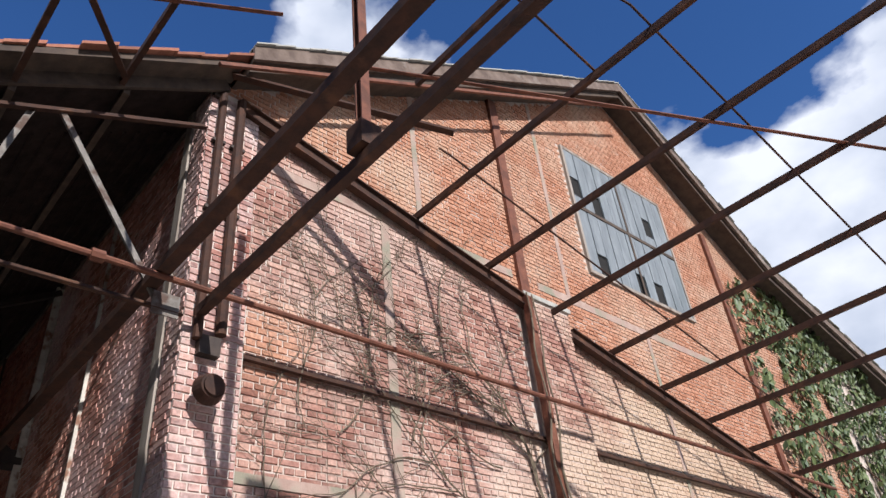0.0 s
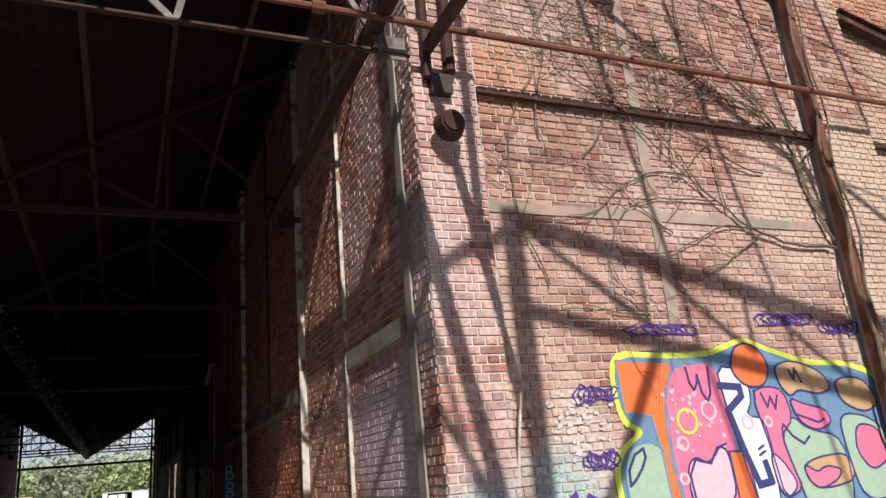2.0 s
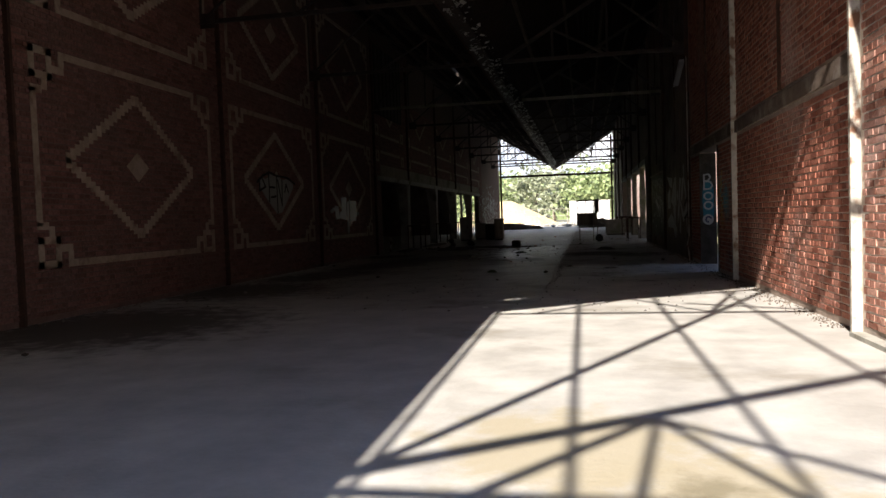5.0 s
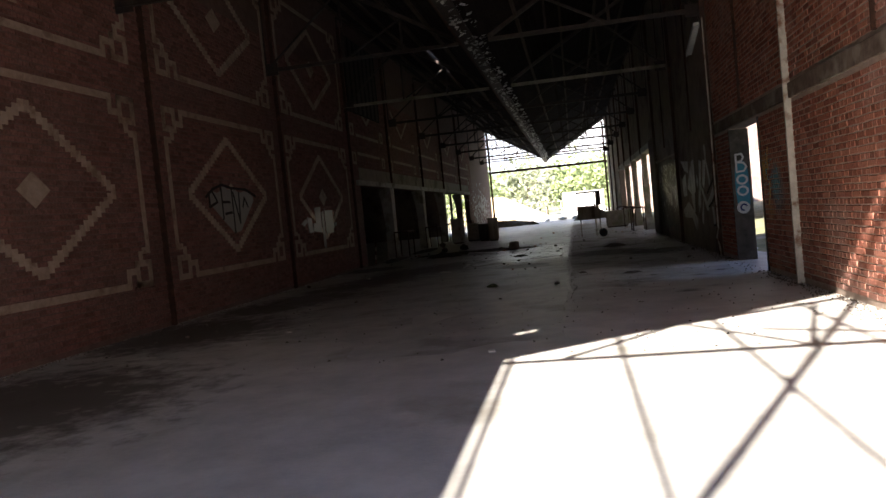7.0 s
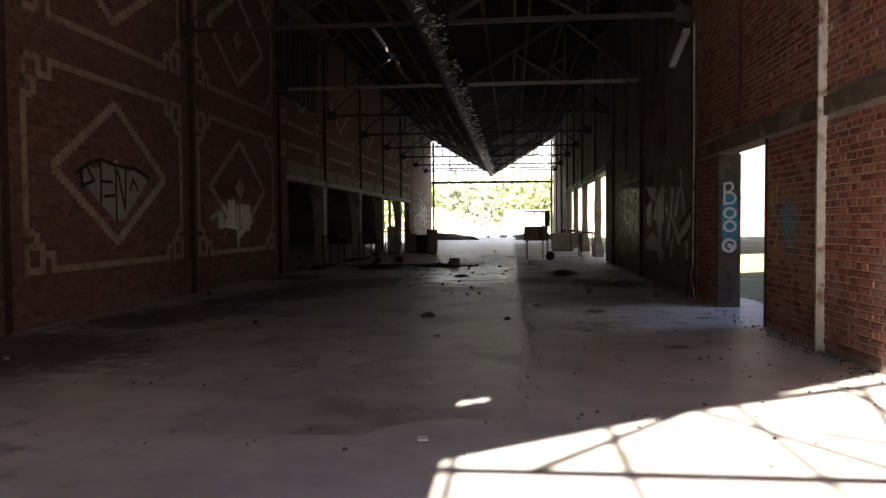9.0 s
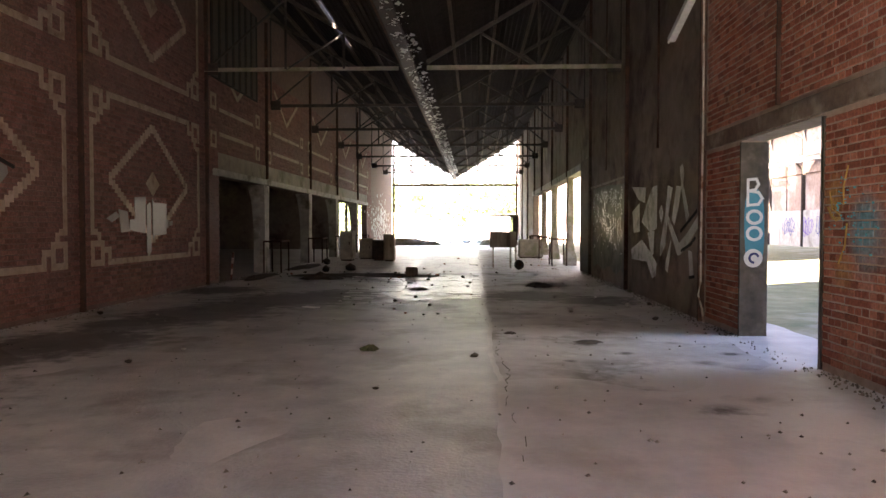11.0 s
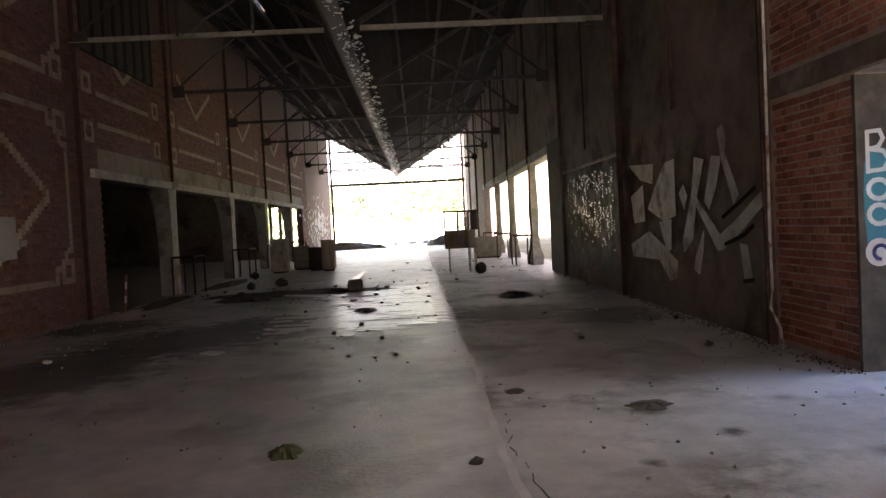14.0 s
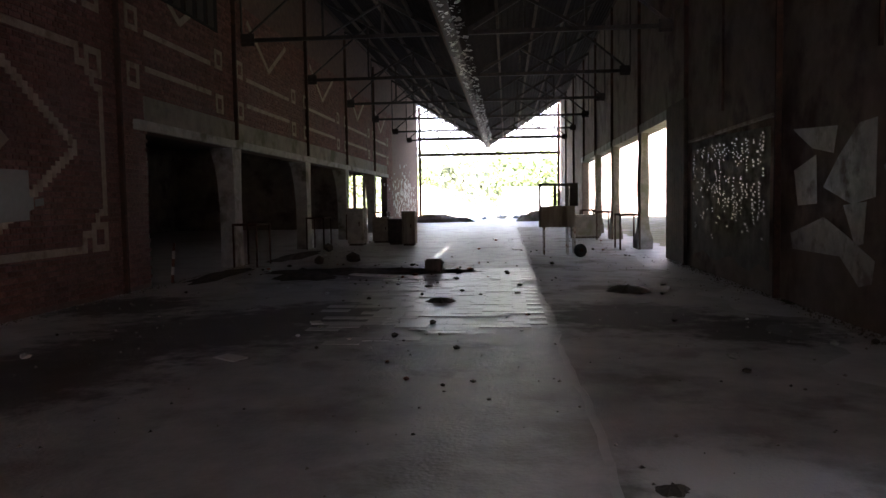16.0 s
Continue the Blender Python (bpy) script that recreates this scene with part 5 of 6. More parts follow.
# ---- paint on the right wall of the hall ----
big = empty("graffiti_letters", "large grey roller-painted letters on sooty render", "graffiti", (XR, 26.5, 0))
P_WORN = surface("worn_grey_paint", (0.31, 0.295, 0.27), (0.46, 0.44, 0.40), 5.0, 0.6, c=(0.22, 0.19, 0.165), c_at=0.6, c_scale=3.0)
LETTER_S = ([(29.1, 2.36), (27.84, 2.28), (27.93, 1.98), (28.49, 2.07)], [(27.27, 2.24), (26.9, 2.26), (26.91, 1.46), (27.4, 1.38), (28.11, 1.58), (27.73, 1.92)], [(29.06, 1.8), (28.41, 1.96), (28.37, 1.38), (28.93, 1.35)],
            [(29.09, 0.95), (28.12, 1.18), (27.59, 1.01), (26.93, 0.76), (26.99, 0.52), (27.25, 0.46), (27.69, 0.75), (29.01, 0.75)], [(27.59, 1.34), (27.08, 1.38), (27.13, 0.94), (27.3, 0.9)])
LETTER_K = ([(26.69, 1.76), (26.52, 1.88), (26.39, 1.71), (26.51, 1.53)], [(26.07, 2.2), (25.78, 2.14), (26.04, 1.67), (26.22, 1.13), (26.55, 0.93), (26.57, 1.12), (26.22, 1.71)], [(26.14, 0.85), (25.84, 1.21), (25.89, 0.93), (26.03, 0.64), (26.2, 0.68)])
LETTER_A = ([(25.48, 2.18), (25.2, 2.15), (25.39, 1.78), (25.6, 1.52), (25.75, 1.63)], [(25.26, 2.49), (25.12, 2.53), (25.02, 2.39), (25.06, 2.18), (24.74, 1.69), (24.87, 1.57), (25.16, 2.12)],
            [(26.16, 1.71), (25.96, 1.67), (25.28, 1.19), (24.81, 1.37), (24.22, 1.66), (24.11, 1.64), (24.19, 1.5), (24.75, 1.21), (25.21, 1.0), (25.35, 0.99)], [(24.72, 1.07), (24.54, 1.05), (24.45, 0.7), (24.63, 0.66)])
for i, pts in enumerate(LETTER_S + LETTER_K + LETTER_A):
    bm = bmesh.new()
    cu, cz = sum(p[0] for p in pts) / len(pts), sum(p[1] for p in pts) / len(pts)
    flat(bm, [(cu + (u - cu) * 1.08, cz + (z - cz) * 1.05) for u, z in pts], rw_paint, 0.0, 0.004 + 0.0004 * i)
    under(part("brush_stroke", bm, P_WORN), big)
for pts in ([(25.19, 1.4), (24.62, 1.6), (24.3, 1.72)], [(25.14, 1.06), (24.62, 1.18), (24.37, 1.29)], [(24.65, 0.63), (24.41, 0.66)]):
    bm = bmesh.new()
    stroke(bm, pts, 0.05, rw_paint, 0.0, 0.01)
    under(part("dark_edge", bm, BLACK), big)
panel = empty("silver_panel", "dull grey wall panel with glinting columns of silver paint", "graffiti", (XR, 32.3, 0))
bm = bmesh.new()
edge = random.Random(40)
low = [(30.0 + 0.46 * k, 0.34 + edge.uniform(-0.08, 0.1)) for k in range(11)]
flat(bm, low + [(34.6, 2.6), (32.4, 2.58), (30.0, 2.5)], rw_paint, 0.0, 0.003)
under(part("ground_coat", bm, surface("thin_grey_wash", (0.12, 0.112, 0.10), (0.20, 0.19, 0.172), 3.0, 0.9, spec=0.15)), panel)
bm = bmesh.new()
for k in range(17):
    u = 30.25 + 0.26 * k + edge.uniform(-0.05, 0.05)
    z = 2.45 - edge.uniform(0, 0.15)
    while z > 0.75 + edge.uniform(-0.2, 0.5):
        a, b = edge.uniform(0.012, 0.05), edge.uniform(0.008, 0.022)
        du = edge.gauss(0, 0.05)
        flat(bm, [(u + du - a, z - b), (u + du + a, z - b * 0.7), (u + du + a * 0.8, z + b), (u + du - a * 0.9, z + b * 0.8)], rw_paint, 0.001, 0.006 + edge.uniform(0, 0.005))
        z -= edge.uniform(0.02, 0.07) if edge.random() < 0.85 else edge.uniform(0.2, 0.5)
under(tagged(part("silver_flecks", bm, paint("paint_silver_bright", (0.50, 0.50, 0.48), 0.3)), kind="stuff"), panel)
boo = empty("graffiti_tag", "white bubble letters B O O and an eye with teal halo", "graffiti", (3.27, D1, 0))
jamb_paint = lambda u, d, z: (u, D1 - 0.021 - d, z)
bm = bmesh.new()
flat(bm, smooth([(3.17, 1.98), (3.40, 1.96), (3.42, 1.2), (3.36, 0.92), (3.18, 0.95), (3.14, 1.5)], 2), jamb_paint, 0.0, 0.002)
under(part("halo", bm, P_TEAL), boo)
bm = bmesh.new()
stroke(bm, [(3.19, 1.75), (3.19, 2.10), (3.30, 2.11), (3.33, 2.04), (3.29, 1.97), (3.20, 1.95), (3.33, 1.93), (3.38, 1.85), (3.33, 1.77), (3.19, 1.76)], 0.036, jamb_paint, 0.002, 0.005)
under(part("letter", bm, P_WHITE), boo)
for zc in (1.60, 1.38):
    bm = bmesh.new()
    stroke(bm, ring(3.28, zc, 0.092, 16, sz=0.9), 0.04, jamb_paint, 0.002, 0.005)
    under(part("letter", bm, P_WHITE), boo)
bm = bmesh.new()
flat(bm, ring(3.27, 1.05, 0.125, 18)[:-1], jamb_paint, 0.002, 0.005)
under(part("eye_white", bm, P_WHITE), boo)
bm = bmesh.new()
stroke(bm, ring(3.28, 1.05, 0.06, 10, 0.5, 4.6), 0.03, jamb_paint, 0.005, 0.008)
under(part("eye_pupil", bm, P_NAVY), boo)
mist("paint_burst", "blue and ochre paint burst on red brick", 19.0, 19.95, 1.25, 1.9, P_CYAN, rw_paint, 51, 60, (0.006, 0.02))
bm = bmesh.new()
rng = random.Random(52)
for k in range(6):
    a = rng.uniform(0, 6.28)
    L = rng.uniform(0.3, 0.75)
    c = (19.55, 1.6)
    stroke(bm, [(c[0] + 0.12 * math.cos(a), c[1] + 0.1 * math.sin(a)), (c[0] + L * 0.55 * math.cos(a + 0.2), c[1] + L * 0.6 * math.sin(a + 0.2)), (c[0] + L * 0.75 * math.cos(a + 0.5), c[1] + L * math.sin(a + 0.5))], 0.013, rw_paint, 0.002, 0.013)
tagged(part("paint_swirl", bm, P_YELLOW), "ochre sprayed swirls over red brick", "graffiti", kind="stuff")

# ---- silver paint on the left wall ----
lw_paint = lambda u, d, z: (XL + 0.002 + d, u, z)


def silver_piece(label, shapes, base, rounds=1):
    t = empty("graffiti_piece", label, "graffiti", base)
    for pts in shapes:
        bm = bmesh.new()
        flat(bm, smooth(pts, rounds), lw_paint, 0.0, 0.013)
        under(part("silver_shape", bm, P_SILVER), t)


silver_piece("silver fill with dark letter strokes in a brick diamond", ([(20.55, 2.25), (20.75, 2.42), (21.05, 2.38), (21.25, 2.55), (21.5, 2.45), (21.65, 2.5), (22.0, 2.4), (22.3, 2.45), (22.75, 2.3), (22.4, 2.0), (21.75, 1.45), (21.1, 1.85)],), (XL, 21.8, 0))
bm = bmesh.new()
for pts in ([(20.62, 2.38), (20.62, 2.1), (20.95, 2.2), (20.75, 2.42)], [(21.15, 2.5), (21.15, 1.85)], [(21.2, 2.2), (21.5, 2.2)], [(21.25, 1.95), (21.55, 1.98)], [(21.62, 2.5), (21.62, 1.55)], [(21.68, 2.4), (21.9, 1.75), (21.95, 2.4)], [(22.1, 2.1), (22.2, 2.3), (22.35, 2.1)], [(20.5, 2.3), (20.8, 2.46), (21.2, 2.56), (21.6, 2.5), (22.3, 2.48), (22.8, 2.34)]):
    stroke(bm, pts, 0.055, lw_paint, 0.002, 0.015)
tagged(part("graffiti_strokes", bm, BLACK), "dark letter strokes over silver paint", "graffiti", kind="stuff")
silver_piece("silver machine-like shape sprayed on dark brick", ([(25.5, 1.62), (25.85, 1.75), (26.0, 1.66), (25.7, 1.55)], [(25.95, 1.8), (26.3, 1.76), (26.4, 1.38), (26.05, 1.35)], [(26.6, 2.05), (27.1, 2.08), (27.07, 1.33), (26.4, 1.4), (26.4, 1.6), (26.62, 1.62)], [(27.14, 1.9), (27.3, 1.97), (27.34, 1.9), (27.34, 0.95), (27.24, 0.85), (27.14, 0.95)], [(27.42, 2.05), (27.48, 1.97), (28.12, 1.97), (28.12, 1.62), (28.2, 1.6), (28.2, 1.45), (28.1, 1.42), (28.1, 1.3), (27.5, 1.28), (27.42, 1.15)], [(28.24, 1.58), (28.42, 1.6), (28.42, 1.5), (28.24, 1.48)]), (XL, 27.4, 0), 0)
mist("pale_scrawl", "pale scrawled figures on the far brick wall", 59.0, 71.0, 0.4, 3.2, P_GREY, lw_paint, 61, 260, (0.04, 0.22))

# ---- lamps and fittings ----
lamp = empty("wall_lamp", "round rusty bulkhead lamp on a steel bracket", "lamp", (3.42, 6.8, 4.3))
bm = bmesh.new()
bmesh.ops.create_cone(bm, cap_ends=True, segments=20, radius1=0.155, radius2=0.12, depth=0.12)
bmesh.ops.transform(bm, verts=bm.verts, matrix=pose(3.30, 6.74, 4.45, 90, 0, 0))
housing = under(part("housing", bm, RUST), lamp)
bm = bmesh.new()
bmesh.ops.create_cone(bm, cap_ends=True, segments=20, radius1=0.1, radius2=0.1, depth=0.03)
bmesh.ops.transform(bm, verts=bm.verts, matrix=pose(3.30, 6.67, 4.45, 90, 0, 0))
part("lens", bm, RUST, housing, "dull dusty lamp glass")
under(one_bar("bracket", (3.30, 6.93, 4.5), (3.30, 6.74, 4.5), 0.06, 0.06, RUST), lamp)
under(one_box("junction_box", (3.2, 6.86, 4.85), (3.42, 6.96, 5.05), STEEL_DARK), lamp)

for x, r in ((3.18, 0.05), (3.42, 0.06)):
    dp = empty("wall_pipe", "rusty vertical pipe clipped to the brick corner", "pipe", (x, YG - 0.14, 0), "corner pipes")
    zl = 5.0 if x < 3.3 else 5.1
    under(one_bar("pipe", (x, YG - 0.15, zl), (x, YG - 0.15, 8.4), 2 * r, 2 * r, RUST, None, "round"), dp)
    for z in (5.6, 6.6, 7.6):
        under(one_box("clip", (x - r - 0.03, YG - 0.16, z), (x + r + 0.03, YG - 0.09, z + 0.04), STEEL_DARK), dp)
cable = bmesh.new()
tube(cable, [(3.70, 6.99, 8.2), (3.71, 6.98, 5.0), (3.70, 6.97, 3.3), (3.72, 6.95, 2.6), (3.82, 6.93, 2.1), (3.74, 6.95, 1.6), (3.70, 6.98, 1.2), (3.72, 6.98, 0.1)], 0.014, 0.014, 6)
tagged(part("hanging_cable", cable, STEEL_PALE), "loose pale cable hanging down the brick corner", "cable")
tubel = empty("tube_lamp", "white fluorescent tube fitting hanging askew on a wall", "lamp", (3.0, 24.8, 4.9))
under(one_bar("housing", (2.98, 24.2, 5.15), (2.98, 25.5, 4.75), 0.13, 0.08, P_WHITE), tubel)
under(one_bar("tube", (2.92, 24.25, 5.07), (2.92, 25.45, 4.69), 0.035, 0.035, P_WHITE, None, "round"), tubel)
under(one_bar("hanger", (2.98, 24.3, 5.13), (3.1, 24.3, 5.4), 0.02, 0.02, STEEL_DARK), tubel)

bm = bmesh.new()
tube(bm, [(3.04, 23.86, 5.2), (3.04, 23.84, 3.0), (3.035, 23.86, 1.2), (3.03, 23.84, 0.62), (2.97, 23.76, 0.42), (2.99, 23.62, 0.22), (3.0, 23.58, 0.02)], 0.016, 0.016, 6)
tagged(part("hanging_cable", bm, STEEL_PALE), "pale loose cable down the column, kinked at its foot", "cable")

# ---- loose things on the floor ----
RUBBER, RAWWOOD = surface("black_rubber", (0.02, 0.02, 0.02), (0.05, 0.048, 0.045), 6.0, 0.6), surface("raw_board", (0.38, 0.17, 0.08), (0.52, 0.27, 0.14), 6.0, 0.8, c=(0.25, 0.13, 0.07), c_at=0.6, c_scale=3.0)
batten = empty("timber_batten", "long split orange-brown timber batten lying on the floor", "plank", (2.6, 6.85, 0))
plank = bmesh.new()
tube(plank, [(1.60, 6.52, 0.03), (1.9, 6.62, 0.045), (2.2, 6.74, 0.07), (2.53, 6.84, 0.09), (3.0, 6.87, 0.10), (3.6, 6.84, 0.10), (4.4, 6.74, 0.09), (5.4, 6.6, 0.06)], 0.026, 0.034, 4)
under(part("batten", plank, RAWWOOD), batten)
sliver = bmesh.new()
tube(sliver, [(1.85, 6.57, 0.02), (2.25, 6.71, 0.035), (2.7, 6.81, 0.05), (3.3, 6.81, 0.06), (4.0, 6.74, 0.05)], 0.008, 0.012, 4)
under(part("split_edge", sliver, TIMBER_OLD, None, "dark split edge of the batten"), batten)
for pts, wd in (([(2.82, 10.5), (2.80, 9.6), (2.86, 8.6), (2.93, 7.72)], 0.085), ([(2.66, 9.1), (2.72, 8.6), (2.78, 8.0), (2.80, 7.6)], 0.06)):
    bm = bmesh.new()
    for (xa, ya), (xb, yb) in zip(pts, pts[1:]):
        prism(bm, [(xa - wd, ya), (xa + wd, ya), (xb + wd * 0.95, yb + 0.01), (xb - wd * 1.05, yb + 0.01)], "z", 0.012 + 0.02 * (wd > 0.07), 0.03 + 0.02 * (wd > 0.07))
    tagged(part("floor_board", bm, TIMBER), "grey weathered board lying along the wall foot", "board", "boards at the wall foot")
bm = bmesh.new()
prism(bm, [(2.40, 9.05), (2.62, 9.35), (2.76, 9.25), (2.52, 8.9)], "z", 0.004, 0.03)
tagged(part("board_scrap", bm, WHITEWASH), "pale broken scrap of board on the sunlit floor", "scrap", "scraps")
strip = bmesh.new()
tube(strip, [(2.72, 10.3, 0.02), (2.66, 9.8, 0.035), (2.70, 9.3, 0.055), (2.74, 8.8, 0.065), (2.78, 8.3, 0.06), (2.84, 7.9, 0.06)], 0.016, 0.022, 5)
tagged(part("rubber_strip", strip, RUBBER), "black rubber sealing strip along the wall foot", "rubber strip")
one_b = bmesh.new()
box(one_b, 2.93, 7.7, 0.0, 3.06, 12.0, 0.045)
tagged(part("kerb_strip", one_b, CONCRETE_GREY), "rough concrete kerb at the wall foot", "kerb", kind="structure")


def blob(name, label, x, y, rx, ry, h, mat, seed, cat="dirt"):
    """A low irregular heap or stain with real edges."""
    r = random.Random(seed)
    bm = bmesh.new()
    n = 22
    base = 0.003 if x > -0.3 or y < 16 else 0.006
    out = [r.uniform(0.7, 1.15) for _ in range(n)]
    rings = []
    for f, z in ((1.0, 0.001), (0.8, h * 0.45), (0.45, h * 0.85)):
        rings.append([bm.verts.new((x + rx * f * out[k] * math.cos(2 * math.pi * k / n), y + ry * f * out[k] * math.sin(2 * math.pi * k / n), base + z * r.uniform(0.6, 1.3))) for k in range(n)])
    top = bm.verts.new((x, y, base + h))
    for a, b in zip(rings, rings[1:]):
        for k in range(n):
            bm.faces.new((a[k], a[(k + 1) % n], b[(k + 1) % n], b[k]))
    for k in range(n):
        bm.faces.new((rings[-1][k], rings[-1][(k + 1) % n], top))
    return tagged(part(name, bm, mat), label, cat)


blob("dirt_heap", "low black heap of dirt and rotten leaves", -3.7, 33.9, 2.2, 0.7, 0.08, DIRT, 3)
blob("dirt_heap", "low black heap of dirt and rotten leaves", -2.3, 33.9, 1.2, 0.35, 0.05, DIRT, 4)
blob("dirt_heap", "dark pile of rotten leaves and rags by the pier", -4.7, 32.75, 0.75, 0.5, 0.12, DIRT, 31)
blob("dirt_heap", "dark strip of dirt along the opening", -6.7, 33.4, 0.35, 1.7, 0.06, DIRT, 32)
blob("dirt_heap", "dark strip of dirt along the opening", -6.6, 38.6, 0.4, 2.2, 0.07, DIRT, 33)
blob("dirt_clump", "small dark clump of dirt on the floor", 0.02, 22.4, 0.09, 0.08, 0.03, DIRT, 36)
blob("dirt_clump", "dark flat patch of dirt on the floor", 0.98, 21.7, 0.2, 0.16, 0.025, DIRT, 37)
bm = bmesh.new()
box(bm, -2.46, 33.5, 0.03, -2.12, 33.8, 0.30)
bmesh.ops.bevel(bm, geom=bm.edges[:], offset=0.03, segments=2, affect="EDGES")
tagged(part("small_carton", bm, TIMBER), "small worn tan carton on the dirt", "box")
pole = empty("warning_post", "leaning red and white striped warning post", "post", (XL + 0.12, 32.0, 0))
for k in range(5):
    under(one_bar("stripe", (XL + 0.12 + 0.012 * k, 32.0, 0.02 + 0.15 * k), (XL + 0.132 + 0.012 * k, 32.0, 0.17 + 0.15 * k), 0.06, 0.06, WHITEWASH if k % 2 else RUST_RED, None, "round"), pole)
blob("moss_clump", "small green moss clump on grey concrete", -1.72, 21.0, 0.12, 0.16, 0.05, MOSS, 5, "moss")
blob("dirt_clump", "small dark clump of dirt on the floor", 1.12, 30.5, 0.34, 0.4, 0.09, DIRT, 6)
blob("dirt_clump", "small dark clump of dirt on the floor", -1.76, 29.3, 0.25, 0.22, 0.06, DIRT, 12)
straw = bmesh.new()
sr = random.Random(14)
for _ in range(90):
    x, y, a = 1.75 + abs(sr.gauss(0, 0.55)), 6.72 + sr.gauss(0, 0.14), sr.uniform(0, 3.14)
    L, z = sr.uniform(0.05, 0.2), sr.uniform(0.004, 0.03)
    tube(straw, [(x, y, z), (x + L * 0.5 * math.cos(a), y + L * 0.5 * math.sin(a), z + sr.uniform(0.0, 0.03)), (x + L * math.cos(a + 0.4), y + L * math.sin(a + 0.4), 0.004)], 0.0035, 0.0015, 3)
tagged(part("dry_straw", straw, surface("straw", (0.20, 0.16, 0.09), (0.36, 0.30, 0.18), 9.0, 0.9)), "dry straw and roots beside the batten", "straw", kind="stuff")
blob("weed_clump", "small green weeds at the foot of the corner", 2.98, 7.25, 0.13, 0.22, 0.07, MOSS_DRY, 14, "weeds")
rng = random.Random(77)
PEB = bmesh.new()
bmesh.ops.create_icosphere(PEB, subdivisions=1, radius=0.5)
for v in PEB.verts:
    v.co *= rng.uniform(0.7, 1.2)
    v.co.z *= 0.55
peb_meshes = []
for mt in (CONCRETE_GREY, DIRT, P_WHITE, TILE):
    me = bpy.data.meshes.new("rubble_piece")
    PEB.to_mesh(me)
    me.materials.append(mt)
    peb_meshes.append(me)
for x, y, w, h, lab in ((-4.6, 36.6, 0.4, 0.26, "dark round bundle of rags on the floor"), (-6.2, 40.6, 0.45, 0.26, "dark bundle of rags near the openings"), (-4.85, 33.0, 0.36, 0.2, "dark crumpled sack on the dirt"), (-5.3, 36.0, 0.3, 0.22, "small dark sack beside a pier")):
    ob = new("rag_bundle", peb_meshes[1])
    ob.matrix_world = pose(x, y, h * 0.42, 0, 0, x * 40) @ Matrix.Diagonal((w, w * 0.8, h * 1.9, 1))
    tagged(ob, lab, "rags")
PEB.free()
for k in range(220):
    x, y = rng.uniform(-6.8, 2.9), rng.uniform(9, 48)
    if k > 150:
        x, y = rng.uniform(-3.2, -0.4), rng.uniform(24, 36)
    if rng.random() < 0.3:
        x, y = rng.gauss(-3.6, 1.4), rng.gauss(33.5, 1.6)
    s = rng.choice((0.04, 0.05, 0.06, 0.08, 0.11))
    x = min(2.9, max(-6.9, x))
    if (y < 14 and x > -2.5) or (y < 24 and k % 4):
        continue
    base = 0.006 if (x < -0.3 and y > 16) else 0.003
    ob = new("rubble_piece", peb_meshes[rng.choice((0, 0, 1, 1, 1, 2, 3))])
    ob.matrix_world = pose(x, y, base + s * 0.2, 0, 0, rng.uniform(0, 360)) @ Matrix.Diagonal((s, s * rng.uniform(0.7, 1.6), s, 1))
    tagged(ob, "small piece of rubble on the concrete floor", "rubble", "rubble pieces")
for k, (x, y, w, l, a) in enumerate(((-3.4, 33.1, 0.5, 1.1, 70), (-3.1, 27.4, 0.14, 0.2, 20), (-3.4, 25.4, 0.2, 0.3, 60), (0.6, 37.6, 0.2, 0.5, 80), (-1.0, 14.4, 0.07, 0.09, 10), (-4.2, 16.8, 0.07, 0.1, 40), (-2.4, 34.8, 0.15, 0.25, 30), (-0.5, 40.5, 0.25, 0.35, 15))):
    bm = bmesh.new()
    prism(bm, [(-w / 2, -l / 2), (w / 2, -l * 0.4), (w * 0.4, l / 2), (-w * 0.55, l * 0.42)], "z", 0, 0.012)
    bmesh.ops.transform(bm, verts=bm.verts, matrix=pose(x, y, 0.016 if x < -0.3 else 0.002, 2, 1, a))
    tagged(part("board_scrap", bm, WHITEWASH), "pale broken scrap of board on the floor", "scrap", "scraps")
# grit and crumbs
verts, faces = [], []
gr = np.random.RandomState(17)
for k in range(2600):
    x, y = gr.uniform(-6.9, 2.95), 14.0 + 36.0 * gr.rand() ** 1.2
    if noise.noise(Vector((x * 0.7, y * 0.5, 8))) + gr.uniform(-0.5, 0.5) < 0.0:
        continue
    q = gr.uniform(0.008, 0.03)
    i = len(verts)
    verts += [(x + q * gr.uniform(0.6, 1.2) * math.cos(b), y + q * gr.uniform(0.6, 1.2) * math.sin(b), 0.0) for b in (0.3, 2.4, 4.4)] + [(x, y, 0.008 + q * 0.45)]
    faces += [(i, i + 1, i + 3), (i + 1, i + 2, i + 3), (i + 2, i, i + 3)]
me = bpy.data.meshes.new("floor_grit")
me.from_pydata(verts, [], faces)
me.materials.append(surface("grit", (0.09, 0.08, 0.065), (0.22, 0.20, 0.17), 9.0, 0.9, rnd=0.7))
tagged(new("floor_grit", me), "crumbs of dirt and mortar on the concrete floor", "grit", kind="stuff")
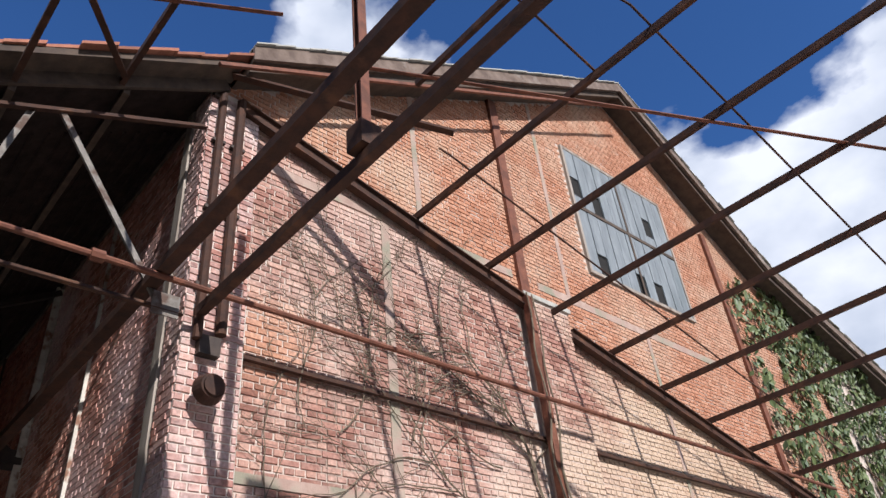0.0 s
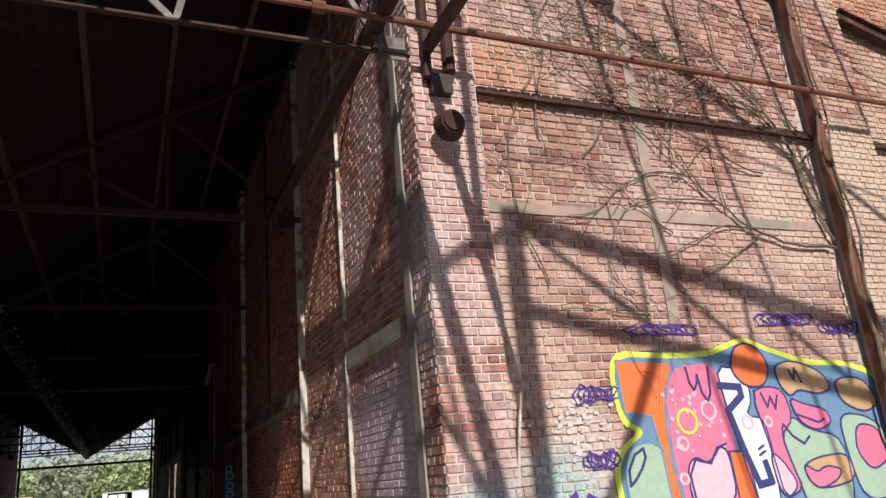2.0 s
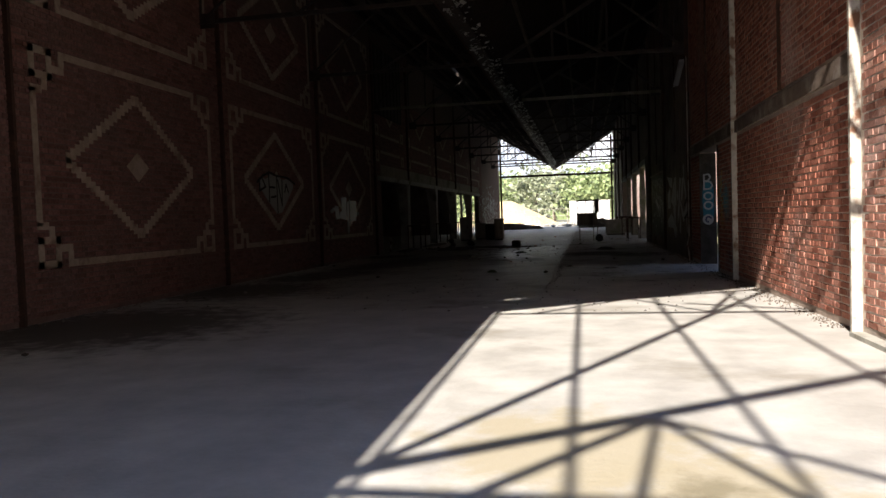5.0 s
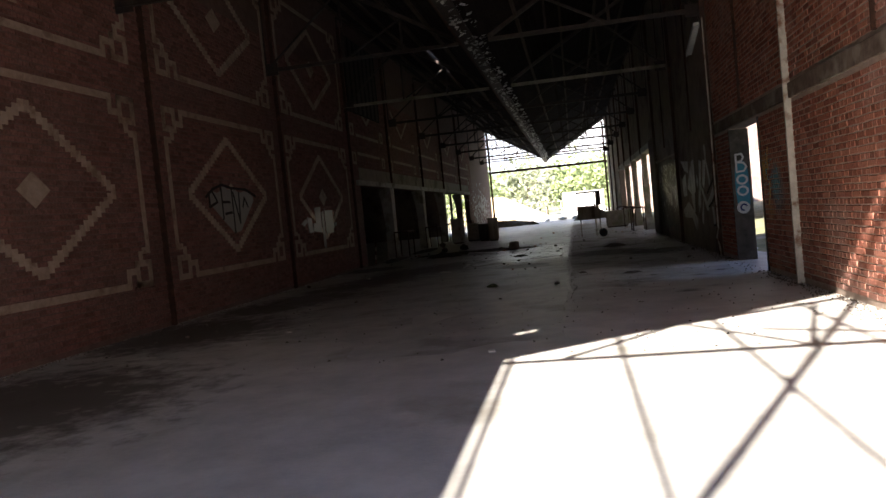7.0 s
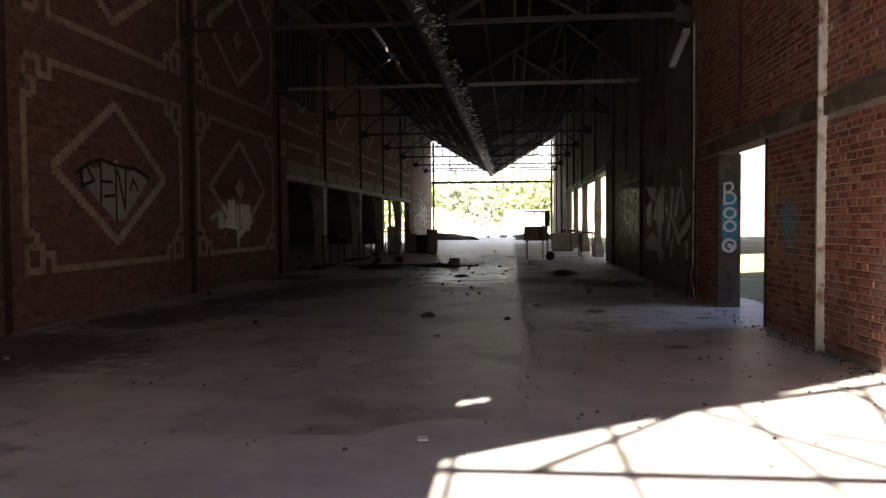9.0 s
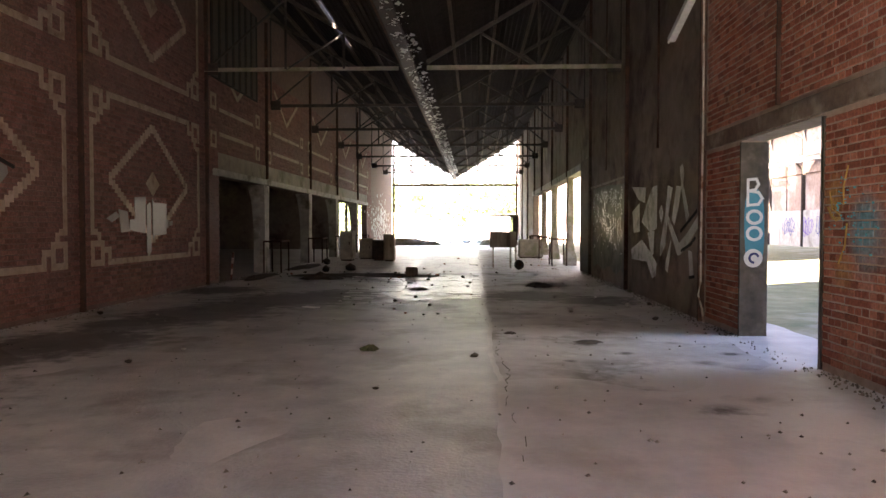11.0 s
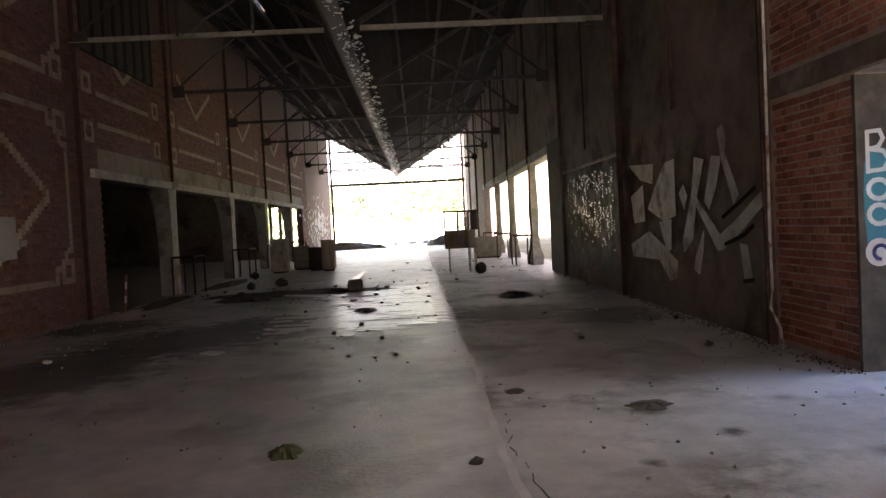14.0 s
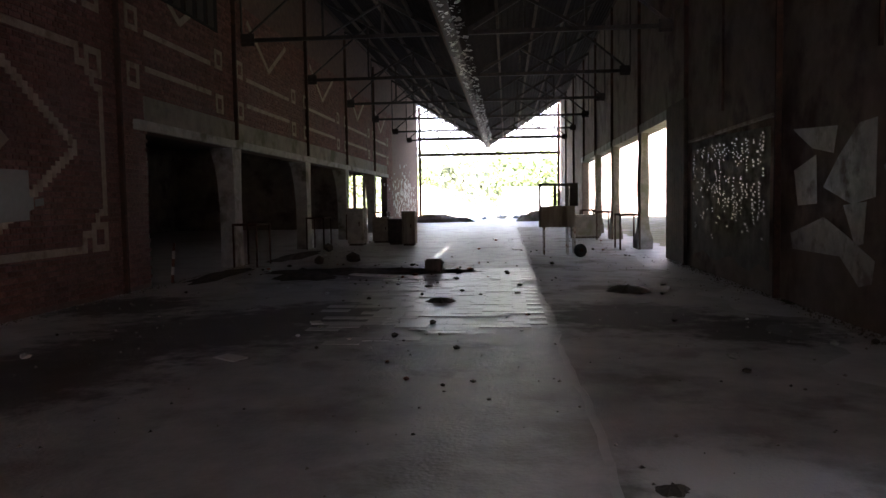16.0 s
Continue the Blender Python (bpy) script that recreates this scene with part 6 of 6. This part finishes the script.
# crumbs and dirt swept against the foot of the walls
verts, faces = [], []
for k in range(2400):
    wall_x, side = (3.09, -1) if k % 3 else (-7.18, 1)
    y = gr.uniform(12.5, 36.5)
    if wall_x > 0 and 20.1 < y < 22.3 and gr.rand() < 0.8:
        continue
    q = gr.uniform(0.006, 0.02)
    x = wall_x + side * abs(gr.normal(0, 0.13)) * (1.0 + noise.noise(Vector((y * 0.9, 2.0, wall_x))))
    i = len(verts)
    verts += [(x + q * gr.uniform(0.6, 1.3) * math.cos(b), y + q * gr.uniform(0.6, 1.6) * math.sin(b), 0.0) for b in (0.3, 2.4, 4.4)] + [(x, y, 0.01 + q * 0.7)]
    faces += [(i, i + 1, i + 3), (i + 1, i + 2, i + 3), (i + 2, i, i + 3)]
me = bpy.data.meshes.new("wall_foot_dirt")
me.from_pydata(verts, [], faces)
me.materials.append(surface("wall_foot_crumbs", (0.10, 0.08, 0.065), (0.24, 0.20, 0.165), 9.0, 0.9, rnd=0.5))
tagged(new("wall_foot_dirt", me), "dark crumbs and dirt along the wall foot", "dirt", kind="stuff")
# long crack
bm = bmesh.new()
pts = [(-0.16 + 0.035 * math.sin(k * 0.31) + rng.uniform(-0.03, 0.03), 16.9 + 0.11 * k + rng.uniform(-0.03, 0.03)) for k in range(46)]
for (xa, ya), (xb, yb) in zip(pts, pts[1:]):
    if rng.random() < 0.68:
        bar(bm, (xa, ya, 0.0065), (xb, yb, 0.0065), rng.uniform(0.003, 0.009), 0.004)
part("floor_crack", bm, DIRT, floor)


# ---- cabinet on legs, crates, bins ----
cab = empty("glazed_cabinet", "old steel cabinet with empty glazed top on thin legs", "cabinet", (0.58, 38.6, 0))
cab_body = under(one_box("body", (0.08, 38.3, 0.74), (1.0, 38.95, 1.30), TIMBER), cab)
for x in (0.2, 0.82, 1.0):
    for y in (38.34, 38.9):
        under(one_bar("leg", (x, y, 0), (x, y, 0.74), 0.035, 0.035, STEEL_PALE), cab)
for x in (0.10, 0.50, 0.82, 1.06):
    for y in (38.32, 38.93):
        under(one_bar("glazing_post", (x, y, 1.30), (x, y, 1.86), 0.04, 0.04, STEEL_DARK), cab)
for a, b in (((0.08, 38.32), (1.08, 38.32)), ((0.08, 38.93), (1.08, 38.93)), ((0.1, 38.32), (0.1, 38.93)), ((1.06, 38.32), (1.06, 38.93))):
    under(one_bar("top_rail", (*a, 1.87), (*b, 1.87), 0.05, 0.06, STEEL_DARK), cab)
under(one_box("door", (0.86, 38.28, 1.3), (1.08, 38.3, 1.84), STEEL_DARK), cab)
for k in range(2):
    one_box("drawer_front", (0.11 + 0.45 * k, 38.285, 0.78), (0.52 + 0.45 * k, 38.3, 1.26), TIMBER, cab_body)


def crate(x, y, w, d, h, mat, label, lean=0.0):
    t = empty("machine_box", label, "box", (x, y, 0.014), "boxes by the openings")
    bm = bmesh.new()
    box(bm, x - w / 2, y - d / 2, 0.08, x + w / 2, y + d / 2, h)
    bmesh.ops.bevel(bm, geom=bm.edges[:], offset=0.02, segments=1, affect="EDGES")
    body = under(part("body", bm, mat), t)
    under(one_box("plinth", (x - w / 2 + 0.05, y - d / 2 + 0.05, 0.014), (x + w / 2 - 0.05, y + d / 2 - 0.05, 0.085), TIMBER_DARK), t)
    under(one_box("lid", (x - w / 2 - 0.02, y - d / 2 - 0.02, h), (x + w / 2 + 0.02, y + d / 2 + 0.02, h + 0.04), mat), t)
    one_box("panel", (x - w / 2 + 0.08, y - d / 2 - 0.012, h * 0.3), (x + w / 2 - 0.08, y - d / 2 - 0.002, h * 0.85), mat, body)
    one_box("panel_handle", (x + w / 2 - 0.15, y - d / 2 - 0.035, h * 0.55), (x + w / 2 - 0.12, y - d / 2 - 0.012, h * 0.66), RUST, body)


crate(-5.9, 43.6, 0.55, 0.8, 1.25, CONCRETE_GREY, "tall grey steel box beside a concrete pier")
crate(-5.3, 45.2, 0.62, 0.8, 0.9, CONCRETE_MOSSY, "mossy grey steel box standing on the floor")
crate(-4.58, 43.9, 0.52, 0.7, 0.85, STEEL_DARK, "dark low steel box standing on the floor")
crate(-4.05, 43.2, 0.45, 0.6, 1.12, TIMBER, "tall weathered timber box on the floor")
crate(2.15, 46.8, 1.1, 0.8, 0.85, CONCRETE_MOSSY, "mossy tank on short feet by the piers")
bm = bmesh.new()
bmesh.ops.create_cone(bm, cap_ends=True, segments=20, radius1=0.17, radius2=0.17, depth=0.13)
bmesh.ops.bevel(bm, geom=[e for e in bm.edges if abs(e.verts[0].co.z - e.verts[1].co.z) < 0.01], offset=0.035, segments=2, affect="EDGES")
bmesh.ops.transform(bm, verts=bm.verts, matrix=pose(1.05, 37.4, 0.18, 80, 0, 25))
wheel = tagged(part("trolley_wheel", bm, RUBBER), "small black rubber trolley wheel standing on the floor", "wheel")
bm = bmesh.new()
bmesh.ops.create_cone(bm, cap_ends=True, segments=12, radius1=0.06, radius2=0.05, depth=0.16)
bmesh.ops.transform(bm, verts=bm.verts, matrix=pose(1.05, 37.4, 0.18, 80, 0, 25))
part("hub", bm, RUST, wheel)


def guard(x, y, s, side, label):
    """A low steel guard rail round the foot of a pier."""
    t = empty("pier_guard", label, "guard rail", (x, y, 0), "pier guards")
    pts = [(x, y - s), (x + side * 0.55, y - s), (x + side * 0.55, y + s), (x, y + s)]
    for px, py in pts:
        under(one_bar("post", (px, py, 0), (px, py, 1.02), 0.05, 0.05, RUST, None, "round"), t)
    for a, b in zip(pts, pts[1:]):
        under(one_bar("rail", (*a, 1.0), (*b, 1.0), 0.06, 0.06, RUST, None, "round"), t)


for y in LPIERS:
    guard(XL + 0.06, y, 0.48, 1, "rusty steel guard rail round a pier")
for y in (40.6, 46.1, 51.1):
    guard(XR - 0.1, y, 0.5, -1, "mossy steel guard rail round a pier")

# ---- paved strip of old setts in the lane ----
sett = bmesh.new()
box(sett, -0.196, -0.099, 0, 0.196, 0.099, 0.012)
sett_me = mesh_of("paving_block", sett, CONCRETE_PATCH)
rng = random.Random(3)
row = 0
y = 26.2
while y < 34.4:
    for k in range(7):
        x = -0.52 - 0.4 * k - (0.2 if row % 2 else 0.0)
        if rng.random() < min(0.9, (y - 25.6) / 2.6) and x > -3.1 + rng.uniform(-0.3, 0.9):
            ob = new("paving_block", sett_me)
            ob.parent = floor
            ob.matrix_world = pose(x, y, -0.003 + rng.uniform(0, 0.004), rng.uniform(-0.6, 0.6), rng.uniform(-0.6, 0.6), rng.uniform(-0.8, 0.8))
    y += 0.205
    row += 1

# ---- vines on the gable ----
rng = random.Random(15)
BARK = surface("vine_bark", (0.10, 0.075, 0.05), (0.20, 0.16, 0.11), 12.0, 0.9)
vine = empty("climbing_vine", "bare twisted grey-brown vine stems on brick", "vine", (8.3, YG, 0))


def twig(bm, u, z, ang, L, r, depth):
    pts = []
    n = max(4, int(L / 0.16))
    for k in range(n):
        pts.append((u, YG - 0.02 - r - 0.02 * rng.random(), z))
        ang += rng.uniform(-0.32, 0.32)
        u += math.cos(ang) * L / n
        z += math.sin(ang) * L / n
        if depth < 3 and k > 1 and rng.random() < (0.42 if depth < 2 else 0.3):
            twig(bm, u, z, ang + rng.choice((-1, 1)) * rng.uniform(0.4, 1.1), L * rng.uniform(0.35, 0.6), r * 0.55, depth + 1)
        if u < 3.8 or u > 8.3:
            ang = math.pi - ang
    tube(bm, pts, r, r * 0.3, 4)


for u, z, ang, L, r in ((8.28, 3.6, 2.5, 3.2, 0.026), (8.28, 3.5, 2.85, 3.8, 0.022), (8.25, 3.9, 2.3, 3.0, 0.018), (7.4, 4.4, 2.8, 3.0, 0.014), (7.2, 5.2, 2.4, 2.8, 0.012), (6.6, 4.0, 3.0, 2.6, 0.011), (6.4, 5.6, 2.8, 2.8, 0.010), (5.9, 3.6, 2.9, 2.0, 0.010), (5.4, 5.0, 2.4, 2.4, 0.010), (4.3, 3.0, 1.7, 2.6, 0.010), (4.4, 4.6, 1.8, 2.6, 0.010), (4.6, 6.0, 1.2, 1.6, 0.009), (4.9, 4.4, 0.6, 2.2, 0.010), (5.4, 2.7, 2.9, 1.4, 0.008)):
    bm = bmesh.new()
    twig(bm, u, z, ang, L, r, 0)
    under(part("stem", bm, BARK), vine)
bm = bmesh.new()
for u0 in (8.27, 8.42):
    pts = [(u0 + 0.05 * math.sin(k * 1.3 + u0 * 5), YG - 0.24 - 0.02 * math.cos(k), 0.0 + 0.3 * k) for k in range(25)]
    tube(bm, pts, 0.024, 0.012, 5)
under(part("main_stem", bm, BARK), vine)

# ---- ivy and greenery ----
def leaves(name, spots, size, mat, parent, seed, lie=None):
    """Many small leaves as bent quads, joined."""
    r = np.random.RandomState(seed)
    verts, faces = [], []
    for x, y, z in spots:
        s = size * r.uniform(0.6, 1.4)
        e = Euler(r.uniform(-1.2, 1.2, 3)) if lie is None else Euler((radians(90) + r.uniform(-0.7, 0.7), r.uniform(-0.7, 0.7), r.uniform(-0.7, 0.7)))
        mt = e.to_matrix()
        i = len(verts)
        for q in ((0, -s, 0), (s * 0.6, 0, s * 0.15), (0, s, 0), (-s * 0.6, 0, s * 0.15)):
            v = mt @ Vector(q)
            verts.append((x + v.x, y + v.y, z + v.z))
        faces += [(i, i + 1, i + 2), (i, i + 2, i + 3)]
    me = bpy.data.meshes.new(name)
    me.from_pydata(verts, [], faces)
    me.materials.append(mat)
    ob = new(name, me)
    ob.parent = parent
    return ob


def leaf_material(name, a, b):
    mt, n, l, p = material(name)
    geo = n.new("ShaderNodeNewGeometry")
    r1 = n.new("ShaderNodeValToRGB")
    r1.color_ramp.elements[0].color, r1.color_ramp.elements[1].color = rgb(a), rgb(b)
    l.new(geo.outputs["Random Per Island"], r1.inputs["Fac"])
    l.new(r1.outputs["Color"], p.inputs["Base Color"])
    p.inputs["Roughness"].default_value = 0.55
    p.inputs["Transmission Weight"].default_value = 0.0
    return mt


IVY = leaf_material("ivy_leaf", (0.035, 0.06, 0.018), (0.13, 0.16, 0.05))
LEAF = leaf_material("spring_leaf", (0.13, 0.17, 0.07), (0.33, 0.39, 0.17))
LEAF_GREY = leaf_material("budding_twig", (0.16, 0.18, 0.11), (0.33, 0.35, 0.23))
ivy = empty("ivy", "dense green ivy over the end of the gable", "ivy", (19, YG, 0))
rng = random.Random(19)
spots = []
for _ in range(9000):
    u = rng.uniform(15.8, 24.2)
    top = gable_top(u) + 0.25 * math.sin(u * 3.1) - max(0, 18.0 - u) * 1.1
    z = rng.uniform(1.0, max(1.5, top))
    if u < 17.5 and rng.random() > (u - 15.6) / 2.0:
        continue
    clump = noise.noise(Vector((u * 0.9, z * 0.9, 3.0)))
    if clump < -0.25:
        continue
    spots.append((u, YG - 0.05 - 0.28 * rng.random() * max(0.15, clump + 0.4), z))
under(tagged(leaves("foliage", spots, 0.10, IVY, None, 3, lie=1), kind="stuff"), ivy)
bm = bmesh.new()
for k in range(14):
    u = 16.6 + 0.55 * k
    tube(bm, [(u + 0.2 * math.sin(j * 0.9 + k), YG - 0.06, 0.6 * j) for j in range(13)], 0.03, 0.012, 4)
under(part("stem", bm, BARK), ivy)


def tree(x, y, h, w, mat, seed, label, n=900, leaf=0.28):
    r = random.Random(seed)
    t = empty("tree", label, "tree", (x, y, 0), "trees beyond the yard")
    bm = bmesh.new()
    tube(bm, [(x, y, 0), (x + r.uniform(-0.2, 0.2), y, h * 0.35), (x + r.uniform(-0.4, 0.4), y, h * 0.7), (x + r.uniform(-0.4, 0.4), y, h * 0.95)], h * 0.02, h * 0.004, 6)
    for k in range(9):
        z = h * r.uniform(0.25, 0.85)
        a = r.uniform(0, 6.28)
        L = w * r.uniform(0.4, 0.9) * (1.15 - z / h)
        tube(bm, [(x, y, z), (x + L * 0.5 * math.cos(a), y + L * 0.5 * math.sin(a), z + L * 0.35), (x + L * math.cos(a), y + L * math.sin(a), z + L * 0.55)], h * 0.007, h * 0.002, 4)
    under(part("trunk", bm, BARK), t)
    pts = []
    lobes = [(r.gauss(0, w * 0.32), r.gauss(0, w * 0.32), h * r.uniform(0.3, 0.95), w * r.uniform(0.16, 0.34)) for _ in range(16)]
    for _ in range(n):
        lx, ly, lz, lr = r.choice(lobes)
        pts.append((x + lx + r.gauss(0, lr * 0.6), y + ly + r.gauss(0, lr * 0.6), max(0.6, lz + r.gauss(0, lr * 0.7))))
    under(tagged(leaves("crown", pts, leaf, mat, None, seed), kind="stuff"), t)


rng = random.Random(9)
k = 0
for yy, n in ((118, 15), (132, 15), (150, 14)):
    for i in range(n):
        x = -52 + 104 * (i + rng.uniform(0.1, 0.9)) / n
        h = rng.uniform(6.2, 8.0) + (yy - 118) * 0.06
        tree(x, yy + rng.uniform(-4, 4), h, h * 0.8, LEAF if k % 3 else LEAF_GREY, 100 + k, "green spring tree at the woodland edge" if k % 3 else "grey-green budding tree at the woodland edge", 620, 0.42)
        k += 1
tree(-16.5, 96, 9.5, 6.5, LEAF, 301, "bright green leafy tree beside the sand heap", 1500, 0.3)
tree(-13.5, 78, 7.5, 5.0, LEAF, 302, "bright green leafy tree outside the store", 1300, 0.25)
tree(26.5, 3.5, 9.5, 5.5, LEAF, 303, "green leafy tree behind the ivy wall", 1500, 0.2)
tree(29.0, -1.0, 8.5, 5.0, LEAF_GREY, 304, "grey-green tree behind the ivy wall", 1200, 0.2)
bm = bmesh.new()
box(bm, -160, 168, -0.5, 160, 169, 9.5)
tagged(part("backdrop", bm, surface("far_wood", (0.12, 0.16, 0.07), (0.24, 0.28, 0.13), 0.35, 0.95, c=(0.09, 0.11, 0.05), c_at=0.55, c_scale=0.12)), "far green woodland", "backdrop", kind="structure")

# ---- beyond the far end ----
SAND = surface("sand", (0.50, 0.37, 0.20), (0.62, 0.48, 0.28), 4.0, 0.95, bump=0.5)
bm = bmesh.new()
bmesh.ops.create_cone(bm, cap_ends=True, segments=28, radius1=6.2, radius2=1.2, depth=3.2)
for v in bm.verts:
    v.co.x *= 1.15 + 0.1 * math.sin(v.co.y)
bmesh.ops.transform(bm, verts=bm.verts, matrix=pose(-10.2, 101, 1.6))
tagged(part("sand_heap", bm, SAND), "large pale yellow sand heap on open ground", "sand heap")
site = empty("site_container", "white site container on open ground", "container", (0.6, 93, 0))
under(one_box("body", (-1.2, 92, 0.15), (3.4, 94.4, 2.7), P_WHITE), site)
for k in range(9):
    under(one_box("rib", (-1.1 + 0.5 * k, 91.95, 0.25), (-0.95 + 0.5 * k, 92, 2.6), P_WHITE), site)
under(one_box("roof", (-1.25, 91.95, 2.7), (3.45, 94.45, 2.8), CONCRETE_GREY), site)
rng = random.Random(31)
for k in range(40):
    x, yy = rng.uniform(-9, 6), rng.uniform(76, 92)
    s = rng.uniform(0.3, 1.0)
    ob = new("rubble_block", peb_meshes[rng.choice((0, 0, 2))])
    ob.matrix_world = pose(x, yy, s * 0.2, 0, 0, rng.uniform(0, 360)) @ Matrix.Diagonal((s * 1.6, s, s * 0.9, 1))
    tagged(ob, "pale rubble block on the open ground", "rubble", "rubble outside")
fence = empty("site_fence", "grey mesh fence panels across the site", "fence", (-6, 88, 0))
for k in range(8):
    under(one_bar("post", (-11 + 1.6 * k, 88, 0), (-11 + 1.6 * k, 88, 1.9), 0.05, 0.05, STEEL_PALE, None, "round"), fence)
for z in (0.3, 1.1, 1.85):
    under(one_bar("rail", (-11, 88, z), (0.2, 88, z), 0.03, 0.03, STEEL_PALE, None, "round"), fence)
for x, w, h in ((-5.6, 2.4, 0.55), (1.6, 1.8, 0.75)):
    blob("rubble_bank", "low dark bank of rubble at the far end", x, 70.5, w, 0.7, h, CONCRETE_MOSSY, int(w * 10), "rubble")

# ---- scribbles inside the tall hall ----
dado_paint = lambda u, d, z: (23.86 - d, u, z)
for i, (ya, mt) in enumerate(((49.5, P_PURPLE), (51.2, P_NAVY), (54.0, P_NAVY), (57.0, P_GREY), (61.0, P_TEAL), (64.0, P_NAVY), (46.5, P_CYAN), (43.2, P_NAVY), (66.5, P_PURPLE), (59.2, P_NAVY), (38.5, P_TEAL), (40.6, P_GREY), (69.5, P_NAVY))):
    scribble("graffiti_tag", "sprayed tag on the whitewashed dado", ya, ya + 1.6, 0.7, 2.3, mt, dado_paint, 80 + i, 6, 0.11 if i < 2 else 0.05)
mist("moss_carpet", "green moss spread over the tall hall floor", 8, 16, 24, 34, MOSS, lambda u, d, z: (u, z, d), 90, 500, (0.1, 0.5))

# ---- single bricks where the walk passes close ----
brick_parts(near_w, on_right, 0.007, BRICK_WEST, wall_r, -90)
brick_parts(near_r, on_right, 0.008, BRICK_RED, wall_r, -90)
brick_parts(near_c, on_corner, 0.014, BRICK_CORNER, gable, 0)
